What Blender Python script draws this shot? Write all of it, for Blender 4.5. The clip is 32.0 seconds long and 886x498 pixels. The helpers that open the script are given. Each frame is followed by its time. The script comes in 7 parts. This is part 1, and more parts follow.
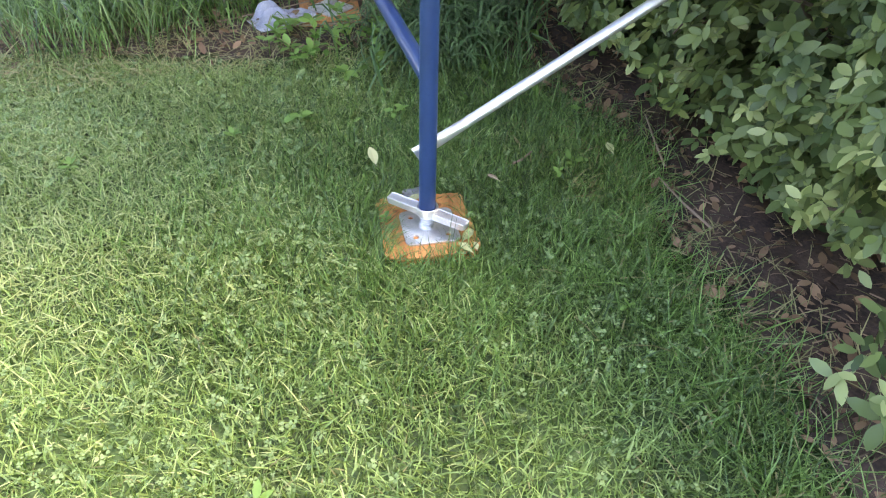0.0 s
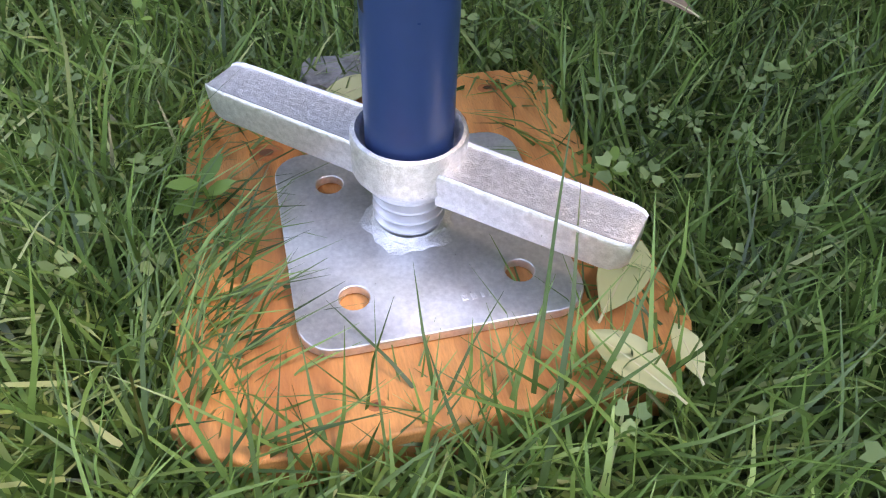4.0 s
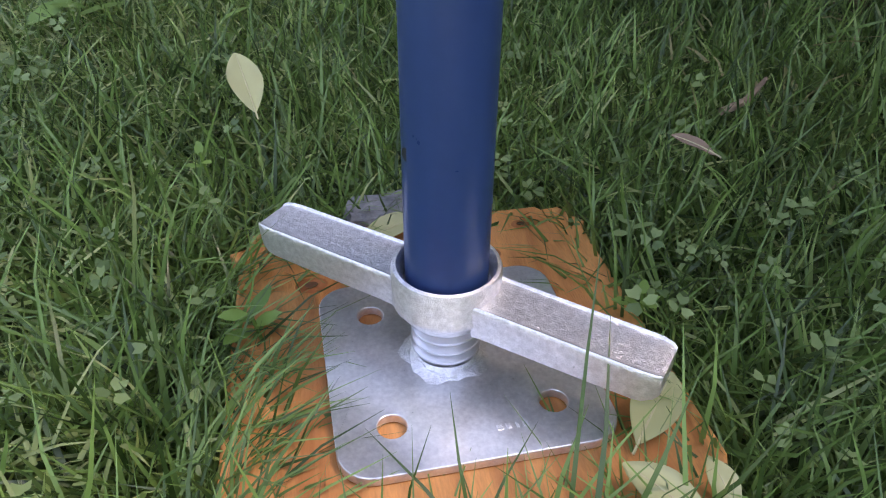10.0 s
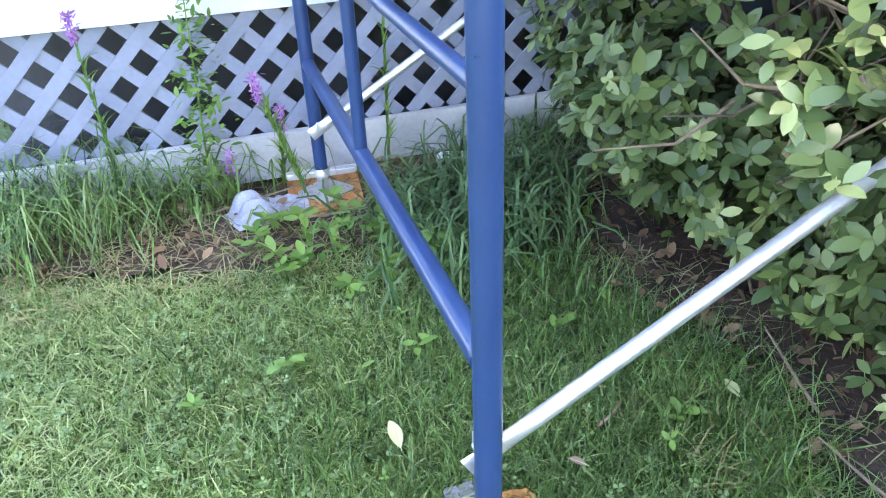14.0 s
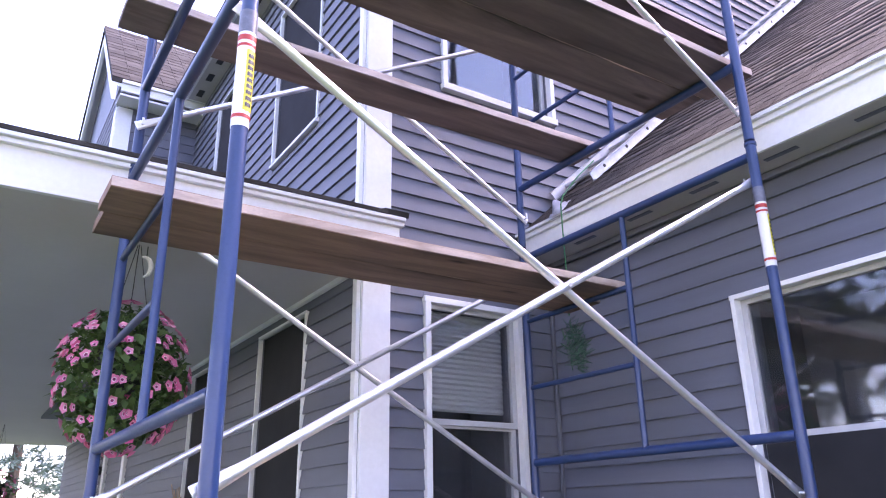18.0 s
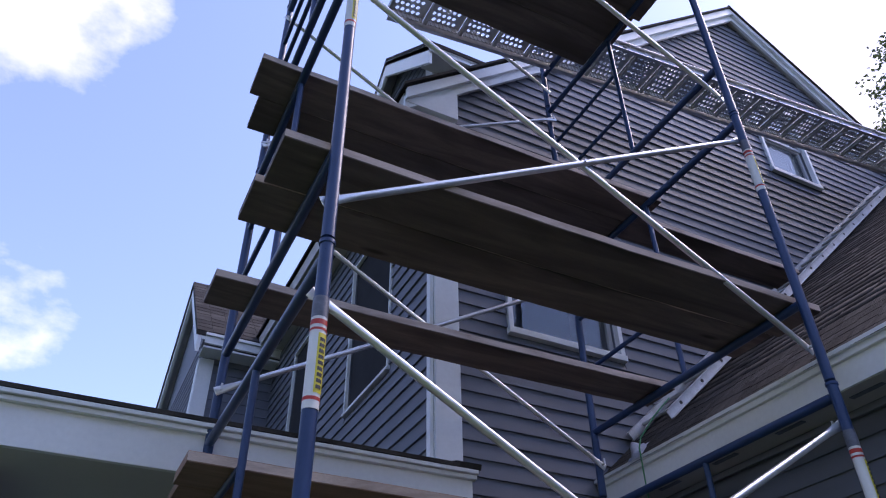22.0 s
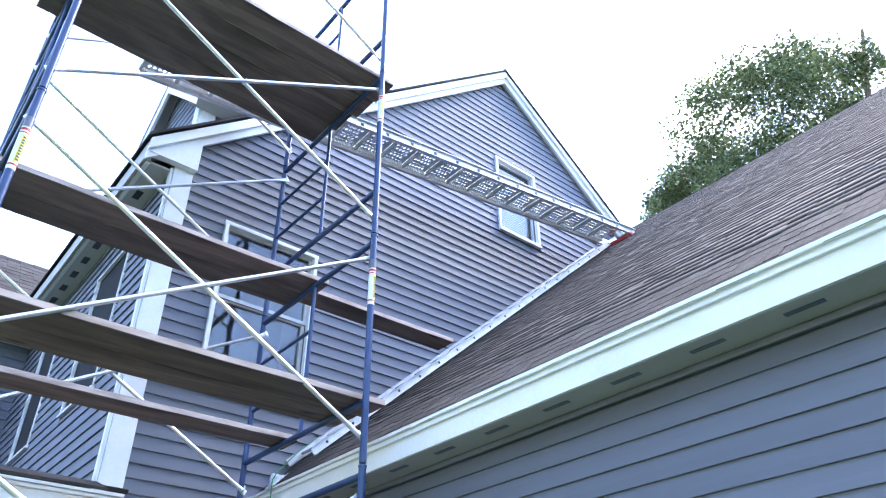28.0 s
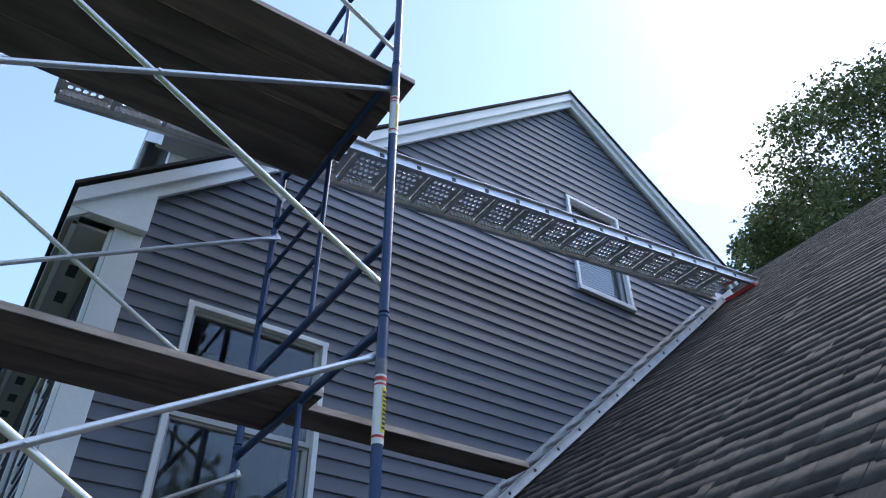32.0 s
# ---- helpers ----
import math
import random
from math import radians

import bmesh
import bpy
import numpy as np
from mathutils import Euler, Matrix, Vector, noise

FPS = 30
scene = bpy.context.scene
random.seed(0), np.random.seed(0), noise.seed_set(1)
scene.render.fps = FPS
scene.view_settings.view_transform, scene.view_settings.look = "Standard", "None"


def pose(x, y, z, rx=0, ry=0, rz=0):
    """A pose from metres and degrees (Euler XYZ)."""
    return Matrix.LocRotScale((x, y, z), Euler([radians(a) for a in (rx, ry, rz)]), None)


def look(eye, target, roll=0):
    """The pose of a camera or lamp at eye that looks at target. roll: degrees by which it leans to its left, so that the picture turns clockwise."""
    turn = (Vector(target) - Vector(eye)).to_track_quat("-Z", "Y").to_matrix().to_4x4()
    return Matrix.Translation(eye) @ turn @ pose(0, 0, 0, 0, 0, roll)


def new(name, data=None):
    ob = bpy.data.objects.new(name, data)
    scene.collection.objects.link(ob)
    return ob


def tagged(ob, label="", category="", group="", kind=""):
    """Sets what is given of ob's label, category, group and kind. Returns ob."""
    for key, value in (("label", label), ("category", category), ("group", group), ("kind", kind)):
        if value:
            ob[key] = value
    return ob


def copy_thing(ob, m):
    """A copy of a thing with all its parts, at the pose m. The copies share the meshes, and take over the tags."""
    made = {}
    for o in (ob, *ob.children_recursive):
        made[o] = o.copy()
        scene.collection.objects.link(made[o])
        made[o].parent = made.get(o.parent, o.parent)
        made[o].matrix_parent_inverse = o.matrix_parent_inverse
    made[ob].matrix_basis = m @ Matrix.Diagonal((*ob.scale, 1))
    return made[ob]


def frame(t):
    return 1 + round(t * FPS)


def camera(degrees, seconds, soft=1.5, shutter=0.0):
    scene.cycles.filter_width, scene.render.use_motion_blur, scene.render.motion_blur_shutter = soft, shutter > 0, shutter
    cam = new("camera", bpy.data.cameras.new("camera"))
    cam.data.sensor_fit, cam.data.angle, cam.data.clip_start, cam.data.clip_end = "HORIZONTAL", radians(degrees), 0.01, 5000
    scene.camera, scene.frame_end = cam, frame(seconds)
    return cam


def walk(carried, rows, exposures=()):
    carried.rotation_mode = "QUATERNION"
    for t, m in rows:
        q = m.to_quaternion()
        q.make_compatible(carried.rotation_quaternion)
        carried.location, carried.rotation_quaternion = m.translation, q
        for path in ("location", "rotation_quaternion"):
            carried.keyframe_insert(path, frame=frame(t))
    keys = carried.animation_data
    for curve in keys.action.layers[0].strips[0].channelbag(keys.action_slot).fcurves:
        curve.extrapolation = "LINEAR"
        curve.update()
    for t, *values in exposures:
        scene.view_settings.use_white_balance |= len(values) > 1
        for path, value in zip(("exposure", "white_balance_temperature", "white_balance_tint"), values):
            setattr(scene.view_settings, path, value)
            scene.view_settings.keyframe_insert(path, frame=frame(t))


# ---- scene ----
# Camera: one lens for the whole walk
cam = camera(61.6, 32.0, soft=1.15)
PATH = [
    (0, pose(-0.415, -1.469, 1.233, 50.30, -1.34, -16.29)),
    (0.5, pose(-0.370, -1.330, 1.150, 49.43, -1.32, -17.19)),
    (1, pose(-0.310, -1.130, 1.009, 48.97, -0.86, -17.41)),
    (1.5, pose(-0.251, -0.919, 0.878, 48.47, -1.65, -17.91)),
    (2, pose(-0.183, -0.713, 0.733, 47.43, -1.75, -18.17)),
    (2.5, pose(-0.156, -0.576, 0.604, 46.50, -1.30, -17.57)),
    (4.5, pose(-0.073, -0.239, 0.298, 43.40, -2.70, -19.24)),
    (5, pose(-0.076, -0.238, 0.299, 46.73, -3.70, -20.06)),
    (5.5, pose(-0.081, -0.238, 0.299, 48.67, -3.15, -19.33)),
    (6, pose(-0.084, -0.240, 0.298, 49.57, -4.19, -20.08)),
    (6.5, pose(-0.078, -0.241, 0.301, 48.54, -3.82, -19.99)),
    (7, pose(-0.080, -0.243, 0.302, 49.08, -4.11, -20.49)),
    (7.5, pose(-0.081, -0.246, 0.305, 50.21, -5.33, -21.53)),
    (8, pose(-0.079, -0.249, 0.309, 50.15, -4.60, -21.09)),
    (8.5, pose(-0.079, -0.253, 0.312, 49.67, -3.29, -20.03)),
    (9, pose(-0.078, -0.257, 0.315, 49.18, -3.00, -19.16)),
    (9.5, pose(-0.081, -0.266, 0.321, 50.44, -3.28, -19.61)),
    (10, pose(-0.087, -0.282, 0.337, 53.36, -0.35, -16.51)),
    (10.5, pose(-0.090, -0.304, 0.355, 53.77, 0.35, -15.36)),
    (11, pose(-0.105, -0.349, 0.425, 53.12, 2.14, -13.98)),
    (11.5, pose(-0.147, -0.440, 0.481, 58.86, 1.19, -13.73)),
    (12, pose(-0.217, -0.556, 0.643, 65.26, 0.12, -16.13)),
    (13, pose(-0.245, -0.525, 0.899, 54.65, 1.82, -17.34)),
    (13.5, pose(-0.287, -0.630, 1.006, 55.48, 0.50, -17.34)),
    (14, pose(-0.281, -0.740, 1.121, 59.23, 2.10, -18.15)),
    (14.5, pose(-0.324, -0.921, 1.227, 69.71, 2.52, -18.98)),
    (15, pose(-0.398, -1.115, 1.456, 75.38, 1.08, -21.55)),
    (15.5, pose(-0.468, -1.443, 1.602, 80.83, 1.61, -23.81)),
    (17.5, pose(-0.458, -1.606, 1.765, 103.76, -0.42, -33.67)),
    (18, pose(-0.466, -1.628, 1.770, 109.89, 0.90, -32.71)),
    (18.5, pose(-0.470, -1.623, 1.794, 113.88, 1.48, -31.06)),
    (19, pose(-0.473, -1.650, 1.827, 119.05, 1.41, -30.07)),
    (19.5, pose(-0.490, -1.683, 1.859, 124.36, 2.03, -29.17)),
    (20, pose(-0.493, -1.696, 1.876, 126.79, 2.53, -27.70)),
    (20.5, pose(-0.499, -1.710, 1.891, 128.91, 2.88, -27.38)),
    (21, pose(-0.512, -1.743, 1.892, 131.04, 2.69, -26.39)),
    (21.5, pose(-0.503, -1.723, 1.892, 130.74, 2.63, -26.37)),
    (22, pose(-0.491, -1.715, 1.861, 127.22, 0.65, -26.62)),
    (22.5, pose(-0.465, -1.704, 1.832, 123.24, -0.07, -28.49)),
    (23, pose(-0.446, -1.684, 1.804, 118.39, -0.80, -29.80)),
    (23.5, pose(-0.430, -1.690, 1.786, 117.96, -0.59, -30.93)),
    (24, pose(-0.402, -1.728, 1.768, 116.79, 0.72, -32.27)),
    (24.5, pose(-0.385, -1.882, 1.733, 113.31, -1.90, -32.28)),
    (26.5, pose(-0.332, -2.993, 1.749, 105.99, -2.94, -34.85)),
    (27, pose(-0.274, -3.220, 1.748, 109.58, -2.85, -32.60)),
    (27.5, pose(-0.212, -3.355, 1.858, 114.44, -2.36, -35.41)),
    (28, pose(-0.195, -3.480, 1.931, 123.42, 0.51, -39.85)),
    (28.5, pose(-0.207, -3.398, 2.010, 124.77, 0.57, -38.03)),
    (29, pose(0.115, -3.031, 2.352, 124.75, 1.13, -38.92)),
    (29.5, pose(0.583, -2.469, 2.907, 126.17, 3.02, -38.21)),
    (30, pose(0.855, -2.496, 3.064, 127.05, 1.75, -35.96)),
    (30.5, pose(0.916, -2.427, 3.115, 126.81, 1.35, -35.46)),
    (31, pose(0.920, -2.428, 3.107, 127.21, 1.64, -35.26)),
    (31.5, pose(0.930, -2.393, 3.122, 126.90, 0.41, -33.26)),
    (32, pose(0.935, -2.180, 3.178, 128.21, 0.37, -33.99)),
]
EXPOSURES = [
    (0.0, 3.65, 7900, 23), (2.5, 3.65, 8100, 25), (5.0, 2.98, 8300, 31), (9.0, 2.92, 8200, 31), (10.5, 2.88, 7700, 30), (11.5, 3.2, 7300, 24),
    (13.0, 4.0, 7100, 17), (14.2, 4.25, 7000, 24), (15.5, 4.02, 6350, 39), (17.5, 3.55, 7000, 46), (18.5, 3.45, 6950, 46),
    (19.5, 2.8, 6600, 43), (20.3, 2.1, 6300, 36), (21.0, 1.43, 6300, 35), (22.0, 1.35, 6300, 33), (23.0, 1.83, 6350, 24), (24.5, 2.6, 6650, 23),
    (26.5, 2.95, 6950, 21), (28.0, 3.35, 6300, 18), (28.8, 2.55, 6250, 15), (30.0, 1.7, 6350, 12), (32.0, 1.62, 6400, 12),
]
walk(cam, PATH, EXPOSURES)

# Daylight: hazy summer sky with broken cloud, sun high behind the house
SUN_AZ, SUN_EL = radians(92), radians(53.5)
world = bpy.data.worlds.new("sky")
scene.world = world
world.use_nodes = True
wn, wl = world.node_tree.nodes, world.node_tree.links
wn.clear()
w_out = wn.new("ShaderNodeOutputWorld")
w_bg = wn.new("ShaderNodeBackground")
w_sky = wn.new("ShaderNodeTexSky")
w_sky.sky_type, w_sky.sun_disc = "NISHITA", False
w_sky.sun_elevation, w_sky.sun_rotation = SUN_EL, SUN_AZ
w_sky.air_density, w_sky.dust_density, w_sky.ozone_density = 1.0, 0.4, 2.5
w_tc = wn.new("ShaderNodeTexCoord")
w_map = wn.new("ShaderNodeMapping")
w_map.inputs["Scale"].default_value = (1.0, 1.0, 1.7)
w_noise = wn.new("ShaderNodeTexNoise")
w_noise.inputs["Scale"].default_value, w_noise.inputs["Detail"].default_value = 3.6, 9.0
w_noise.inputs["Roughness"].default_value = 0.55
w_ramp = wn.new("ShaderNodeValToRGB")
w_ramp.color_ramp.elements[0].position, w_ramp.color_ramp.elements[1].position = 0.61, 0.82
w_ramp.color_ramp.elements[0].color = (0.035, 0.035, 0.035, 1)    # thin haze between the clouds
w_mix = wn.new("ShaderNodeMix")
w_mix.data_type = "RGBA"
w_mix.inputs["B"].default_value = (5.4, 5.55, 5.8, 1)
wl.new(w_tc.outputs["Generated"], w_map.inputs["Vector"])
wl.new(w_map.outputs["Vector"], w_noise.inputs["Vector"])
w_sum = w_noise.outputs["Fac"]
for cloud, reach in (((-0.150, 0.650, 0.745), 10.5), ((0.0, 0.55, 0.835), 5.0), ((0.645, 0.295, 0.705), 11.0)):    # cumulus heaps: direction, half-width in degrees
    w_dot, w_near, w_add = wn.new("ShaderNodeVectorMath"), wn.new("ShaderNodeMapRange"), wn.new("ShaderNodeMath")
    w_dot.operation, w_dot.inputs[1].default_value = "DOT_PRODUCT", Vector(cloud).normalized()
    w_near.inputs["From Min"].default_value, w_near.inputs["From Max"].default_value = math.cos(radians(reach)), 1.0
    w_near.inputs["To Max"].default_value = 0.32
    w_norm = wn.new("ShaderNodeVectorMath")
    w_norm.operation = "NORMALIZE"
    wl.new(w_tc.outputs["Generated"], w_norm.inputs[0])
    wl.new(w_norm.outputs[0], w_dot.inputs[0])
    wl.new(w_dot.outputs["Value"], w_near.inputs["Value"])
    wl.new(w_near.outputs["Result"], w_add.inputs[0])
    wl.new(w_sum, w_add.inputs[1])
    w_sum = w_add.outputs[0]
wl.new(w_sum, w_ramp.inputs["Fac"])
wl.new(w_ramp.outputs["Color"], w_mix.inputs["Factor"])
wl.new(w_sky.outputs["Color"], w_mix.inputs["A"])
wl.new(w_mix.outputs["Result"], w_bg.inputs["Color"])
w_bg.inputs["Strength"].default_value = 0.13
wl.new(w_bg.outputs["Background"], w_out.inputs["Surface"])

sun = new("sun", bpy.data.lights.new("sun", "SUN"))
sun.data.energy, sun.data.angle, sun.data.color = 1.2, radians(32), (1.0, 0.95, 0.87)
sun_dir = Vector((math.sin(SUN_AZ) * math.cos(SUN_EL), math.cos(SUN_AZ) * math.cos(SUN_EL), math.sin(SUN_EL)))
sun.matrix_world = look(sun_dir * 40, (0, 0, 0))

# ---------------------------------------------------------------- materials
def material(name, color, rough=0.6, metal=0.0, vary=0.25, scale=6.0, fine=60.0, bump=0.15, tint=None, stretch=(1, 1, 1), spread=0.0, spec=0.5):
    """A surface with coarse and fine variation of tone, gloss and relief, in metres. spread: how far pieces differ from one another."""
    m = bpy.data.materials.new(name)
    m.use_nodes = True
    n, l = m.node_tree.nodes, m.node_tree.links
    b = n["Principled BSDF"]
    tc, mp = n.new("ShaderNodeTexCoord"), n.new("ShaderNodeMapping")
    mp.inputs["Scale"].default_value = stretch
    l.new(tc.outputs["Object"], mp.inputs["Vector"])
    info = n.new("ShaderNodeObjectInfo")
    shift = n.new("ShaderNodeVectorMath")
    shift.operation = "MULTIPLY_ADD"
    shift.inputs[1].default_value = (17.3, 9.1, 5.7)
    l.new(info.outputs["Random"], shift.inputs[0])
    l.new(mp.outputs["Vector"], shift.inputs[2])
    big, small = n.new("ShaderNodeTexNoise"), n.new("ShaderNodeTexNoise")
    big.inputs["Scale"].default_value, big.inputs["Detail"].default_value = scale, 4
    small.inputs["Scale"].default_value, small.inputs["Detail"].default_value = fine, 3
    l.new(shift.outputs[0], big.inputs["Vector"])
    l.new(shift.outputs[0], small.inputs["Vector"])
    ramp = n.new("ShaderNodeValToRGB")
    lo = tint or tuple(c * (1 - vary) for c in color)
    hi = tuple(min(1, c * (1 + vary)) for c in color)
    ramp.color_ramp.elements[0].position, ramp.color_ramp.elements[1].position = 0.32, 0.7
    ramp.color_ramp.elements[0].color, ramp.color_ramp.elements[1].color = (*lo, 1), (*hi, 1)
    mid = n.new("ShaderNodeMix")
    mid.inputs["Factor"].default_value = 0.4
    l.new(big.outputs["Fac"], mid.inputs["A"])
    l.new(small.outputs["Fac"], mid.inputs["B"])
    l.new(mid.outputs["Result"], ramp.inputs["Fac"])
    col = ramp.outputs["Color"]
    if spread:
        hsv = n.new("ShaderNodeHueSaturation")
        rng = n.new("ShaderNodeMapRange")
        rng.inputs["To Min"].default_value, rng.inputs["To Max"].default_value = 1 - spread, 1 + spread
        l.new(info.outputs["Random"], rng.inputs["Value"])
        l.new(rng.outputs["Result"], hsv.inputs["Value"])
        l.new(col, hsv.inputs["Color"])
        col = hsv.outputs["Color"]
    l.new(col, b.inputs["Base Color"])
    rr = n.new("ShaderNodeMapRange")
    rr.inputs["To Min"].default_value, rr.inputs["To Max"].default_value = max(0.03, rough - 0.12), min(1, rough + 0.12)
    l.new(small.outputs["Fac"], rr.inputs["Value"])
    l.new(rr.outputs["Result"], b.inputs["Roughness"])
    b.inputs["Metallic"].default_value = metal
    b.inputs["Specular IOR Level"].default_value = spec
    if bump:
        bp = n.new("ShaderNodeBump")
        bp.inputs["Strength"].default_value, bp.inputs["Distance"].default_value = bump, 0.004
        l.new(mid.outputs["Result"], bp.inputs["Height"])
        l.new(bp.outputs["Normal"], b.inputs["Normal"])
    return m


def island_tone(m, spread):
    """Gives every loose piece of a joined mesh its own lighter or darker tone."""
    n, l = m.node_tree.nodes, m.node_tree.links
    base = n["Principled BSDF"].inputs["Base Color"]
    src = base.links[0].from_socket
    geo, rng, hsv = n.new("ShaderNodeNewGeometry"), n.new("ShaderNodeMapRange"), n.new("ShaderNodeHueSaturation")
    rng.inputs["To Min"].default_value, rng.inputs["To Max"].default_value = 1 - spread, 1 + spread
    l.new(geo.outputs["Random Per Island"], rng.inputs["Value"])
    l.new(rng.outputs["Result"], hsv.inputs["Value"])
    l.new(src, hsv.inputs["Color"])
    l.new(hsv.outputs["Color"], base)


def leafy(name, dark, light, rough=0.5, through_light=0.25, spec=0.4):
    """Foliage: every blade or leaf has its own tone; some light comes through."""
    m = bpy.data.materials.new(name)
    m.use_nodes = True
    n, l = m.node_tree.nodes, m.node_tree.links
    b = n["Principled BSDF"]
    geo, tc = n.new("ShaderNodeNewGeometry"), n.new("ShaderNodeTexCoord")
    noise_ = n.new("ShaderNodeTexNoise")
    noise_.inputs["Scale"].default_value = 2.2
    l.new(tc.outputs["Object"], noise_.inputs["Vector"])
    mixv = n.new("ShaderNodeMix")
    mixv.inputs["Factor"].default_value = 0.4
    l.new(geo.outputs["Random Per Island"], mixv.inputs["A"])
    l.new(noise_.outputs["Fac"], mixv.inputs["B"])
    ramp = n.new("ShaderNodeValToRGB")
    ramp.color_ramp.elements[0].position, ramp.color_ramp.elements[1].position = 0.15, 0.85
    ramp.color_ramp.elements[0].color, ramp.color_ramp.elements[1].color = (*dark, 1), (*light, 1)
    l.new(mixv.outputs["Result"], ramp.inputs["Fac"])
    l.new(ramp.outputs["Color"], b.inputs["Base Color"])
    b.inputs["Roughness"].default_value = rough
    b.inputs["Specular IOR Level"].default_value = spec
    tr, add, out = n.new("ShaderNodeBsdfTranslucent"), n.new("ShaderNodeMixShader"), n["Material Output"]
    l.new(ramp.outputs["Color"], tr.inputs["Color"])
    add.inputs[0].default_value = through_light
    l.new(b.outputs[0], add.inputs[1])
    l.new(tr.outputs[0], add.inputs[2])
    l.new(add.outputs[0], out.inputs["Surface"])
    return m


def wood_grain(name, light, dark, rough=0.75, along=(1.2, 14, 14), spread=0.15, bump=0.35, knots=0.0):
    """Sawn timber: streaks along the board, stains and, where asked for, knots and dark blotches."""
    m = material(name, light, rough, 0, 0.25, 3.0, 40.0, bump, None, along, spread)
    n, l = m.node_tree.nodes, m.node_tree.links
    b = n["Principled BSDF"]
    src = b.inputs["Base Color"].links[0].from_socket
    tc, mp = n.new("ShaderNodeTexCoord"), n.new("ShaderNodeMapping")
    mp.inputs["Scale"].default_value = (along[0] * 0.5, along[1] * 0.4, along[2] * 0.4)
    wv = n.new("ShaderNodeTexNoise")
    wv.inputs["Scale"].default_value, wv.inputs["Detail"].default_value, wv.inputs["Distortion"].default_value = 3.0, 6, 1.2
    l.new(tc.outputs["Object"], mp.inputs["Vector"])
    l.new(mp.outputs["Vector"], wv.inputs["Vector"])
    rp = n.new("ShaderNodeValToRGB")
    rp.color_ramp.elements[0].position, rp.color_ramp.elements[1].position = 0.40, 0.74
    l.new(wv.outputs["Fac"], rp.inputs["Fac"])
    mx = n.new("ShaderNodeMix")
    mx.data_type = "RGBA"
    mx.inputs["B"].default_value = (*dark, 1)
    l.new(rp.outputs["Color"], mx.inputs["Factor"])
    l.new(src, mx.inputs["A"])
    col = mx.outputs["Result"]
    if knots:
        info = n.new("ShaderNodeObjectInfo")
        for stretch, scale, edge, tone in (((0.55, 2.2, 2.2), 2.6, (0.05, 0.11), (0.035, 0.024, 0.02)), ((0.7, 1.6, 1.6), 1.3, (0.10, 0.34), (0.075, 0.058, 0.052))):
            km, sh = n.new("ShaderNodeMapping"), n.new("ShaderNodeVectorMath")
            km.inputs["Scale"].default_value = stretch
            sh.operation = "MULTIPLY_ADD"
            sh.inputs[1].default_value = (31.0, 13.0, 7.0)
            l.new(tc.outputs["Object"], km.inputs["Vector"])
            l.new(info.outputs["Random"], sh.inputs[0])
            l.new(km.outputs["Vector"], sh.inputs[2])
            vo, rk, mk = n.new("ShaderNodeTexVoronoi"), n.new("ShaderNodeMapRange"), n.new("ShaderNodeMix")
            vo.inputs["Scale"].default_value = scale
            l.new(sh.outputs[0], vo.inputs["Vector"])
            rk.inputs["From Min"].default_value, rk.inputs["From Max"].default_value = edge
            rk.inputs["To Min"].default_value, rk.inputs["To Max"].default_value = knots * 0.85, 0.0
            l.new(vo.outputs["Distance"], rk.inputs["Value"])
            mk.data_type = "RGBA"
            mk.inputs["B"].default_value = (*tone, 1)
            l.new(rk.outputs["Result"], mk.inputs["Factor"])
            l.new(col, mk.inputs["A"])
            col = mk.outputs["Result"]
    l.new(col, b.inputs["Base Color"])
    return m


def glass_pane(name, tint=(0.80, 0.84, 0.86), rough=0.03):
    m = bpy.data.materials.new(name)
    m.use_nodes = True
    b = m.node_tree.nodes["Principled BSDF"]
    b.inputs["Base Color"].default_value = (*tint, 1)
    b.inputs["Roughness"].default_value = rough
    b.inputs["IOR"].default_value = 1.5
    b.inputs["Transmission Weight"].default_value = 1.0
    return m


BLUE = material("blue_enamel", (0.017, 0.047, 0.135), 0.33, 0, 0.12, 9, 130, 0.04)
GALV = material("galvanised_steel", (0.74, 0.75, 0.77), 0.34, 0.75, 0.10, 14, 160, 0.02)
CAST = material("zinc_casting", (0.90, 0.90, 0.88), 0.34, 0.82, 0.30, 300, 1300, 0.36)
PLATE = material("zinc_plate", (0.78, 0.78, 0.77), 0.34, 0.85, 0.24, 34, 420, 0.06)
STONE = material("grey_stone", (0.24, 0.24, 0.23), 0.8, 0, 0.45, 45, 300, 0.6)
ALU = material("aluminium", (0.66, 0.67, 0.68), 0.35, 0.8, 0.15, 14, 120, 0.08)
LADDER_ALU = material("dull_aluminium", (0.58, 0.59, 0.60), 0.5, 0.5, 0.2, 10, 90, 0.08)
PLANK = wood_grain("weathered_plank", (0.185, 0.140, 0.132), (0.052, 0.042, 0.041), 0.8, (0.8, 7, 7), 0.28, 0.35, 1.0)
PLANK_BROWN = wood_grain("brown_plank", (0.30, 0.185, 0.138), (0.12, 0.075, 0.058), 0.8, (0.8, 7, 7), 0.15, 0.35, 1.0)
PLANK_EDGE = wood_grain("lit_bleached_plank_edge", (0.56, 0.455, 0.40), (0.33, 0.245, 0.205), 0.8, (1.6, 9, 9), 0.2)
PLANK_NEW = wood_grain("fresh_plank", (0.48, 0.33, 0.20), (0.3, 0.19, 0.11))
KNOT_RING = material("knot_ring", (0.36, 0.12, 0.035), 0.6, 0, 0.35, 90, 400, 0.2)
KNOT = material("dark_knot", (0.12, 0.05, 0.02), 0.7, 0, 0.4, 60, 300, 0.2)
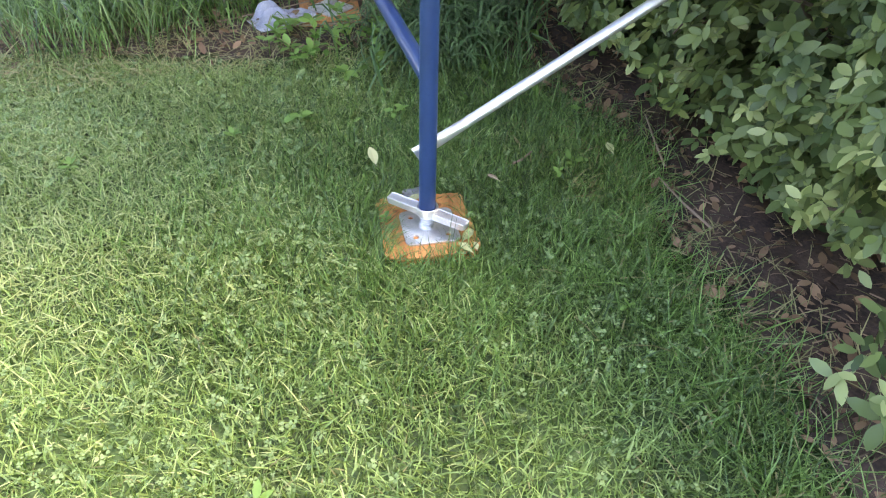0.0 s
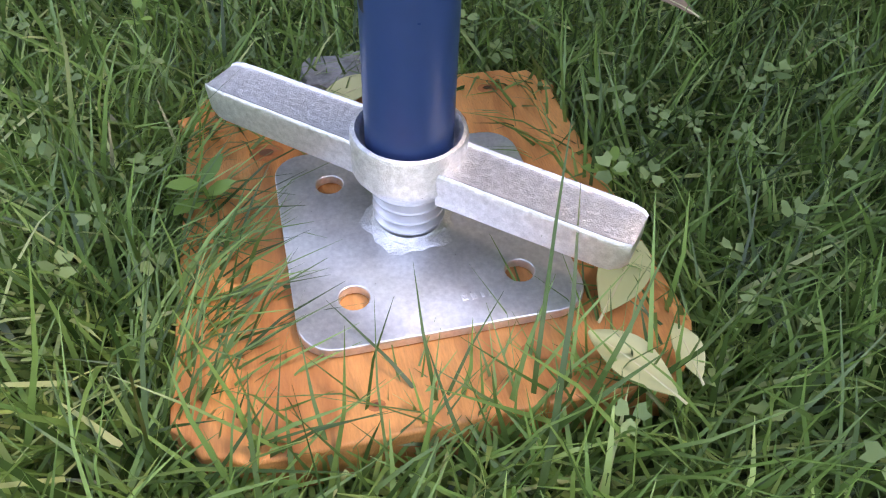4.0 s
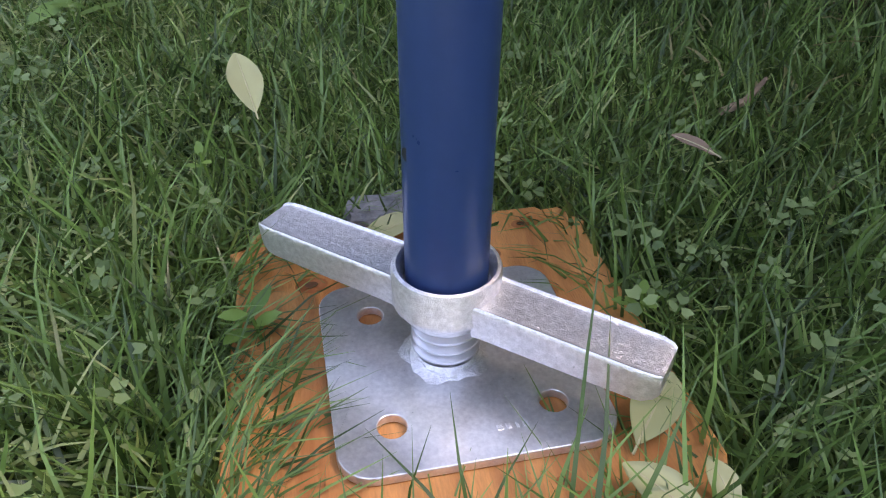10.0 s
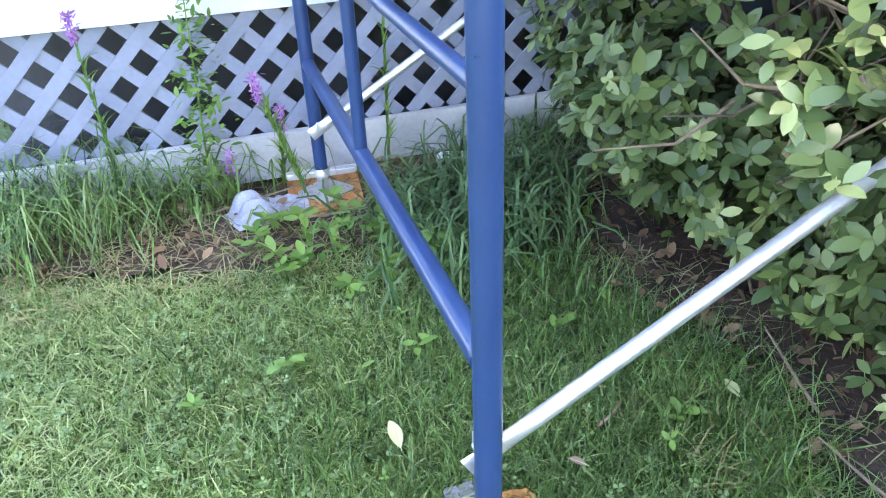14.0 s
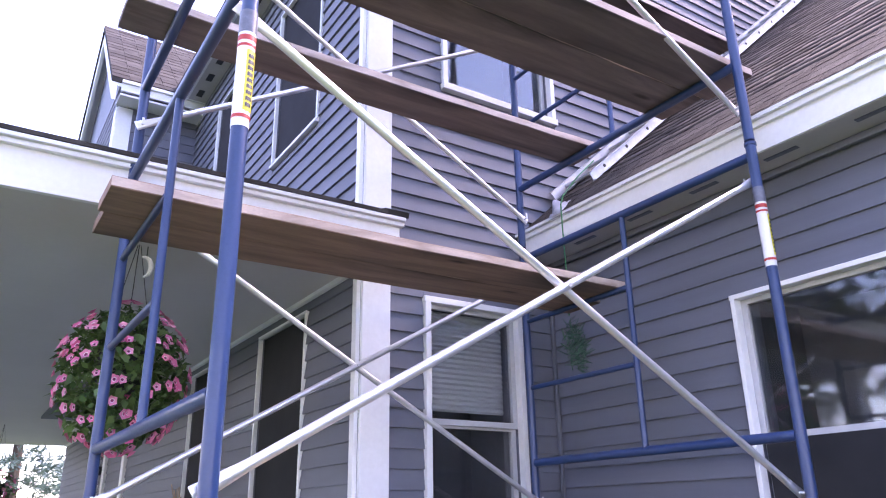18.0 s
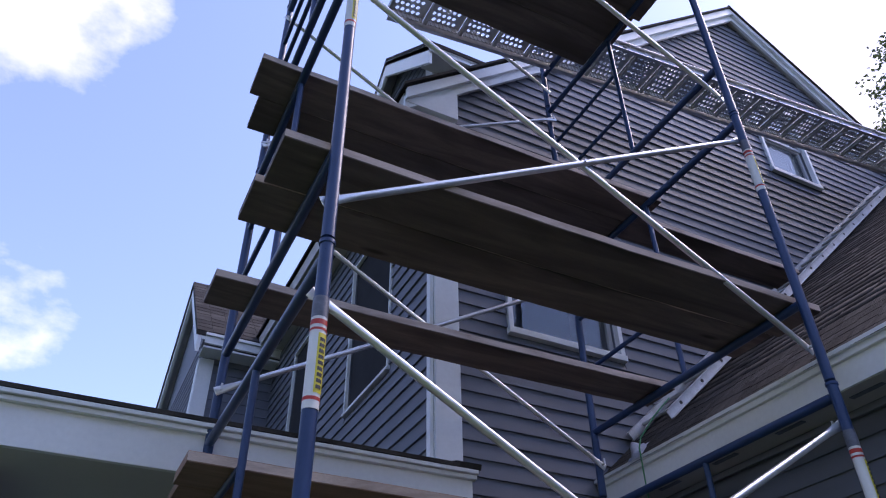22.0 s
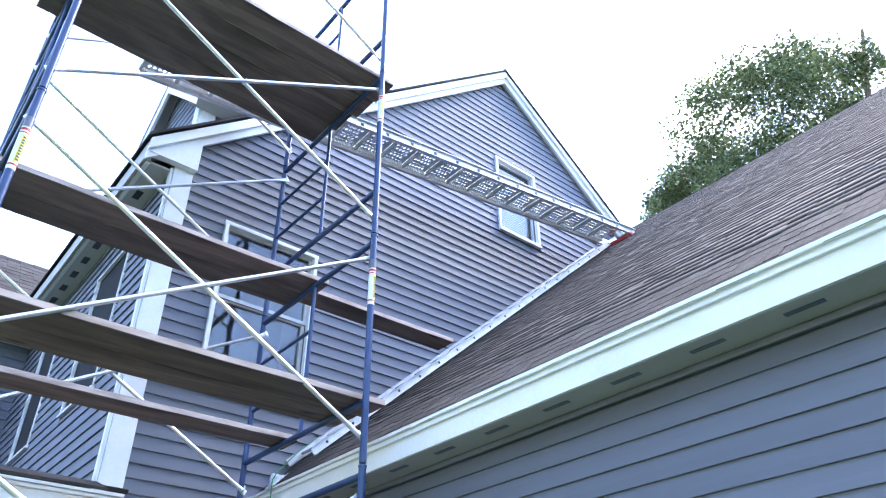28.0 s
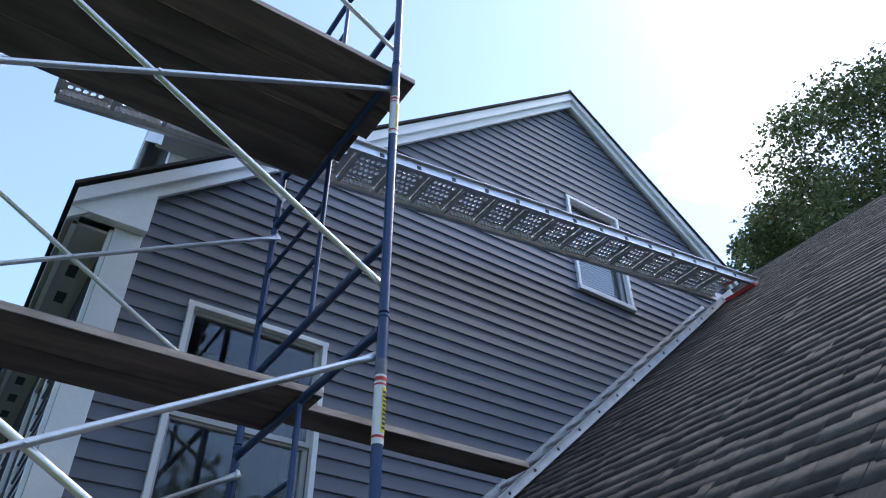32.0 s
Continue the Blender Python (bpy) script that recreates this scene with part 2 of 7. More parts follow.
PLY = wood_grain("plywood", (0.66, 0.285, 0.085), (0.36, 0.115, 0.030), 0.55, (26, 5, 20), 0.0, 0.25)
SIDING = material("grey_blue_clapboard", (0.125, 0.137, 0.170), 0.62, 0, 0.12, 1.3, 60, 0.1, None, (1, 1, 1), 0.05)
TRIM = material("white_trim_paint", (0.78, 0.79, 0.80), 0.45, 0, 0.06, 2.0, 40, 0.05)
# White sashes greyed: the shade of the reveal is in the colour.
SASH = material("shaded_white_sash", (0.50, 0.51, 0.53), 0.5, 0, 0.08, 3.0, 40, 0.05)
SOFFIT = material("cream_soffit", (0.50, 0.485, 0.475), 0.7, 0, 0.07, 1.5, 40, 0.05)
CEIL = material("porch_ceiling_paint", (0.60, 0.58, 0.56), 0.6, 0, 0.05, 1.2, 30, 0.04)
SHINGLE = material("asphalt_shingle", (0.050, 0.046, 0.043), 0.95, 0, 0.5, 5, 180, 0.6, None, (1, 1, 1), 0.3, 0.12)
SHINGLE_FIELD = material("asphalt_shingle_field", (0.060, 0.054, 0.050), 0.95, 0, 0.45, 22, 260, 0.7, None, (1, 1, 1), 0.0, 0.12)
island_tone(SHINGLE_FIELD, 0.30)
DECK = wood_grain("grey_deck_board", (0.37, 0.36, 0.36), (0.22, 0.21, 0.21), 0.7, (14, 1.2, 14), 0.1, 0.3)
LATTICE = material("grey_lattice_paint", (0.26, 0.285, 0.36), 0.65, 0, 0.12, 5, 60, 0.1, None, (1, 1, 1), 0.07)
GLASS = glass_pane("window_glass")
SCREEN = material("insect_screen", (0.028, 0.029, 0.032), 0.9, 0, 0.2, 4, 300, 0.1, spec=0.15)
BLIND = material("white_blind", (0.62, 0.64, 0.65), 0.6, 0, 0.05, 4, 60, 0.05)
# Shade of unlit rooms and the space below the deck, put into the colour.
DARK = material("interior_shade", (0.075, 0.077, 0.082), 0.9, 0, 0.3, 2, 20, 0.0)
BLACK = material("black_paint", (0.018, 0.017, 0.017), 0.4, 0, 0.2, 8, 80, 0.1)
RUBBER = material("black_plastic", (0.016, 0.016, 0.017), 0.55, 0, 0.2, 8, 80, 0.1)
WHITEP = material("white_chair_paint", (0.74, 0.75, 0.75), 0.5, 0, 0.08, 8, 60, 0.08)
CLOTH = material("white_cloth", (0.72, 0.73, 0.76), 0.9, 0, 0.15, 22, 200, 0.3, (0.42, 0.44, 0.55))
BLUEP = material("blue_label", (0.03, 0.08, 0.4), 0.4, 0, 0.1, 20, 200, 0.02)
YELLOW = material("yellow_plastic", (0.75, 0.55, 0.02), 0.4, 0, 0.1, 20, 100, 0.03)
RED = material("red_paint", (0.5, 0.035, 0.025), 0.45, 0, 0.2, 20, 100, 0.05)
STICKW = material("white_sticker", (0.75, 0.75, 0.74), 0.4, 0, 0.06, 20, 100, 0.02)
STICKY = material("yellow_sticker", (0.72, 0.62, 0.04), 0.4, 0, 0.08, 20, 100, 0.02)
STICKG = material("grey_print", (0.12, 0.13, 0.17), 0.4, 0, 0.3, 60, 300, 0.02)
TAN = material("tan_leather", (0.36, 0.22, 0.13), 0.8, 0, 0.3, 20, 120, 0.3)
SOIL = material("mulch_soil", (0.095, 0.060, 0.042), 0.95, 0, 0.55, 9, 90, 1.0, (0.022, 0.015, 0.012))
BARK = material("bark", (0.13, 0.095, 0.07), 0.9, 0, 0.35, 14, 70, 0.8)
TWIG = material("dry_twig", (0.30, 0.21, 0.14), 0.85, 0, 0.3, 20, 120, 0.4)
CONCRETE = material("pale_sill_board", (0.5, 0.5, 0.49), 0.85, 0, 0.15, 5, 60, 0.3)
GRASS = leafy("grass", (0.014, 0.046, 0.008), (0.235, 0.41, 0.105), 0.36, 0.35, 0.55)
# Same grass as GRASS, mown; its brighter light is put into the colour.
GRASS_LIT = leafy("grass_lit", (0.040, 0.092, 0.016), (0.48, 0.66, 0.22), 0.36, 0.40, 0.5)
FAR_LAWN = leafy("far_lawn", (0.030, 0.065, 0.014), (0.20, 0.29, 0.09), 0.5, 0.3, 0.3)
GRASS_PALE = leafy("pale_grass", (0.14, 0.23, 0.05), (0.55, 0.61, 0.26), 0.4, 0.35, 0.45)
GRASS_DRY = leafy("dry_grass", (0.20, 0.19, 0.07), (0.42, 0.38, 0.18), 0.7, 0.2)
CLOVER = leafy("clover", (0.09, 0.16, 0.05), (0.27, 0.38, 0.14), 0.55, 0.25)
WEED = leafy("weed", (0.08, 0.18, 0.03), (0.24, 0.40, 0.09), 0.5, 0.3)
RHODO = leafy("rhododendron", (0.030, 0.066, 0.020), (0.19, 0.26, 0.085), 0.38, 0.22, 0.5)
RHODO_NEW_LIT = leafy("rhododendron_new_lit", (0.12, 0.18, 0.05), (0.40, 0.46, 0.18), 0.36, 0.25, 0.6)
STRAP = leafy("strap_leaf", (0.04, 0.10, 0.035), (0.16, 0.27, 0.10), 0.4, 0.25)
TREE = leafy("tree_leaf", (0.035, 0.058, 0.024), (0.18, 0.22, 0.10), 0.5, 0.26)
SPRUCE = leafy("blue_spruce", (0.07, 0.12, 0.10), (0.22, 0.31, 0.28), 0.6, 0.1)
BASKET_LEAF = leafy("basket_leaf", (0.030, 0.085, 0.024), (0.15, 0.26, 0.085), 0.45, 0.3)
PALE_RING = leafy("pale_petal_ring", (0.80, 0.55, 0.66), (0.92, 0.74, 0.80), 0.6, 0.3)
PINK = leafy("pink_petal", (0.76, 0.12, 0.31), (0.93, 0.38, 0.54), 0.6, 0.3)
THROAT = leafy("petal_throat", (0.16, 0.02, 0.08), (0.40, 0.06, 0.18), 0.6, 0.2)
PURPLE = leafy("purple_petal", (0.34, 0.12, 0.42), (0.66, 0.34, 0.60), 0.6, 0.3)
PALELEAF = leafy("fallen_leaf", (0.42, 0.46, 0.19), (0.58, 0.58, 0.30), 0.55, 0.25)
GARLAND = leafy("garland", (0.02, 0.09, 0.06), (0.07, 0.18, 0.12), 0.5, 0.1)
LAWN = material("lawn_ground", (0.064, 0.104, 0.030), 0.95, 0, 0.45, 3.0, 70, 1.0, (0.022, 0.038, 0.011))

# ---------------------------------------------------------------- building tools
def box(bm, c, s, rot=None, bevel=0.0):
    """A box of size s round c, turned by the matrix rot."""
    m = Matrix.Translation(c) @ (rot.to_4x4() if rot else Matrix()) @ Matrix.Diagonal((*s, 1))
    got = bmesh.ops.create_cube(bm, size=1, matrix=m)
    if bevel:
        edges = list({e for v in got["verts"] for e in v.link_edges})
        bmesh.ops.bevel(bm, geom=edges, offset=bevel, segments=2, affect="EDGES", profile=0.6)
    return bm


def tube(bm, a, b, r, r2=None, seg=14):
    a, b = Vector(a), Vector(b)
    d = b - a
    m = Matrix.Translation((a + b) / 2) @ d.to_track_quat("Z", "Y").to_matrix().to_4x4()
    bmesh.ops.create_cone(bm, cap_ends=True, segments=seg, radius1=r, radius2=r if r2 is None else r2, depth=d.length, matrix=m)
    return bm


def prism(bm, outline, depth, m=None):
    """An outline in the x, z plane, pushed depth along y."""
    m = m or Matrix()
    n = len(outline)
    front = [bm.verts.new(m @ Vector((x, 0, z))) for x, z in outline]
    back = [bm.verts.new(m @ Vector((x, depth, z))) for x, z in outline]
    bm.faces.new(front)
    bm.faces.new(back[::-1])
    for i in range(n):
        bm.faces.new((front[i], back[i], back[(i + 1) % n], front[(i + 1) % n]))
    bmesh.ops.recalc_face_normals(bm, faces=bm.faces)
    return bm


def lathe(bm, profile, seg=24, m=None):
    """A profile of (radius, height) turned round z."""
    m = m or Matrix()
    rings = [[bm.verts.new(m @ Vector((r * math.cos(6.28319 * i / seg), r * math.sin(6.28319 * i / seg), z))) for i in range(seg)] for r, z in profile]
    for lo, hi in zip(rings, rings[1:]):
        for i in range(seg):
            bm.faces.new((lo[i], lo[(i + 1) % seg], hi[(i + 1) % seg], hi[i]))
    return bm


def part(name, bm, mat, parent=None, label="", smooth=False):
    """One mesh object from bm, under a thing or a part."""
    me = bpy.data.meshes.new(name)
    bm.to_mesh(me)
    bm.free()
    me.materials.append(mat)
    if smooth:
        me.shade_smooth()
        me.set_sharp_from_angle(angle=radians(40))
    ob = new(name, me)
    ob.parent = parent
    if label:
        ob["label"] = label
    return ob


def thing(name, label, category, group="", at=None, kind=""):
    ob = new(name)
    ob.empty_display_size = 0.1
    if at is not None:
        ob.matrix_basis = at if isinstance(at, Matrix) else Matrix.Translation(at)
    return tagged(ob, label, category, group, kind)


def B():
    return bmesh.new()


def stuff_mesh(name, verts, faces, mat, parent=None, label="", category="", smooth=False):
    me = bpy.data.meshes.new(name)
    verts, faces = np.asarray(verts, np.float32), np.asarray(faces, np.int32)
    me.vertices.add(len(verts))
    me.vertices.foreach_set("co", verts.ravel())
    k = faces.shape[1]
    me.loops.add(faces.size)
    me.loops.foreach_set("vertex_index", faces.ravel())
    me.polygons.add(len(faces))
    me.polygons.foreach_set("loop_start", np.arange(0, faces.size, k, dtype=np.int32))
    me.update(calc_edges=True)
    if smooth:
        me.shade_smooth()
    me.materials.append(mat)
    ob = new(name, me)
    ob.parent = parent
    return tagged(ob, label, category, kind="stuff")


def fan_out(template_v, template_f, mats):
    """Copies of a small template under many 3x4 matrices, as one vertex and face list."""
    tv, tf = np.asarray(template_v, float), np.asarray(template_f, int)
    m = np.asarray(mats, float)
    v = np.einsum("nij,kj->nki", m[:, :, :3], tv) + m[:, None, :, 3]
    f = tf[None] + (np.arange(len(m)) * len(tv))[:, None, None]
    return v.reshape(-1, 3), f.reshape(-1, tf.shape[1])


def turns(yaw, pitch, roll, size, place):
    """3x4 matrices from arrays: first roll about y, then pitch about x, then yaw about z."""
    cy, sy, cp, sp, cr, sr = np.cos(yaw), np.sin(yaw), np.cos(pitch), np.sin(pitch), np.cos(roll), np.sin(roll)
    o, i = np.zeros_like(cy), np.ones_like(cy)
    rz = np.array([[cy, -sy, o], [sy, cy, o], [o, o, i]]).transpose(2, 0, 1)
    rx = np.array([[i, o, o], [o, cp, -sp], [o, sp, cp]]).transpose(2, 0, 1)
    ry = np.array([[cr, o, sr], [o, i, o], [-sr, o, cr]]).transpose(2, 0, 1)
    m = rz @ rx @ ry * np.asarray(size)[:, None, None]
    return np.concatenate([m, np.asarray(place)[:, :, None]], 2)


# ---------------------------------------------------------------- plan, in metres
GABLE_Y = 1.80          # face of the gable wall
CORNER_X = 1.228         # left corner of the gable wall
GARAGE_X = 2.57         # face of the garage wing's wall
EAVE_X, EAVE_Z = 2.31, 3.44
ROOF_K = 0.875           # rise of the garage roof
RIDGE_X = 7.95
PEAK = (5.39, 9.815)
LEFT_K, RIGHT_K = 0.854, 0.785
SPAN, DEEP = 2.134, 1.524    # scaffold bay
LIFT = 1.572
POST_R = 0.0213
COURSE = 0.1024            # clapboard exposure


def roof_z(x):
    return EAVE_Z + ROOF_K * (x - EAVE_X)


def rake_z(x):
    return PEAK[1] - (LEFT_K * (PEAK[0] - x) if x < PEAK[0] else RIGHT_K * (x - PEAK[0]))


# ---------------------------------------------------------------- ground
def ground():
    bm = B()
    xs = sorted({round(s * (0.25 * i if i < 16 else 4 * 1.32 ** (i - 15)), 3) for i in range(40) for s in (-1, 1)})
    grid = [[bm.verts.new((x, y, (0.012 * noise.noise(Vector((x * 1.3, y * 1.3, 0))) if abs(x) < 9 and abs(y) < 9 else 0) - (0.03 if y > 1.25 and y < 4 else 0)))
             for y in xs] for x in xs]
    for i in range(len(xs) - 1):
        for j in range(len(xs) - 1):
            bm.faces.new((grid[i][j], grid[i + 1][j], grid[i + 1][j + 1], grid[i][j + 1]))
    ob = part("ground", bm, LAWN)
    return tagged(ob, "green lawn ground running out to the horizon", "ground", kind="structure")


ground()


# ---------------------------------------------------------------- house walls with clapboards
def clapboard_mesh():
    """One board, 1 m long in x, laid up z, its lower edge proud towards -y."""
    bm = B()
    prism(bm, [(0.0, 0.0), (-0.018, 0.0), (-0.018, 0.04), (-0.003, 1.0), (0.0, 1.0)], 1.0, Matrix(((0, 1, 0, 0), (1, 0, 0, 0), (0, 0, 1, 0), (0, 0, 0, 1))))
    me = bpy.data.meshes.new("clapboard")
    bm.to_mesh(me)
    bm.free()
    me.materials.append(SIDING)
    return me


CLAP = clapboard_mesh()


def clad(wall, frame_m, z0, z1, step, spans):
    """Clapboards on a wall. frame_m: x along the wall, -y outwards. spans(z): the stretches of x at that height."""
    z = z0
    while z < z1 - 0.02:
        zt = min(z + step, z1)
        for a, b, lo, hi in spans(z, zt):
            if b - a < 0.03 or hi - lo < 0.008:
                continue
            ob = new("clapboard", CLAP)
            ob.parent = wall
            ob.matrix_basis = frame_m @ Matrix.Translation((a, 0, lo)) @ Matrix.Diagonal((b - a, 1, (hi - lo) * (1.12 if hi == zt else 1.0), 1))
        z += step


def cut(a, b, holes, z, zt):
    """The stretch a..b less the openings (x0, x1, z0, z1) that the course z..zt meets; strips stay under and over an opening."""
    out, x = [], a
    for x0, x1, h0, h1 in sorted(holes):
        if zt > h0 and z < h1:
            if x0 > x:
                out.append((x, x0, z, zt))
            out += [(max(x0, a), min(x1, b), z, h0), (max(x0, a), min(x1, b), h1, zt)]
            x = max(x, x1)
    if b > x:
        out.append((x, b, z, zt))
    return out


def wall_slab(name, outline, holes, thick, m, label):
    """A wall with real openings: the outline in x, z, cut into strips round the holes."""
    bm = B()
    xs = sorted({p[0] for p in outline} | {h for o in holes for h in o[:2]})
    zmin = min(p[1] for p in outline)

    def top(x):
        pts = sorted((p for p in outline if p[1] > zmin + 0.01), key=lambda p: p[0])
        for p, q in zip(pts, pts[1:]):
            if p[0] <= x <= q[0] and q[0] > p[0]:
                return p[1] + (q[1] - p[1]) * (x - p[0]) / (q[0] - p[0])
        return pts[-1][1]
    for a, b in zip(xs, xs[1:]):
        if b - a < 1e-4:
            continue
        z = zmin
        for x0, x1, h0, h1 in sorted((o for o in holes if o[0] <= a + 1e-4 and o[1] >= b - 1e-4), key=lambda o: o[2]):
            prism(bm, [(a, z), (b, z), (b, h0), (a, h0)], thick, m)
            z = h1
        prism(bm, [(a, z), (b, z), (b, top(b - 1e-5)), (a, top(a + 1e-5))], thick, m)
    ob = part(name, bm, SIDING)
    return tagged(ob, label, "wall", kind="structure")


def window(name, m, w, h, label, split=0.5, blind=0.0, case=0.05, screen=0.0):
    """A double-hung window in the opening 0..w, 0..h of a wall; x along the wall, -y outwards."""
    t = thing(name, label, "window", at=m, kind="structure")
    bm = B()
    sill, deep = min(0.046, case * 1.3), 0.05 if case > 0.02 else 0.03
    for c, s in (((w / 2, -0.012, h + case / 2 - 0.01), (w + 2 * case, deep, case)), ((w / 2, -0.016, 0.001 - sill / 2), (w + 2 * case, deep + 0.016, sill)),
                 ((-case / 2 + 0.005, -0.012, h / 2), (case, deep, h)), ((w + case / 2 - 0.005, -0.012, h / 2), (case, deep, h))):
        box(bm, c, s, None, 0.004)
    part("casing", bm, TRIM, t)
    hs = h * split
    for i, (z0, z1, y) in enumerate(((0.0, hs, 0.055), (hs - 0.02, h, 0.03))):
        sash = B()
        b = 0.032
        box(sash, (w / 2, y, z0 + b / 2), (w, 0.03, b))
        box(sash, (w / 2, y, z1 - b / 2), (w, 0.03, b))
        box(sash, (b / 2, y, (z0 + z1) / 2), (b, 0.03, z1 - z0 - 2 * b))
        box(sash, (w - b / 2, y, (z0 + z1) / 2), (b, 0.03, z1 - z0 - 2 * b))
        so = part("sash", sash, SASH, t)
        pane = B()
        box(pane, (w / 2, y + 0.006, (z0 + z1) / 2), (w - 2 * b, 0.006, z1 - z0 - 2 * b))
        part("pane", pane, GLASS, so).visible_shadow = False
    if blind:
        bl = B()
        k = int(h * blind / 0.03)
        for i in range(k):
            box(bl, (w / 2, 0.12, h - 0.03 - i * 0.03), (w - 0.06, 0.02, 0.024), Matrix.Rotation(radians(62), 3, "X"))
        part("blind", bl, BLIND, t, "white slatted blind")
    if screen:
        sc = B()
        box(sc, (w / 2, 0.008, h * screen / 2), (w - 0.05, 0.004, h * screen - 0.03))
        part("insect_screen", sc, SCREEN, t, "dark insect screen over the sashes")
    # Box in a shade colour stands in for the unlit room.
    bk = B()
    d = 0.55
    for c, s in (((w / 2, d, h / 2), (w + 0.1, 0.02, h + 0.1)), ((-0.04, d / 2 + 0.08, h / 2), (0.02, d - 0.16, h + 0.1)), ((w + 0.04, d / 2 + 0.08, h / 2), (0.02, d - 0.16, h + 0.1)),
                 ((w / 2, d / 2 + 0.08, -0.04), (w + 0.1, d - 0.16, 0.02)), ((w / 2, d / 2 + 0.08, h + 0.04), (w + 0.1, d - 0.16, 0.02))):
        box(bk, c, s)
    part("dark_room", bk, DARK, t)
    return t


FACE = Matrix.Translation((0, GABLE_Y, 0))                                    # gable wall: x along, -y outwards
SIDE = Matrix.Translation((CORNER_X, 0, 0)) @ Matrix.Rotation(radians(-90), 4, "Z")   # return wall: local x = -world y, outwards -x
GAR = Matrix.Translation((GARAGE_X, 0, 0)) @ Matrix.Rotation(radians(-90), 4, "Z")    # garage wall: local x = -world y, outwards -x

g_holes = [(1.651, 2.269, 1.466, 2.914), (1.796, 2.669, 4.361, 5.714), (5.191, 5.849, 7.186, 8.299)]
right_foot = 8.6
g_outline = [(CORNER_X, 0), (right_foot, 0), (right_foot, rake_z(right_foot)), (PEAK[0], PEAK[1]), (CORNER_X, rake_z(CORNER_X))]
wall_gable = wall_slab("wall_gable", g_outline, g_holes, 0.16, FACE, "gable wall clad in dark grey-blue clapboards")


def gable_spans(z, zt):
    a = max(CORNER_X + 0.177, PEAK[0] - (PEAK[1] - z - 0.03) / LEFT_K)
    b = min(right_foot, PEAK[0] + (PEAK[1] - z - 0.03) / RIGHT_K)
    if z < 8.5:   # below the garage roof the boards end on it
        lim = EAVE_X + (zt - EAVE_Z) / ROOF_K if zt > EAVE_Z - 0.3 else GARAGE_X
        b = min(b, max(lim, GARAGE_X) + 0.35 if zt > EAVE_Z else GARAGE_X)
    wide = [(x0 - 0.033, x1 + 0.033, z0 - 0.043, z1 + 0.028) for x0, x1, z0, z1 in g_holes]
    return cut(a, b, wide, z, zt)


clad(wall_gable, FACE, 0.368, PEAK[1] - 0.1, COURSE, gable_spans)

s_holes = [(-3.28, -2.48, 1.455, 2.955), (-4.96, -4.19, 1.455, 2.955), (-3.285, -2.46, 4.27, 5.62), (-4.95, -4.285, 4.27, 5.62)]
wall_side = wall_slab("wall_side", [(-13.0, 0), (-GABLE_Y - 0.161, 0), (-GABLE_Y - 0.161, 6.25), (-13.0, 6.25)], s_holes, 0.16, SIDE,
                      "porch-side wall clad in dark grey-blue clapboards")
clad(wall_side, SIDE, 0.807, 6.2, COURSE,
     lambda z, zt: cut(-12.9, -GABLE_Y - 0.04, [(a - 0.012, b + 0.012, c - 0.022, d + 0.007) for a, b, c, d in s_holes], z, zt))

r_holes = [(-0.474, 0.432, 1.446, 2.729)]
wall_garage = wall_slab("wall_garage", [(-GABLE_Y, 0), (9.0, 0), (9.0, 3.32), (-GABLE_Y, 3.32)], r_holes, 0.16, GAR, "garage-wing wall clad in dark grey-blue clapboards")
clad(wall_garage, GAR, 0.385, 3.275, COURSE,
     lambda z, zt: cut(-GABLE_Y + 0.02, 9.0, [(a - 0.018, b + 0.018, c - 0.029, d + 0.013) for a, b, c, d in r_holes], z, zt))

for nm, wall_m, (x0, x1, z0, z1), text, bl in (
        ("window_1", FACE, g_holes[0], "white double-hung ground-floor window with a half-lowered blind", 0.40),
        ("window_2", FACE, g_holes[1], "white double-hung first-floor window in the gable wall", 0),
        ("window_3", FACE, g_holes[2], "white double-hung attic window with a pale blind behind the glass", 0.97),
        ("window_4", GAR, r_holes[0], "white double-hung window in the garage wall", 0),
        ("window_5", SIDE, s_holes[0], "white porch window beside the corner board", 0),
        ("window_6", SIDE, s_holes[1], "white porch window farther along the wall", 0),
        ("window_7", SIDE, s_holes[2], "white first-floor window on the porch side", 0),
        ("window_8", SIDE, s_holes[3], "white first-floor window near the rear wing", 0)):
    window(nm, wall_m @ Matrix.Translation((x0, 0, z0)), x1 - x0, z1 - z0, text, 0.55 if nm == "window_1" else 0.5, bl, 0.018 if wall_m is SIDE else 0.024 if wall_m is GAR else 0.036, 1.0 if wall_m is SIDE else 0.5 if wall_m is GAR else 0.0)


def trim_board(name, c, s, label, mat=TRIM, rot=None):
    bm = B()
    box(bm, c, s, rot, 0.004)
    return tagged(part(name, bm, mat), label, "trim", kind="structure")


# corner boards
trim_board("corner_board", (CORNER_X + 0.091, GABLE_Y - 0.013, 3.035), (0.168, 0.026, 6.07), "white corner board of the gable wall")
trim_board("corner_board", (CORNER_X - 0.006, GABLE_Y + 0.022, 3.03), (0.024, 0.05, 6.06), "white corner board turning the wall's corner")


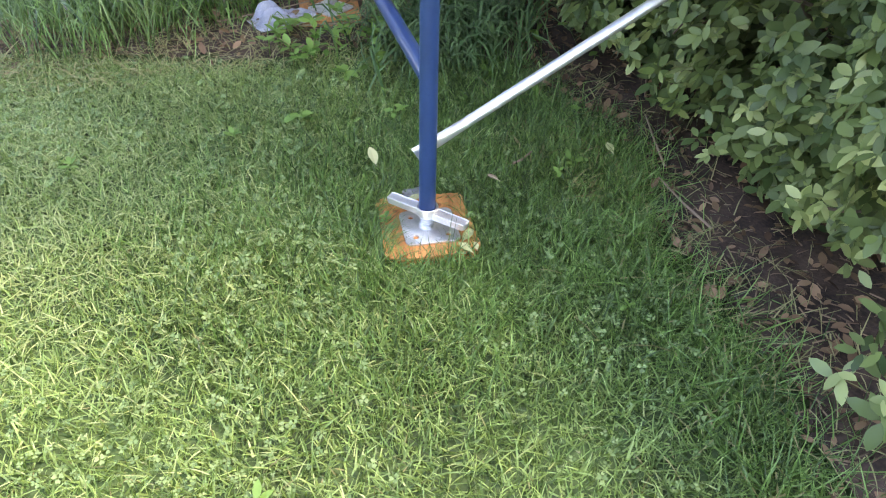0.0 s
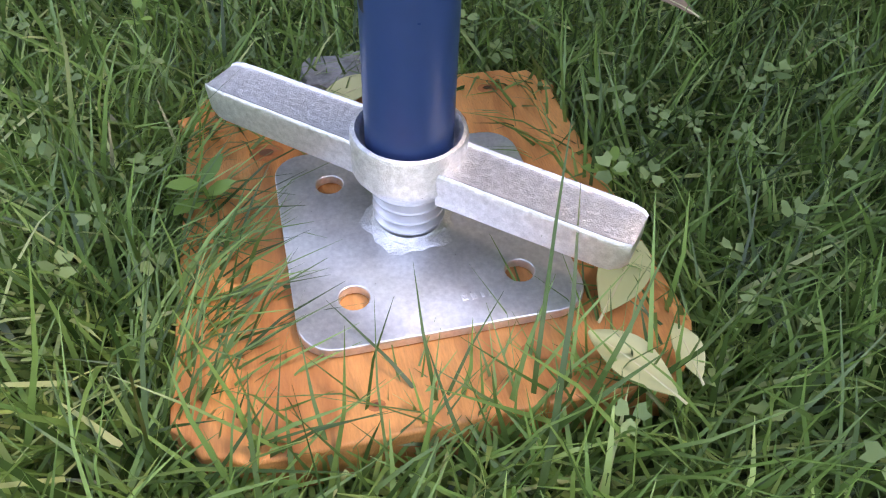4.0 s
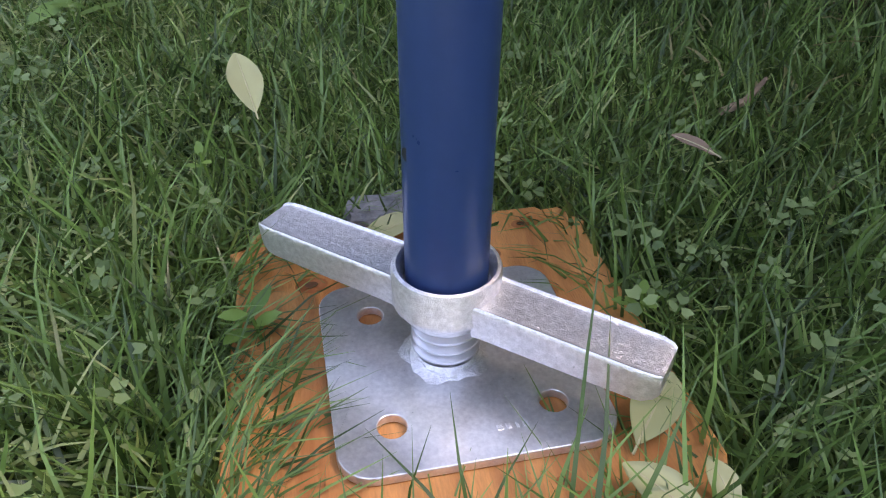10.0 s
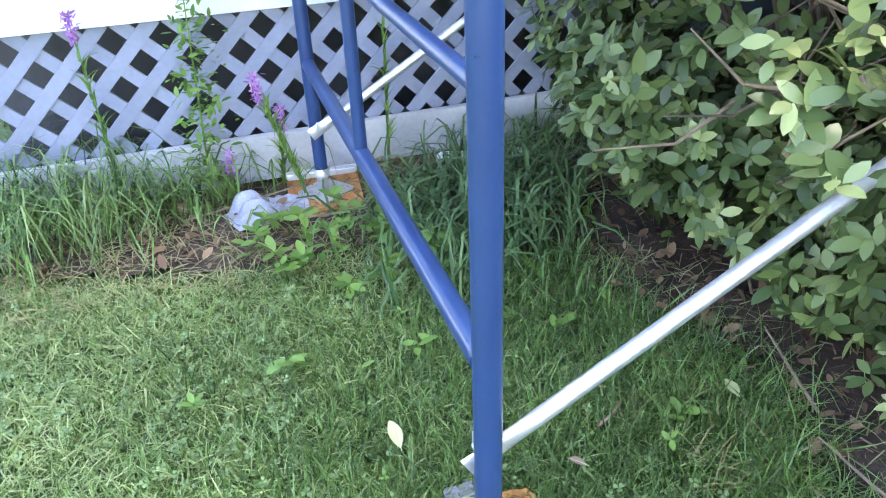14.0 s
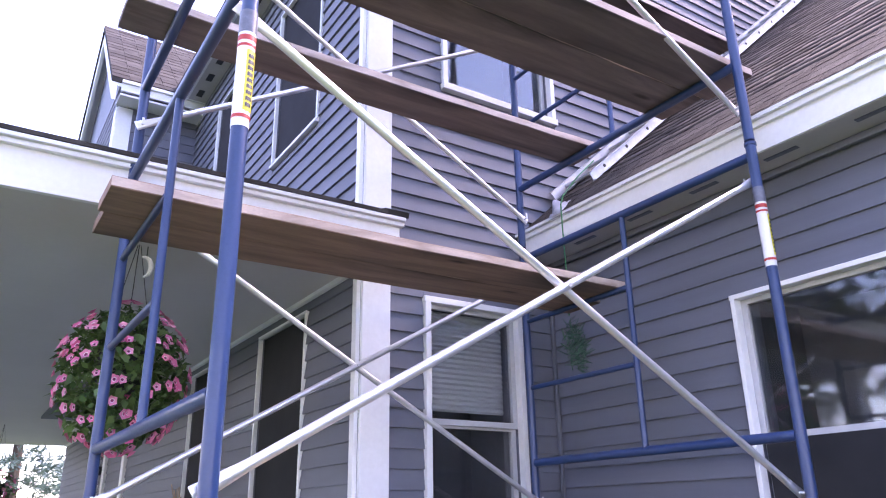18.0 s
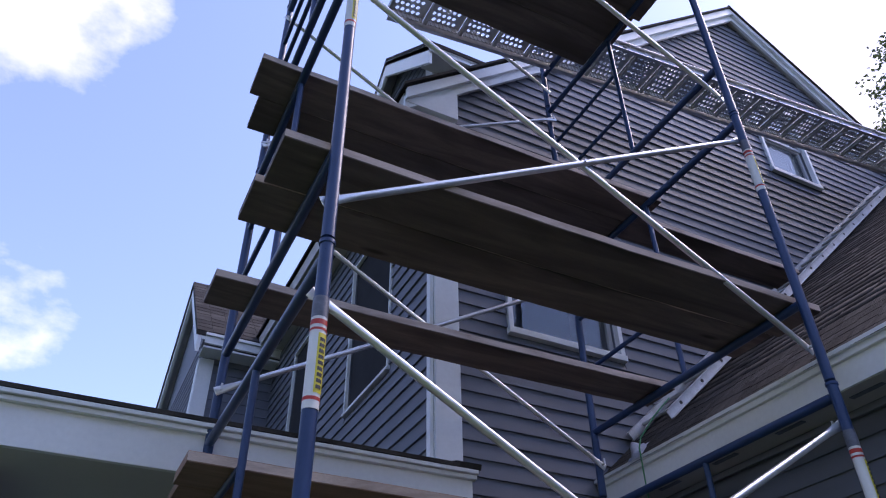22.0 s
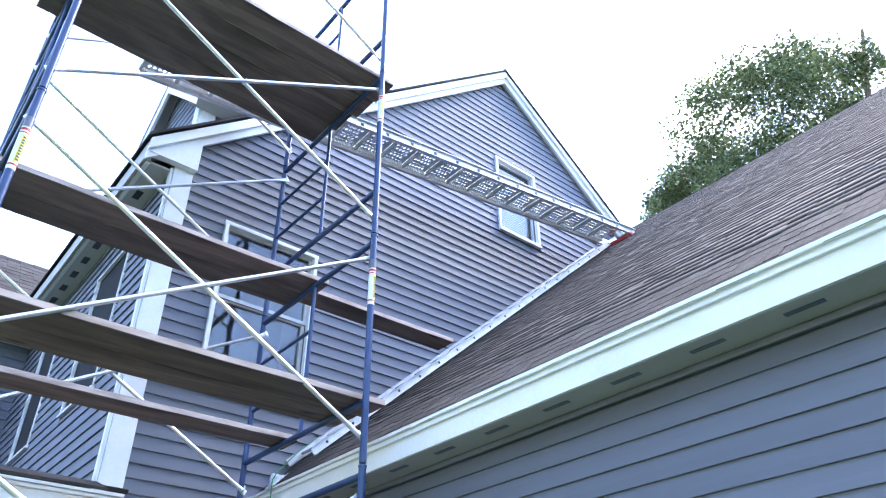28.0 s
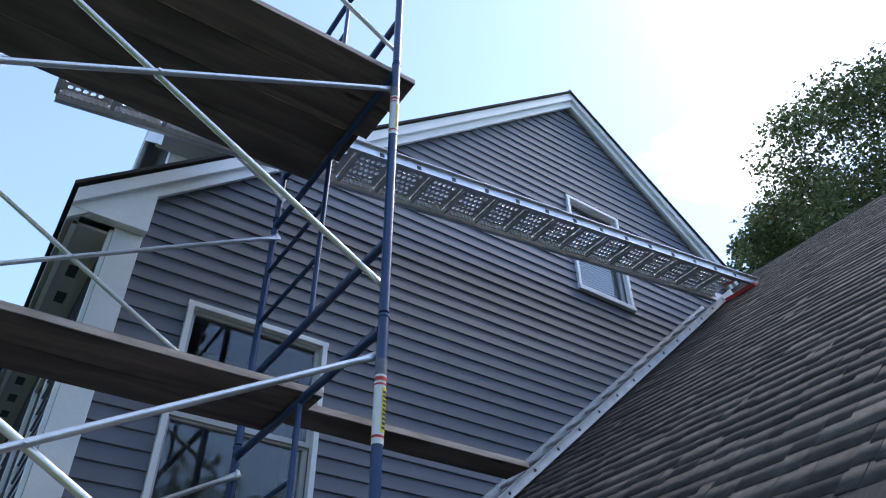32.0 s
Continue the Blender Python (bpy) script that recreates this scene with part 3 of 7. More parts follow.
# rake boards, roof edge and eave return of the gable
def main_roof():
    t = thing("main_roof", "main house roof with white rake boards and dark shingles", "roof", kind="structure")
    for x0, x1, k in ((0.97, PEAK[0], LEFT_K), (PEAK[0], 9.6, RIGHT_K)):
        z0, z1 = rake_z(x0), rake_z(x1)
        bm = B()
        prism(bm, [(x0, z0 - 0.05), (x1, z1 - 0.05), (x1, z1 + 0.10), (x0, z0 + 0.10)], 0.03, Matrix.Translation((0, GABLE_Y - 0.08, 0)))
        part("rake_board", bm, TRIM, t)
        bm = B()
        prism(bm, [(x0, z0 + 0.04), (x1, z1 + 0.04), (x1, z1 + 0.15), (x0, z0 + 0.15)], 0.035, Matrix.Translation((0, GABLE_Y - 0.118, 0)))
        part("rake_moulding", bm, TRIM, t)
        bm = B()
        prism(bm, [(x0 - 0.03, z0 + 0.15), (x1, z1 + 0.15), (x1, z1 + 0.178), (x0 - 0.03, z0 + 0.178)], 9.0, Matrix.Translation((0, GABLE_Y - 0.14, 0)))
        part("roof_slope", bm, SHINGLE, t)
        bm = B()
        prism(bm, [(x0, z0 - 0.02), (x1, z1 - 0.02), (x1, z1 + 0.145), (x0, z0 + 0.145)], 8.9, Matrix.Translation((0, GABLE_Y - 0.05, 0)))
        part("roof_deck", bm, SOFFIT, t)
    bm = B()
    prism(bm, [(0.99, 6.075), (CORNER_X + 0.183, 6.075), (CORNER_X + 0.183, rake_z(CORNER_X + 0.183) - 0.045), (0.99, rake_z(0.99) + 0.02)], 0.07, Matrix.Translation((0, GABLE_Y - 0.085, 0)))
    part("eave_return", bm, TRIM, t)
    bm = B()
    box(bm, (1.02, GABLE_Y + 4.3, 6.08), (0.03, 8.6, 0.14))
    part("eave_fascia", bm, TRIM, t)
    bm = B()
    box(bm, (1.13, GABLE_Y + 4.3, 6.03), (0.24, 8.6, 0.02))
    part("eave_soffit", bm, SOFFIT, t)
    for i in range(14):
        bm = B()
        box(bm, (1.12, GABLE_Y + 0.5 + i * 0.35, 6.0185), (0.06, 0.14, 0.005))
        part("soffit_vent", bm, BLACK, t)


main_roof()


# dormer on the porch-side slope, its gable front towards -x
def dormer():
    t = thing("dormer", "small gabled roof dormer with white trim and grey siding", "dormer", kind="structure")
    x, y0, y1, zf, ze, zp = 1.50, 2.30, 4.00, 6.3, 7.52, 8.29
    ym = (y0 + y1) / 2
    turn = Matrix(((0, 1, 0, 0), (1, 0, 0, 0), (0, 0, 1, 0), (0, 0, 0, 1)))
    bm = B()
    prism(bm, [(y0, zf), (y1, zf), (y1, ze), (ym, zp), (y0, ze)], 2.6, Matrix.Translation((x, 0, 0)) @ turn)
    part("body", bm, SIDING, t)
    for i in range(12):
        bm = B()
        box(bm, (x + 1.3, y0 - 0.006, zf + 0.05 + i * COURSE), (2.5, 0.016, COURSE + 0.003), Matrix.Rotation(radians(-5), 3, "X"))
        part("clapboard", bm, SIDING, t)
    for i in range(19):
        z = zf + 0.05 + i * COURSE
        half = min((y1 - y0) / 2 - 0.13, (zp - z) / (zp - ze) * (y1 - y0) / 2 - 0.06)
        if half > 0.05:
            bm = B()
            box(bm, (x - 0.006, ym, z), (0.016, 2 * half, COURSE + 0.003), Matrix.Rotation(radians(5), 3, "Y"))
            part("clapboard", bm, SIDING, t)
    for y in (y0 + 0.06, y1 - 0.06):
        bm = B()
        box(bm, (x - 0.015, y, (zf + ze) / 2), (0.03, 0.13, ze - zf), None, 0.003)
        part("corner_board", bm, TRIM, t)
    bm = B()
    box(bm, (x + 0.07, y0 - 0.015, (zf + ze) / 2), (0.15, 0.03, ze - zf), None, 0.003)
    part("corner_board", bm, TRIM, t)
    for s in (-1, 1):
        for nm, d, th, dep, mt, up in (("rake_board", 0.22, 0.24, 0.03, TRIM, -0.075), ("rake_moulding", 0.23, 0.07, 0.05, TRIM, 0.012), ("roof_slope", 0.26, 0.05, 2.9, SHINGLE, 0.075)):
            bm = B()
            ya, za = ym + s * ((y1 - y0) / 2 + d), zp - (zp - ze) / ((y1 - y0) / 2) * ((y1 - y0) / 2 + d)
            prism(bm, [(ya, za + up - th / 2), (ym, zp + up - th / 2), (ym, zp + up + th / 2), (ya, za + up + th / 2)], dep, Matrix.Translation((x - 0.16, 0, 0)) @ turn)
            part(nm, bm, mt, t)
        bm = B()
        ya, za = ym + s * ((y1 - y0) / 2 + 0.25), zp - (zp - ze) / ((y1 - y0) / 2) * ((y1 - y0) / 2 + 0.25)
        prism(bm, [(ya, za + 0.015), (ym, zp + 0.015), (ym, zp + 0.047), (ya, za + 0.047)], 2.86, Matrix.Translation((x - 0.15, 0, 0)) @ turn)
        part("roof_soffit", bm, SOFFIT, t)
    bm = B()
    box(bm, (x + 1.1, y0 - 0.235, ze - 0.185), (2.5, 0.022, 0.13), None, 0.003)
    part("eave_fascia", bm, TRIM, t)
    bm = B()
    box(bm, (x + 1.1, y0 - 0.125, ze - 0.245), (2.5, 0.20, 0.012))
    part("eave_soffit", bm, SOFFIT, t)


dormer()


# rear wing behind the porch roof
def rear_wing():
    t = thing("rear_wing", "rear house wing with grey siding, white corners and shingled roof", "house wing", kind="structure")
    x0, y0, y1, ze, zp = 0.42, 5.9, 8.9, 6.25, 7.72
    ym = (y0 + y1) / 2
    turn = Matrix(((0, 1, 0, 0), (1, 0, 0, 0), (0, 0, 1, 0), (0, 0, 0, 1)))
    bm = B()
    prism(bm, [(y0, 3.0), (y1, 3.0), (y1, ze), (ym, zp - 0.1), (y0, ze)], 0.78, Matrix.Translation((x0, 0, 0)) @ turn)
    part("wall", bm, SIDING, t)
    for i in range(31):
        bm = B()
        box(bm, (0.86, y0 - 0.006, 3.1 + i * COURSE), (0.72, 0.016, COURSE + 0.003), Matrix.Rotation(radians(-5), 3, "X"))
        part("clapboard", bm, SIDING, t)
        bm = B()
        box(bm, (x0 - 0.006, ym, 3.1 + i * COURSE), (0.016, y1 - y0 - 0.2, COURSE + 0.003), Matrix.Rotation(radians(5), 3, "Y"))
        part("clapboard", bm, SIDING, t)
    for c, s in (((x0 + 0.055, y0 - 0.015, 4.43), (0.15, 0.03, 2.86)), ((x0 - 0.015, y0 + 0.06, 4.43), (0.03, 0.14, 2.86))):
        bm = B()
        box(bm, c, s, None, 0.004)
        part("corner_board", bm, TRIM, t)
    for s in (-1, 1):
        ya, k = ym + s * 1.75, (zp - ze) / 1.5
        za = zp - k * 1.75
        bm = B()
        prism(bm, [(ya, za), (ym, zp), (ym, zp + 0.06), (ya, za + 0.06)], 1.2, Matrix.Translation((x0 - 0.14, 0, 0)) @ turn)
        part("roof_slope", bm, SHINGLE, t)
        if s < 0:    # shingle courses on the slope in view
            run, rise = ym - ya, zp - za
            for i in range(17):
                f = i / 17
                bm = B()
                for j in range(7):
                    cx = x0 - 0.14 + (j + 0.5) * 1.2 / 7
                    box(bm, (cx, ya + run * (f + 0.03), za + rise * (f + 0.03) + 0.062 + 0.0012 * ((i * 5 + j * 3) % 4)), (1.2 / 7 - 0.004, 0.15, 0.006), Matrix.Rotation(math.atan2(rise, run) - 0.02, 3, "X"))
                part("shingle_course", bm, SHINGLE, t)
        bm = B()
        prism(bm, [(ya, za - 0.2), (ym, zp - 0.2), (ym, zp - 0.005), (ya, za - 0.005)], 0.04, Matrix.Translation((x0 - 0.12, 0, 0)) @ turn)
        part("rake_board", bm, TRIM, t)
        bm = B()
        prism(bm, [(ya, za - 0.04), (ym, zp - 0.04), (ym, zp - 0.004), (ya, za - 0.004)], 1.1, Matrix.Translation((x0 - 0.076, 0, 0)) @ turn)
        part("roof_soffit", bm, TRIM, t)
    bm = B()
    box(bm, (0.88, y0 - 0.24, ze - 0.265), (1.0, 0.03, 0.12), None, 0.004)
    box(bm, (0.88, y0 - 0.262, ze - 0.222), (1.0, 0.03, 0.035), None, 0.004)
    box(bm, (0.88, y0 - 0.12, ze - 0.36), (1.0, 0.24, 0.02))
    part("eave", bm, TRIM, t)


rear_wing()


# ---------------------------------------------------------------- garage wing roof
def garage_roof():
    t = thing("garage_roof", "steep garage-wing roof of dark weathered asphalt shingles", "roof", kind="structure")
    yb, yf = GABLE_Y - 0.02, -8.0
    bm = B()
    prism(bm, [(EAVE_X + 0.02, EAVE_Z - 0.05), (RIDGE_X, roof_z(RIDGE_X) - 0.05), (RIDGE_X, roof_z(RIDGE_X) - 0.012), (EAVE_X + 0.02, EAVE_Z - 0.012)], yb - yf, Matrix.Translation((0, yf, 0)))
    part("roof_slope", bm, SHINGLE, t)
    bm = B()
    prism(bm, [(RIDGE_X, roof_z(RIDGE_X) - 0.05), (RIDGE_X + 5, roof_z(RIDGE_X) - 4.4), (RIDGE_X + 5, roof_z(RIDGE_X) - 4.35), (RIDGE_X, roof_z(RIDGE_X))], yb - yf, Matrix.Translation((0, yf, 0)))
    part("roof_slope", bm, SHINGLE, t)
    bm = B()
    box(bm, (EAVE_X + 0.028, (yb + yf) / 2, EAVE_Z - 0.093), (0.022, yb - yf, 0.15), None, 0.003)
    part("fascia", bm, TRIM, t)
    for dx, dz, w, h in ((0.008, -0.042, 0.022, 0.03), (-0.002, -0.018, 0.04, 0.022)):
        bm = B()
        box(bm, (EAVE_X + dx, (yb + yf) / 2, EAVE_Z + dz), (w, yb - yf, h), None, 0.004)
        part("drip_moulding", bm, TRIM, t)
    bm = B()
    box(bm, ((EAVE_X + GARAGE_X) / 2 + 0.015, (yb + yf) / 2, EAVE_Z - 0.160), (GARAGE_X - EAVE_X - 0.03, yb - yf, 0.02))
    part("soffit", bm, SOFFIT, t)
    bm = B()
    box(bm, (GARAGE_X - 0.03, (yb + yf) / 2, 3.252), (0.024, yb - yf, 0.034), None, 0.004)
    part("frieze", bm, SIDING, t)
    for i in range(22):
        bm = B()
        box(bm, (EAVE_X + 0.11, 1.3 - i * 0.42, EAVE_Z - 0.1715), (0.028, 0.16, 0.005))
        part("soffit_vent", bm, STICKG, t)
    # shingle courses: single tabs near the eave, the rest joined
    k = math.atan(ROOF_K)
    tab = bpy.data.meshes.new("shingle")
    bm = B()
    prism(bm, [(0.028, 0.0), (0.165, -0.002), (0.165, 0.001), (0.0, 0.0048), (0.0, 0.0022)], 1.0)
    bm.to_mesh(tab)
    bm.free()
    tab.materials.append(SHINGLE)
    tv = np.array([v.co[:] for v in tab.vertices])
    rng = random.Random(4)
    far_m, made = [], 0
    rows = int((RIDGE_X - EAVE_X) / math.cos(k) / 0.127)
    for r in range(rows):
        y = yf + rng.random() * 0.3
        while y < yb:
            w = rng.choice((0.07, 0.10, 0.13, 0.17, 0.22))
            w2 = min(w, yb - y)
            x = EAVE_X - 0.02 + r * 0.127 * math.cos(k) + (rng.choice((0.0, 0.0, 0.012, 0.020)) if r else 0.0)
            m = Matrix.Translation((x, y, roof_z(x) - 0.012 + rng.uniform(0, 0.0015))) @ Matrix.Rotation(-k, 4, "Y") @ Matrix.Diagonal((1, max(0.02, w2 - 0.002), rng.uniform(0.3, 0.85), 1))
            if r < 5 and y > -4 and made < 290:
                ob = new("shingle", tab)
                ob.parent = t
                ob.matrix_basis = m
                made += 1
            else:
                far_m.append(np.array(m)[:3])
            y += w
    faces = [list(p.vertices) for p in tab.polygons if len(p.vertices) == 4]
    v, f = fan_out(tv, faces, far_m)
    stuff_mesh("shingles", v, f, SHINGLE_FIELD, t, "courses of dark asphalt shingles")


garage_roof()

# far end and back of the garage wing, so that the place is closed
wall_slab("wall_garage_end", [(GARAGE_X + 0.165, 0), (12.0, 0), (12.0, 3.2), (GARAGE_X + 0.165, 3.2)], [], 0.16, Matrix.Translation((0, -7.9, 0)), "plain grey end wall of the garage wing")
trim_board("corner_bead", (GARAGE_X - 0.029, GABLE_Y - 0.029, 1.63), (0.02, 0.02, 3.16), "thin grey bead in the inner wall corner", SIDING)


# ---------------------------------------------------------------- porch
DECK_Z, DECK_Y, DECK_X0 = 0.79, 1.70, -1.02


def porch():
    t = thing("porch_deck", "grey-painted plank porch deck with white rim board", "deck", kind="structure")
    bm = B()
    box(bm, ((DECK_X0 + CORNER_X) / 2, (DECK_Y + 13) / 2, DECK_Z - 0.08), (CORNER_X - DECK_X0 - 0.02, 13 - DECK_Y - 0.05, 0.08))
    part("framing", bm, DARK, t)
    board = bpy.data.meshes.new("deck_board")
    bm = B()
    box(bm, (0, 5.63, 0), (0.132, 11.3, 0.034), None, 0.004)
    bm.to_mesh(board)
    bm.free()
    board.materials.append(DECK)
    x, i = DECK_X0 + 0.07, 0
    while x < CORNER_X - 0.05:
        ob = new("deck_board", board)
        ob.parent = t
        ob.matrix_basis = Matrix.Translation((x, DECK_Y - 0.03, DECK_Z - 0.017 + 0.0015 * math.sin(7 * i)))
        x += 0.141
        i += 1
    bm = B()
    box(bm, ((DECK_X0 + CORNER_X) / 2, DECK_Y, DECK_Z - 0.115), (CORNER_X - DECK_X0, 0.03, 0.15), None, 0.003)
    part("rim_board", bm, TRIM, t, "white rim board")
    bm = B()
    box(bm, (DECK_X0, (DECK_Y + 13) / 2, DECK_Z - 0.115), (0.03, 13 - DECK_Y - 0.04, 0.15), None, 0.003)
    part("rim_board", bm, TRIM, t, "white rim board")
    bm = B()
    box(bm, ((DECK_X0 + CORNER_X) / 2, DECK_Y - 0.01, 0.115), (CORNER_X - DECK_X0, 0.03, 0.16), None, 0.004)
    part("skirt_board", bm, CONCRETE, t, "pale weathered skirt board at the ground")
    # lattice: two layers of diagonal slats between rim and skirt
    lat = thing("porch_lattice", "grey-blue diagonal wooden lattice under the porch deck", "lattice", kind="structure")
    z0, z1 = 0.19, DECK_Z - 0.185
    hgt = z1 - z0
    for lay, s in ((0, 1), (1, -1)):
        c = DECK_X0 - hgt
        while c < CORNER_X + hgt:
            xa, xb = c, c + hgt
            za, zb = (z0, z1) if s > 0 else (z1, z0)
            ta, tb = max(0, (DECK_X0 + 0.02 - xa) / hgt), min(1, (CORNER_X - 0.02 - xa) / hgt)
            if tb - ta > 0.06:
                pa = Vector((xa + ta * hgt, DECK_Y + 0.012 + lay * 0.01, za + ta * (zb - za)))
                pb = Vector((xa + tb * hgt, DECK_Y + 0.012 + lay * 0.01, za + tb * (zb - za)))
                bm = B()
                box(bm, (pa + pb) / 2, ((pb - pa).length, 0.009, 0.043), Matrix.Rotation(-s * radians(45), 3, "Y"))
                part("slat", bm, LATTICE, lat)
            c += 0.15
    # Dark sheet stands in for the shade under the deck.
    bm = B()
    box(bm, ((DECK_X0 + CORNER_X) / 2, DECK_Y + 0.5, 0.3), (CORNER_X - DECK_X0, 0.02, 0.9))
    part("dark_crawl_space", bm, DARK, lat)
    # columns
    col = thing("porch_column", "square white-painted porch column with plain base", "column", "porch columns", (DECK_X0 + 0.14, 1.9, DECK_Z), "structure")
    bm = B()
    box(bm, (0, 0, 1.15), (0.145, 0.145, 2.3), None, 0.006)
    part("shaft", bm, TRIM, col)
    bm = B()
    box(bm, (0, 0, 0.07), (0.185, 0.185, 0.14), None, 0.006)
    part("base", bm, TRIM, col)
    bm = B()
    box(bm, (0, 0, 2.26), (0.19, 0.19, 0.10), None, 0.006)
    part("capital", bm, TRIM, col)
    for y in (3.9, 6.1, 8.4, 10.6):
        copy_thing(col, Matrix.Translation((DECK_X0 + 0.14, y, DECK_Z)))
    # roof
    r = thing("porch_roof", "low porch roof with white fascia and dark shingle edge", "roof", kind="structure")
    ey, ex = 1.54, -1.32
    bm = B()
    box(bm, ((ex + 1.325) / 2, ey + 0.015, 3.12), (1.325 - ex, 0.03, 0.18), None, 0.003)
    part("fascia", bm, TRIM, r)
    for dy, dz, w, h in ((-0.010, 3.215, 0.04, 0.022), (-0.018, 3.238, 0.06, 0.02)):
        bm = B()
        box(bm, ((ex + 1.338) / 2, ey + dy, dz), (1.338 - ex, w, h), None, 0.004)
        part("crown_moulding", bm, TRIM, r)
    bm = B()
    box(bm, (ex + 0.015, (ey + 13) / 2, 3.13), (0.03, 13 - ey, 0.2), None, 0.003)
    part("fascia", bm, TRIM, r)
    bm = B()
    prism(bm, [(0, 3.27), (0.27, 3.37), (11.4, 3.37), (11.4, 3.34), (0.27, 3.34), (0, 3.25)], CORNER_X + 1.34, Matrix(((0, 1, 0, ex - 0.02), (1, 0, 0, ey - 0.05), (0, 0, 1, 0), (0, 0, 0, 1))))
    part("shingle_edge", bm, SHINGLE, r)
    bm = B()
    box(bm, (1.285, 1.60, 3.295), (0.14, 0.22, 0.03), Matrix.Rotation(radians(16), 3, "X"))
    part("shingle_edge", bm, SHINGLE, r)
    bm = B()
    box(bm, ((ex + CORNER_X) / 2 + 0.02, (ey + 13) / 2 + 0.02, 3.05), (CORNER_X - ex - 0.06, 13 - ey - 0.04, 0.03))
    tagged(part("ceiling", bm, CEIL), "pale green-grey painted porch ceiling", "ceiling", kind="structure")
    bm = B()
    box(bm, (DECK_X0 + 0.14, 7, 2.98), (0.17, 10.4, 0.17), None, 0.004)
    part("beam", bm, TRIM, r)
    bm = B()
    box(bm, (CORNER_X - 0.03, 7.4, 3.022), (0.03, 11, 0.026), None, 0.004)
    part("wall_moulding", bm, TRIM, r)
    trim_board("door_trim", (CORNER_X - 0.02, 7.55, 1.9), (0.05, 0.14, 2.3), "white trim of the porch door")
    trim_board("door_trim", (CORNER_X - 0.02, 8.75, 1.9), (0.05, 0.14, 2.3), "white trim of the porch door")
    trim_board("corner_board", (CORNER_X - 0.02, 9.3, 1.9), (0.05, 0.2, 2.3), "white corner board farther along the porch")


porch()

# ---------------------------------------------------------------- scaffold
BAR_LO, BAR_HI, RUNGS = 0.200, 1.332, (0.59, 0.96)     # heights above the lower brace pin
PIN_UP = 1.219
PIN_Z = 0.262                                           # lower pin of the first lift
MID_Y = 0.777


def scaffold_section(stickers, yellow=True):
    """A walk-in ladder frame, 1.524 wide along y, its origin at the front post on the level of the lower pins."""
    t = thing("scaffold_section", "blue-enamelled tubular steel scaffold section with ladder rungs", "scaffold", "scaffold sections", (0, 0, 0))
    for y in (0, DEEP):
        bm = B()
        tube(bm, (0, y, -0.17), (0, y, 1.385), POST_R, seg=20)
        po = part("post", bm, BLUE, t, smooth=True)
        bm = B()
        tube(bm, (0, y, 1.377), (0, y, 1.39), POST_R + 0.0035, seg=20)
        part("coupling_collar", bm, BLUE, po, smooth=True)
        s = 1 if y == 0 else -1
        for z in (0, PIN_UP):
            bm = B()
            tube(bm, (0, y + s * 0.018, z), (0, y + s * 0.056, z), 0.0065, seg=10)
            part("brace_pin", bm, GALV, po, "galvanised brace pin")
            bm = B()
            box(bm, (0, y + s * 0.054, z + 0.012), (0.01, 0.006, 0.034), None, 0.001)
            part("brace_latch", bm, GALV, po, "galvanised drop latch")
        if y not in stickers:
            continue
        # maker's sticker: a white sleeve with bands and a yellow field, no lettering
        for nm, z0, z1, mt in (("sticker", 0.845, 1.118, STICKW), ("red_band", 1.092, 1.108, RED), ("red_band", 0.868, 0.878, RED), ("print", 1.118, 1.185, STICKG), ("red_band", 1.074, 1.082, RED)):
            bm = B()
            rr = POST_R + (0.0012 if nm == "sticker" else 0.002)
            lathe(bm, [(rr, z0), (rr, z1)], 24, Matrix.Translation((0, y, 0)))
            part(nm, bm, mt, po, "", True)
        if not yellow:
            continue
        bm = B()
        seg, rr = 10, POST_R + 0.0026
        a0, a1 = radians(80), radians(155)
        lo = [bm.verts.new((rr * math.cos(a0 + (a1 - a0) * i / seg), y + rr * math.sin(a0 + (a1 - a0) * i / seg), 0.888)) for i in range(seg + 1)]
        hi = [bm.verts.new((v.co.x, v.co.y, 1.064)) for v in lo]
        for i in range(seg):
            bm.faces.new((lo[i], lo[i + 1], hi[i + 1], hi[i]))
        part("yellow_field", bm, STICKY, po, "", True)
        for i in range(9):
            bm = B()
            z, a, rr = 0.898 + i * 0.0175, radians(92), POST_R + 0.0034
            q = [[bm.verts.new((rr * math.cos(a + 0.15 * k), y + rr * math.sin(a + 0.15 * k), z + 0.002 * (k % 2) + h)) for k in range(6)] for h in (0, 0.011)]
            for k in range(5):
                bm.faces.new((q[0][k], q[0][k + 1], q[1][k + 1], q[1][k]))
            part("dark_bar", bm, BLACK, po)
    for nm, z in (("bottom_bar", BAR_LO), ("top_bar", BAR_HI)):
        bm = B()
        tube(bm, (0, 0.015, z), (0, DEEP - 0.015, z), 0.0205, seg=16)
        part(nm, bm, BLUE, t, smooth=True)
    bm = B()
    tube(bm, (0, MID_Y, BAR_LO + 0.012), (0, MID_Y, BAR_HI - 0.012), 0.0145, seg=14)
    part("middle_post", bm, BLUE, t, smooth=True)
    for z in RUNGS:
        bm = B()
        tube(bm, (0, 0.018, z), (0, MID_Y - 0.01, z), 0.0135, seg=14)
        part("rung", bm, BLUE, t, smooth=True)
    return t


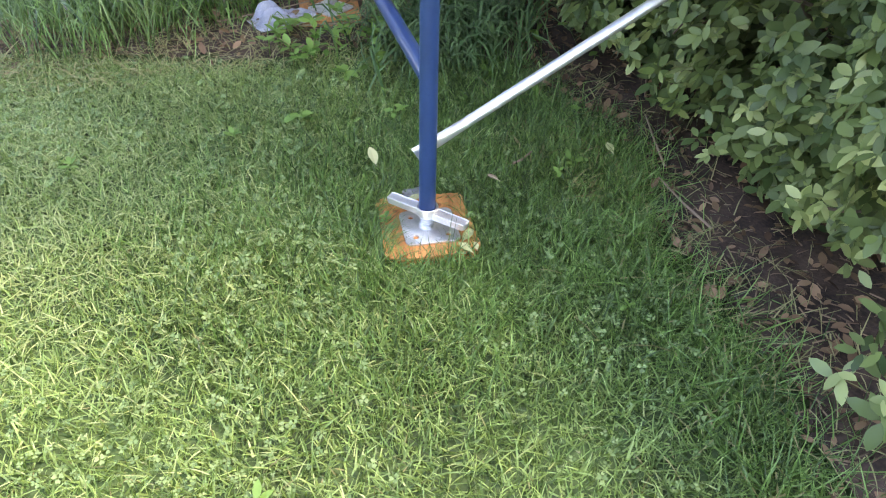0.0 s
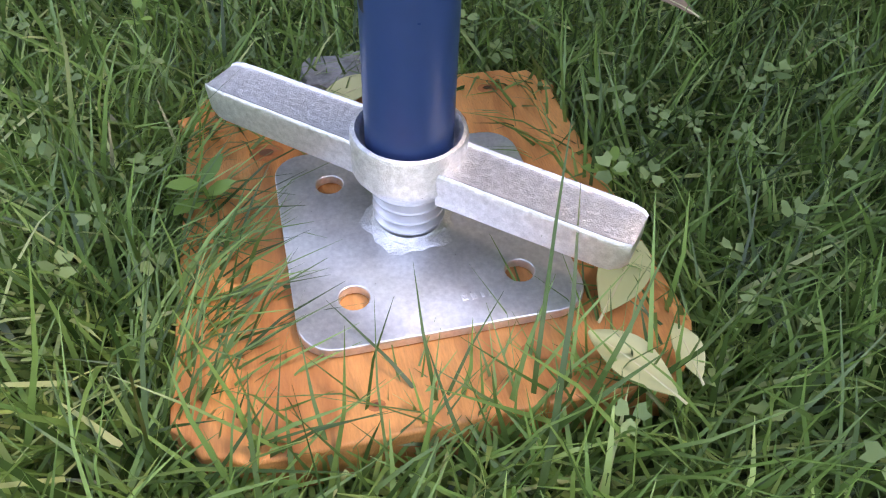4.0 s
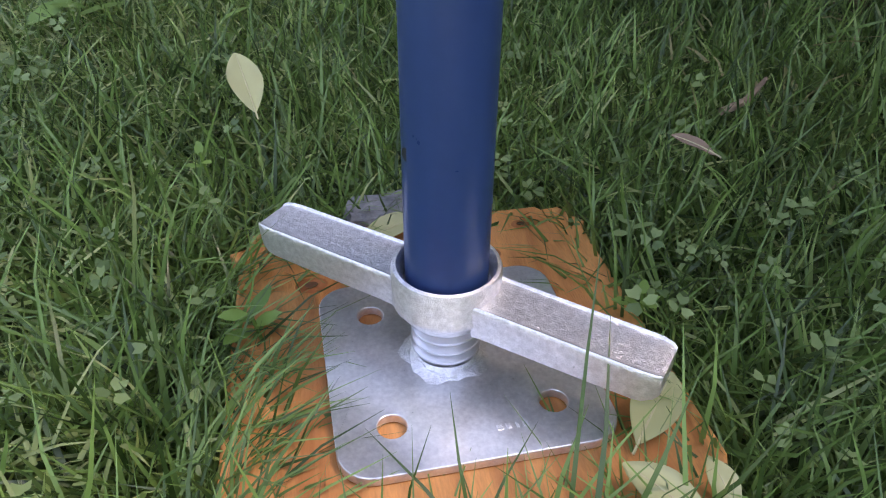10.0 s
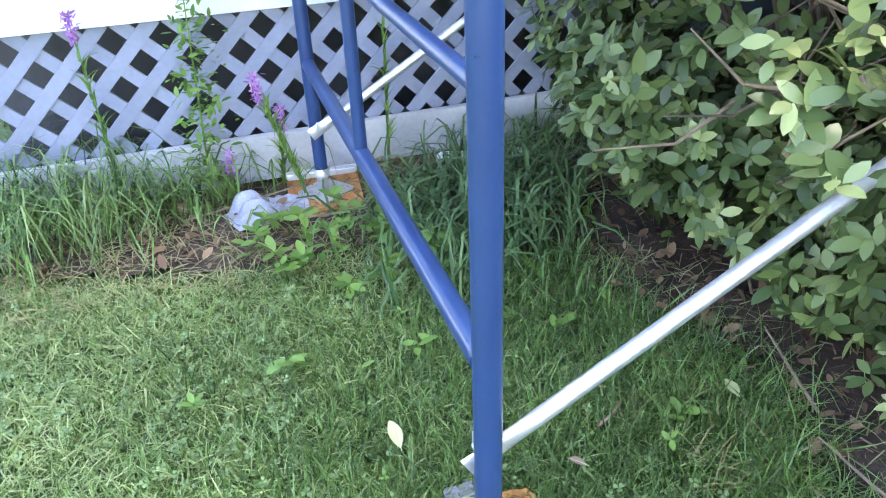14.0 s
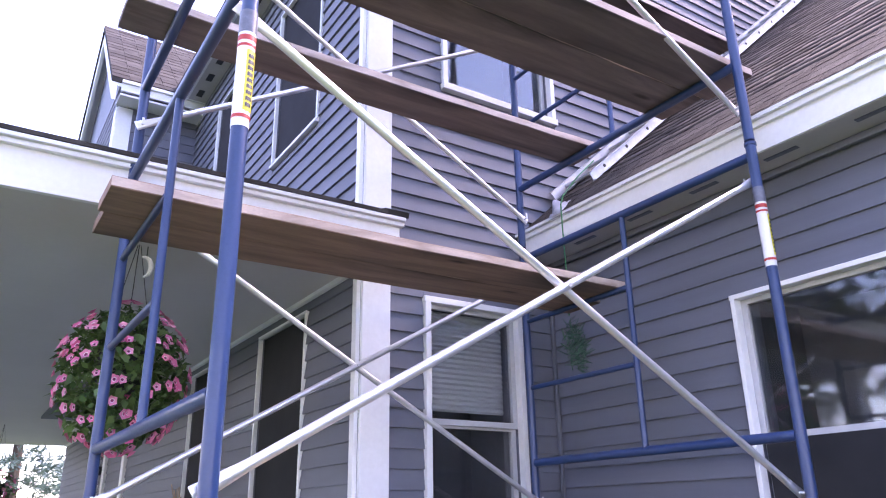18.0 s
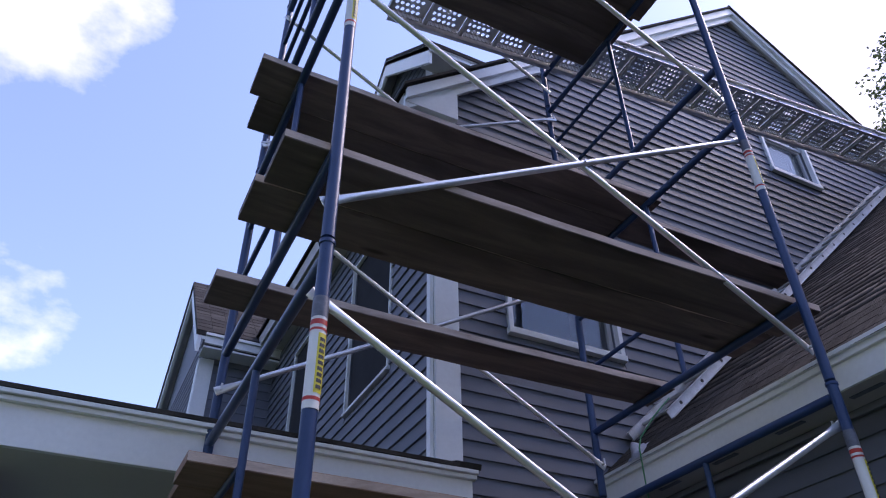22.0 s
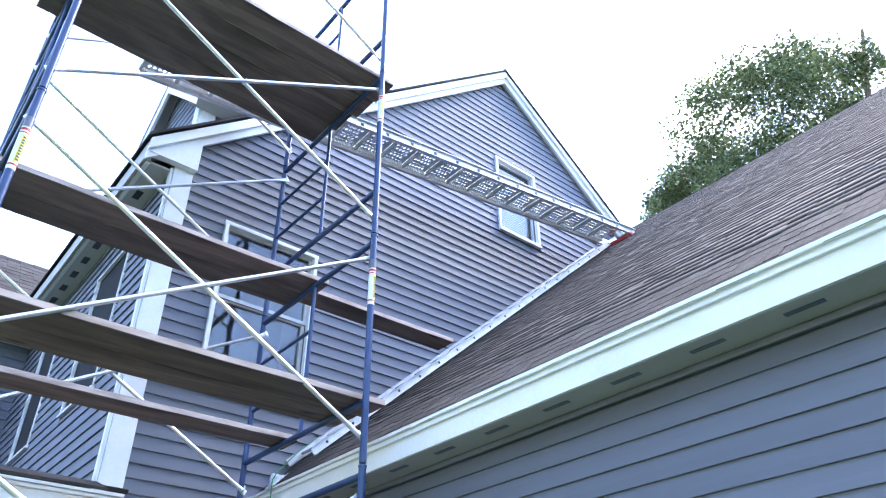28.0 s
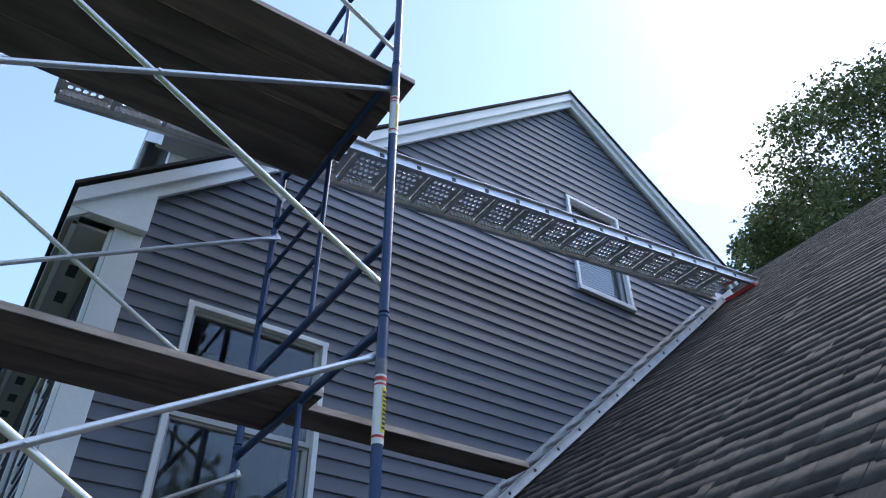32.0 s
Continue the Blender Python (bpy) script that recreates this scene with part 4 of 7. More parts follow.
FIRST = scaffold_section((DEEP,), False)
FIRST.matrix_basis = Matrix.Translation((0, 0, PIN_Z))
LADDER = scaffold_section((DEEP,))
BACKWARD = Matrix.Translation((0, DEEP, 0)) @ Matrix.Rotation(math.pi, 4, "Z")     # ladder on the house side
LADDER.matrix_basis = Matrix.Translation((SPAN, 0, PIN_Z)) @ BACKWARD
for lift in range(1, 5):
    for x in (0, SPAN):
        copy_thing(LADDER, Matrix.Translation((x, 0, PIN_Z + lift * LIFT)) @ BACKWARD)


def cross_brace():
    """Two galvanised tubes with flattened ends, pinned in the middle; along x, origin at the left lower pin."""
    t = thing("cross_brace", "galvanised steel tube cross brace pinned in an X", "cross brace", "scaffold cross braces")
    for i, (a, b) in enumerate((((0, 0), (SPAN, PIN_UP)), ((0, PIN_UP), (SPAN, 0)))):
        off = -0.009 + 0.018 * i
        pa, pb = Vector((a[0], off, a[1])), Vector((b[0], off, b[1]))
        d = (pb - pa).normalized()
        bm = B()
        tube(bm, pa + d * 0.10, pb - d * 0.10, 0.0135, seg=14)
        for p, s in ((pa, 1), (pb, -1)):
            ring = []
            ang = math.atan2(d.z, d.x)
            for k in range(7):
                f = k / 6
                w, h = 0.0135 + (0.008 * (1 - f) ** 1.0), 0.0135 * f + 0.0032 * (1 - f)
                c = p + d * s * (-0.028 + f * 0.135)
                ring.append([bm.verts.new(c + Vector((-math.sin(ang), 0, math.cos(ang))) * w * math.cos(6.28319 * q / 12) + Vector((0, 1, 0)) * h * math.sin(6.28319 * q / 12)) for q in range(12)])
            for lo, hi in zip(ring, ring[1:]):
                for q in range(12):
                    bm.faces.new((lo[q], lo[(q + 1) % 12], hi[(q + 1) % 12], hi[q]))
            bm.faces.new(ring[0][::-1])
        bmesh.ops.recalc_face_normals(bm, faces=bm.faces)
        part("brace_tube", bm, GALV, t, smooth=True)
    bm = B()
    tube(bm, (SPAN / 2, -0.028, PIN_UP / 2), (SPAN / 2, 0.028, PIN_UP / 2), 0.007, seg=10)
    part("pivot_bolt", bm, GALV, t, smooth=True)
    return t


BRACE = cross_brace()
BRACE.matrix_basis = Matrix.Translation((0, 0.035, PIN_Z))
for lift in range(5):
    for y in (0.035, DEEP - 0.035):
        if lift or y > 1:
            copy_thing(BRACE, Matrix.Translation((0, y, PIN_Z + lift * LIFT)))


# screw jacks ------------------------------------------------------------------
def outline_mesh(name, rings, thick, mat, bevel=0.0):
    """A flat plate from closed outlines (the first outer, the rest holes)."""
    cu = bpy.data.curves.new(name, "CURVE")
    cu.dimensions, cu.fill_mode, cu.extrude, cu.bevel_depth, cu.bevel_resolution = "2D", "BOTH", thick / 2 - bevel, bevel, 2
    for ring in rings:
        sp = cu.splines.new("POLY")
        sp.points.add(len(ring) - 1)
        for p, (x, y) in zip(sp.points, ring):
            p.co = (x, y, 0, 1)
        sp.use_cyclic_u = True
    tmp = bpy.data.objects.new(name, cu)
    scene.collection.objects.link(tmp)
    me = bpy.data.meshes.new_from_object(tmp.evaluated_get(bpy.context.evaluated_depsgraph_get()))
    bpy.data.objects.remove(tmp)
    bpy.data.curves.remove(cu)
    bm = B()
    bm.from_mesh(me)
    bmesh.ops.remove_doubles(bm, verts=bm.verts, dist=0.00005)
    bm.to_mesh(me)
    bm.free()
    me.materials.clear()
    me.materials.append(mat)
    return me


def rounded(s, t, r, n=6):
    pts = []
    for cx, cy, a0 in ((s - r, t - r, 0), (-s + r, t - r, 90), (-s + r, -t + r, 180), (s - r, -t + r, 270)):
        pts += [(cx + r * math.cos(radians(a0 + 90 * i / n)), cy + r * math.sin(radians(a0 + 90 * i / n))) for i in range(n + 1)]
    return pts


def circle(cx, cy, r, n=20):
    return [(cx + r * math.cos(6.28319 * i / n), cy + r * math.sin(6.28319 * i / n)) for i in range(n)]


def screw_jack(rise):
    """A screw jack: square plate with four bolt holes, threaded stem and wing nut rise above the plate."""
    t = thing("screw_jack", "galvanised screw jack with drilled base plate and wing nut", "screw jack", "scaffold screw jacks")
    me = outline_mesh("base_plate", [rounded(0.070, 0.070, 0.017)] + [circle(sx * 0.0418, sy * 0.0418, 0.0082) for sx in (-1, 1) for sy in (-1, 1)], 0.006, PLATE, 0.0007)
    pl = new("base_plate", me)
    pl.parent = t
    pl.matrix_basis = Matrix.Translation((0.0045, -0.0047, -0.003)) @ Matrix.Rotation(radians(-4.5), 4, "Z")
    bm = B()
    seg, pitch, top = 28, 0.0068, rise + 0.06
    prof = []
    z = 0.006
    while z < rise + 0.004:
        prof += [(0.0148, z), (0.0188, z + pitch * 0.3), (0.0188, z + pitch * 0.5), (0.0148, z + pitch * 0.8)]
        z += pitch
    lathe(bm, [(0.0158, 0)] + prof, seg)
    part("threaded_stem", bm, GALV, t, "galvanised threaded stem", True)
    bm = B()
    ring = []
    for k in range(6):
        f = k / 5
        ring.append([bm.verts.new(((0.0242 - 0.0070 * f ** 0.5 + (0.0021 * math.sin(5 * a + 2 * k) + 0.0012 * math.sin(11 * a + k)) * (1 - f)) * math.cos(a), (0.0242 - 0.0070 * f ** 0.5 + (0.0021 * math.sin(5 * a + 2 * k) + 0.0012 * math.sin(11 * a + k)) * (1 - f)) * math.sin(a), 0.0002 + 0.0042 * f)) for a in (6.28319 * i / 28 for i in range(28))])
    for lo, hi in zip(ring, ring[1:]):
        for i in range(28):
            bm.faces.new((lo[i], lo[(i + 1) % 28], hi[(i + 1) % 28], hi[i]))
    part("weld", bm, CAST, t, "bright weld bead", True)
    bm = B()
    lathe(bm, [(0.0165, rise + 0.001), (0.0212, rise + 0.001), (0.0230, rise + 0.004), (0.0268, rise + 0.009), (0.0282, rise + 0.011), (0.0284, rise + 0.013), (0.0280, rise + 0.0142), (0.0284, rise + 0.030),
               (0.0276, rise + 0.0325), (0.0258, rise + 0.033), (0.0240, rise + 0.031), (0.0234, rise + 0.02), (0.017, rise + 0.018)], 36)
    nut = part("wing_nut", bm, CAST, t, "zinc-plated cast wing nut", True)
    for s in (1, -1):
        bm = B()
        # trough section: two lips and a sunken floor
        half = [(-0.0120, 0.0), (-0.0138, 0.0015), (-0.0150, 0.0160), (-0.0150, 0.0190), (-0.0148, 0.0205), (-0.0141, 0.0212), (-0.0132, 0.0208), (-0.0127, 0.0200), (-0.0120, 0.0198), (-0.0108, 0.0198)]
        sec = half + [(-y, z) for y, z in reversed(half)]
        stations = ((0.0225, 1.04, 0.0, 1.0), (0.030, 1.0, 0.0, 1.0), (0.066, 0.98, 0.0, 0.99), (0.105, 0.96, 0.0004, 0.97), (0.1095, 0.94, 0.0012, 0.93), (0.1140, 0.86, 0.0040, 0.78), (0.1160, 0.76, 0.0060, 0.64))
        rings = [[bm.verts.new((s * d, y * k * s, rise + 0.003 + z * zk + lift_)) for y, z in sec] for d, k, lift_, zk in stations]
        n = len(sec)
        for lo, hi in zip(rings, rings[1:]):
            for i in range(n):
                bm.faces.new((lo[i], lo[(i + 1) % n], hi[(i + 1) % n], hi[i]))
        bm.faces.new(rings[-1])
        bm.faces.new(rings[0][::-1])
        bmesh.ops.recalc_face_normals(bm, faces=bm.faces)
        arm = part("handle", bm, CAST, nut, "", True)
        arm.matrix_basis = Matrix.Rotation(radians(-47), 4, "Z")
    return t


JACK1 = screw_jack(0.029)
for i, w in enumerate((0.0032, 0.0026, 0.0014, 0.0028)):
    bm = B()
    box(bm, (0.0105 + i * 0.0044, -0.0585 - i * 0.0004, 0.0002), (w, 0.0034, 0.0007), None, 0.0002)
    part("stamped_mark", bm, CAST, JACK1)
JACK1.matrix_basis = Matrix.Translation((0, 0, 0.0475))
JACK2 = screw_jack(0.050)
JACK2.matrix_basis = Matrix.Translation((0, DEEP, 0.0345)) @ Matrix.Rotation(radians(42), 4, "Z")
copy_thing(JACK1, Matrix.Translation((SPAN, 0, 0.047)))
copy_thing(JACK1, Matrix.Translation((SPAN, DEEP, 0.047)))


def sole_board(at, z, seed):
    """A sawn plywood pad with uneven edges."""
    rng = random.Random(seed)
    t = thing("sole_board", "square orange plywood pad under a screw jack", "sole board", "plywood pads", at)
    pts = rounded(0.118, 0.128, 0.03, 5)
    me = outline_mesh("pad", [[(x + rng.uniform(-0.004, 0.004), y + rng.uniform(-0.004, 0.004)) for x, y in pts]], 0.03, PLY, 0.002)
    ob = new("pad", me)
    ob.parent = t
    ob.matrix_basis = Matrix.Translation((0.002, 0.012, z)) @ Matrix.Rotation(radians(-6), 4, "Z")
    for x, y, r in ((0.052, 0.085, 0.0085), (-0.062, 0.085, 0.0075), (0.030, -0.092, 0.0028), (0.088, 0.112, 0.005), (-0.045, -0.10, 0.003), (-0.09, -0.02, 0.006)):
        bm = B()
        lathe(bm, [(0.0, 0.0), (r * 0.45, 0.0), (r * 0.5, 0.0003), (r, 0.0)], 16, Matrix.Translation((x, y, z + 0.0153)) @ Matrix.Diagonal((1.35, 1, 1, 1)))
        kn = part("knot", bm, KNOT_RING, t, "", True)
        bm = B()
        bmesh.ops.create_circle(bm, cap_ends=True, segments=12, radius=r * 0.42, matrix=Matrix.Translation((x, y, z + 0.0158)) @ Matrix.Diagonal((1.35, 1, 1, 1)))
        part("knot_heart", bm, KNOT, kn)
    return t


sole_board((0, 0, 0), 0.026, 1)
sole_board((0, DEEP, 0), 0.013, 2)
sole_board((SPAN, 0, 0), 0.026, 3)
sole_board((SPAN, DEEP, 0), 0.026, 4)


# planks -------------------------------------------------------------------------
def plank(x0, x1, y0, y1, z, label, mat=PLANK, tilt=0.0, seed=0, group="scaffold planks"):
    """A sawn plank with its underside at z, its ends a little rough and the board slightly bowed."""
    rng = random.Random(seed)
    L, w, th = x1 - x0, y1 - y0, 0.039
    bm = B()
    n = 14
    rows = []
    for i in range(n + 1):
        f = i / n
        bow = -0.010 * math.sin(math.pi * f) + rng.uniform(-0.0012, 0.0012)
        e = rng.uniform(-0.0025, 0.0025)
        c = 0.0035
        rows.append([bm.verts.new((f * L, a + e, b + bow)) for a, b in ((0, c), (c, 0), (w - c, 0), (w, c), (w, th - c), (w - c, th), (c, th), (0, th - c))])
    for lo, hi in zip(rows, rows[1:]):
        for i in range(8):
            bm.faces.new((lo[i], hi[i], hi[(i + 1) % 8], lo[(i + 1) % 8]))
    bm.faces.new(rows[0])
    bm.faces.new(rows[-1][::-1])
    bmesh.ops.recalc_face_normals(bm, faces=bm.faces)
    bm.normal_update()
    # Long edges get paler wood: bleaching plus the light they catch.
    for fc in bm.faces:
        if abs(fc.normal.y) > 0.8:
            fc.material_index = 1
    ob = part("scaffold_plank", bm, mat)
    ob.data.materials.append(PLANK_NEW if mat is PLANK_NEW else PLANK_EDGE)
    ob.matrix_basis = Matrix.Translation((x0, y0, z)) @ Matrix.Rotation(-tilt, 4, "Y")
    return tagged(ob, label, "plank", group)


WEATHERED = "weathered brown scaffold plank resting on the frame bars"
top1 = PIN_Z + BAR_HI + 0.0215
plank(-0.10, 2.35, 0.035, 0.275, top1, "fresh pale scaffold plank on the lowest lift", PLANK_NEW, 0, 1)
plank(-0.14, 2.31, 0.30, 0.54, top1, "fresh pale scaffold plank on the lowest lift", PLANK_NEW, 0, 2)
plank(-0.13, 2.33, 1.10, 1.34, top1, "fresh pale scaffold plank on the lowest lift", PLANK_NEW, 0, 3)
rung2 = PIN_Z + LIFT + RUNGS[1] + 0.0135
plank(-0.17, 2.20, 0.81, 1.058, rung2, "reddish brown scaffold plank resting on the frame rungs", PLANK_BROWN, 0, 4)
plank(-0.15, 2.25, 1.06, 1.30, rung2, "reddish brown scaffold plank resting on the frame rungs", PLANK_BROWN, 0, 5)
low3 = PIN_Z + 2 * LIFT + BAR_LO + 0.021
plank(-0.19, 2.22, 0.92, 1.15, low3, WEATHERED, PLANK, 0, 6)
plank(-0.17, 2.30, 0.035, 0.283, low3, WEATHERED, PLANK, 0, 7)
plank(-0.20, 2.26, 0.285, 0.525, low3, WEATHERED, PLANK, 0, 8)
top3 = PIN_Z + 2 * LIFT + BAR_HI + 0.021
plank(-0.21, 2.22, 0.70, 0.948, top3, WEATHERED, PLANK, 0, 9)
plank(-0.16, 2.18, 0.95, 1.19, top3, WEATHERED, PLANK, 0, 10)
top4 = PIN_Z + 3 * LIFT + BAR_HI + 0.021
for i in range(4):
    plank(-0.22 + 0.05 * (i % 2), (2.27, 2.25, 2.20, 2.12)[i], 0.03 + 0.25 * i, 0.278 + 0.25 * i, top4, WEATHERED, PLANK, 0, 11 + i)
plank(1.36, 3.62, 0.91, 1.12, top3 + 0.0405, "long brown plank bridging from the scaffold to the garage roof", PLANK, 0, 20)


# aluminium walk board with punched deck ------------------------------------------
def walk_board():
    a, b = Vector((0.68, 1.05, 6.527)), Vector((6.95, 1.05, 7.42))
    L = (b - a).length
    tilt = math.atan2(b.z - a.z, b.x - a.x)
    t = thing("walk_board", "long aluminium walk board with punched deck panels", "walk board", at=Matrix.Translation(a) @ Matrix.Rotation(-tilt, 4, "Y"))
    w = 0.36
    for y in (0.0, w):
        bm = B()
        s = -1 if y == 0 else 1
        box(bm, (L / 2, y, 0.05), (L, 0.006, 0.10), None, 0.0015)
        box(bm, (L / 2, y + s * 0.012, 0.003), (L, 0.03, 0.006))
        box(bm, (L / 2, y + s * 0.012, 0.097), (L, 0.03, 0.006))
        rail = part("side_rail", bm, ALU, t, "bright aluminium side rail")
        x = 0.15
        while x < L - 0.1:
            bm = B()
            box(bm, (x, y + s * 0.004, 0.05), (0.035, 0.004, 0.035), None, 0.001)
            part("rung_socket", bm, BLACK, rail)
            x += 0.305
    mod = 0.305
    holes = [circle(0.04 + 0.042 * i + (0.021 if j % 2 else 0), 0.055 + 0.05 * j, 0.0155, 10) for i in range(5) for j in range(6)]
    panel = outline_mesh("deck_panel", [[(0.012, 0.01), (mod - 0.012, 0.01), (mod - 0.012, w - 0.01), (0.012, w - 0.01)]] + holes, 0.004, ALU)
    x = 0.0
    while x < L - mod:
        ob = new("deck_panel", panel)
        ob.parent = t
        ob.matrix_basis = Matrix.Translation((x, 0, 0.075))
        bm = B()
        box(bm, (x + mod / 2, w - 0.020, 0.050), (mod - 0.05, 0.008, 0.046), None, 0.002)
        for i in range(7):
            box(bm, (x + 0.045 + i * 0.036, w - 0.026, 0.050), (0.013, 0.008, 0.044), None, 0.002)
        part("panel_flange", bm, STICKW, t, "pale ribbed flange of the deck panel")
        bm = B()
        box(bm, (x, w / 2, 0.05), (0.026, w - 0.012, 0.035), None, 0.004)
        part("cross_rung", bm, LADDER_ALU, t)
        x += mod
    bm = B()
    box(bm, (L - 0.08, w / 2, 0.0), (0.12, w + 0.06, 0.05), None, 0.006)
    part("roof_bracket", bm, RED, t, "rusty red roof bracket")


walk_board()


# ladder lying on the garage roof along the gable wall -----------------------------
def roof_ladder():
    x0, x1 = 2.62, 7.0
    k = math.atan(ROOF_K)
    L = (x1 - x0) / math.cos(k)
    t = thing("extension_ladder", "dull aluminium ladder lying flat on the garage roof", "ladder", at=Matrix.Translation((x0, 1.38, roof_z(x0) + 0.012)) @ Matrix.Rotation(-k, 4, "Y"))
    for y in (0.0, 0.36):
        bm = B()
        box(bm, (L / 2, y, 0.034), (L, 0.006, 0.058), None, 0.001)
        s_ = 1 if y else -1
        for z in (0.006, 0.062):
            box(bm, (L / 2, y + s_ * 0.009, z), (L, 0.024, 0.005))
        rail = part("side_rail", bm, LADDER_ALU, t, "dull aluminium channel rail")
        x = 0.16
        while x < L:
            bm = B()
            tube(bm, (x, y - 0.006, 0.034), (x, y + 0.006, 0.034), 0.012, seg=10)
            part("rung_end", bm, BLACK, rail)
            x += 0.3
    x = 0.16
    while x < L:
        bm = B()
        tube(bm, (x, 0.004, 0.034), (x, 0.356, 0.034), 0.013, seg=10)
        part("rung", bm, LADDER_ALU, t, smooth=True)
        x += 0.3


roof_ladder()

# pin hole low in the front post
bm = B()
tube(bm, (-0.0200, -0.0040, 0.176), (-0.0207, -0.0042, 0.176), 0.0034, seg=14)
part("pin_hole", bm, BLACK, FIRST, "dark drilled pin hole").matrix_basis = Matrix.Translation((0, 0, -PIN_Z))

# ---------------------------------------------------------------- things on the porch
def rocking_chair(m, mat, label):
    t = thing("rocking_chair", label, "chair", "porch rocking chairs", m)
    bm = B()
    box(bm, (0, 0, 0.40), (0.52, 0.46, 0.035), Matrix.Rotation(radians(6), 3, "X"), 0.01)
    part("seat", bm, mat, t)
    for s in (-1, 1):
        bm = B()
        pts = [Vector((s * 0.21, 0.48 - 1.0 * f, 0.022 + 0.16 * (2 * f - 1) ** 2)) for f in np.linspace(0, 1, 11)]
        rings = [[bm.verts.new(p + Vector((0.013 * cx, 0, 0.018 * cz))) for cx, cz in ((-1, -0.6), (-0.6, -1), (0.6, -1), (1, -0.6), (1, 0.6), (0.6, 1), (-0.6, 1), (-1, 0.6))] for p in pts]
        for lo, hi in zip(rings, rings[1:]):
            for k in range(8):
                bm.faces.new((lo[k], lo[(k + 1) % 8], hi[(k + 1) % 8], hi[k]))
        bm.faces.new(rings[0][::-1])
        bm.faces.new(rings[-1])
        bmesh.ops.recalc_face_normals(bm, faces=bm.faces)
        part("rocker", bm, mat, t)
        for y, lean in ((-0.19, -0.02), (0.19, 0.05)):
            bm = B()
            tube(bm, (s * 0.2, y + lean, 0.04), (s * 0.2, y, 0.22), 0.017, 0.022, 10)
            tube(bm, (s * 0.2, y, 0.22), (s * 0.2, y, 0.39), 0.022, 0.015, 10)
            part("leg", bm, mat, t)
        bm = B()
        box(bm, (s * 0.255, -0.02, 0.615), (0.06, 0.46, 0.024), None, 0.008)
        part("arm", bm, mat, t)
        for y in (-0.19, 0.0, 0.12):
            bm = B()
            tube(bm, (s * 0.235, y, 0.41), (s * 0.25, y, 0.605), 0.012, seg=8)
            part("arm_spindle", bm, mat, t)
        bm = B()
        tube(bm, (s * 0.235, 0.21, 0.40), (s * 0.25, 0.43, 1.10), 0.018, 0.014, 10)
        part("back_post", bm, mat, t)
    for i in range(7):
        x = -0.18 + i * 0.06
        bm = B()
        tube(bm, (x, 0.215, 0.41), (x * 1.08, 0.42, 1.05), 0.009, seg=8)
        part("back_spindle", bm, mat, t)
    bm = B()
    box(bm, (0, 0.43, 1.08), (0.54, 0.03, 0.13), Matrix.Rotation(radians(-16), 3, "X"), 0.012)
    part("crest_rail", bm, mat, t)
    for y, z in ((-0.18, 0.2), (0.2, 0.22)):
        bm = B()
        tube(bm, (-0.2, y, z), (0.2, y, z), 0.011, seg=8)
        part("stretcher", bm, mat, t)
    return t


def on_deck(x, y, turn=0):
    return Matrix.Translation((x, y, DECK_Z + 0.002)) @ Matrix.Rotation(radians(turn), 4, "Z")


rocking_chair(on_deck(0.16, 5.0, -70), BLACK, "black-painted wooden rocking chair on the porch deck")
rocking_chair(on_deck(0.92, 4.35, -80), BLACK, "black rocking chair close to the porch wall")
rocking_chair(on_deck(-0.25, 9.0, -60), WHITEP, "white slatted rocking chair far down the porch")


def lawn_chair():
    t = thing("folding_chair", "folded chair with white bent-tube frame", "chair", at=on_deck(0.72, 3.2, 8))
    bm = B()
    pts = [Vector(p) for p in ((0, 0, 0.012), (-0.03, 0, 0.05), (-0.05, 0.02, 0.40), (0.0, 0.03, 0.46), (0.42, 0.06, 0.50))]
    for a, b in zip(pts, pts[1:]):
        tube(bm, a, b, 0.013, seg=10)
    part("front_tube", bm, WHITEP, t, smooth=True)
    bm = B()
    tube(bm, (0, 0, 0.014), (0.16, -0.1, 0.014), 0.013, seg=10)
    part("foot_tube", bm, WHITEP, t, smooth=True)
    bm = B()
    tube(bm, (0.40, 0.05, 0.02), (0.42, 0.06, 0.50), 0.013, seg=10)
    part("rear_tube", bm, WHITEP, t, smooth=True)


lawn_chair()


def ribbed_crate():
    t = thing("plastic_crate", "upright black ribbed plastic crate on the deck", "crate", at=on_deck(0.82, 3.04, 10))
    bm = B()
    box(bm, (0, 0, 0.24), (0.22, 0.13, 0.47), None, 0.01)
    part("body", bm, RUBBER, t)
    for i in range(7):
        bm = B()
        box(bm, (-0.095 + i * 0.032, -0.068, 0.24), (0.010, 0.012, 0.45), None, 0.002)
        part("rib", bm, RUBBER, t)


ribbed_crate()


def boot_tray():
    t = thing("boot_tray", "long shallow black rubber tray on the deck edge", "tray", at=on_deck(0.10, 1.93, 3))
    me = outline_mesh("floor", [rounded(0.36, 0.085, 0.08, 8)], 0.008, RUBBER)
    ob = new("floor", me)
    ob.parent = t
    ob.location = (0, 0, 0.006)
    me = outline_mesh("rim", [rounded(0.37, 0.095, 0.09, 8), rounded(0.355, 0.08, 0.076, 8)[::-1]], 0.03, RUBBER, 0.003)
    ob = new("rim", me)
    ob.parent = t
    ob.location = (0, 0, 0.017)
    for i in range(5):
        bm = B()
        box(bm, (-0.2 + i * 0.045, -0.02, 0.012), (0.022, 0.05, 0.004))
        part("pale_mark", bm, STICKG, t)


boot_tray()

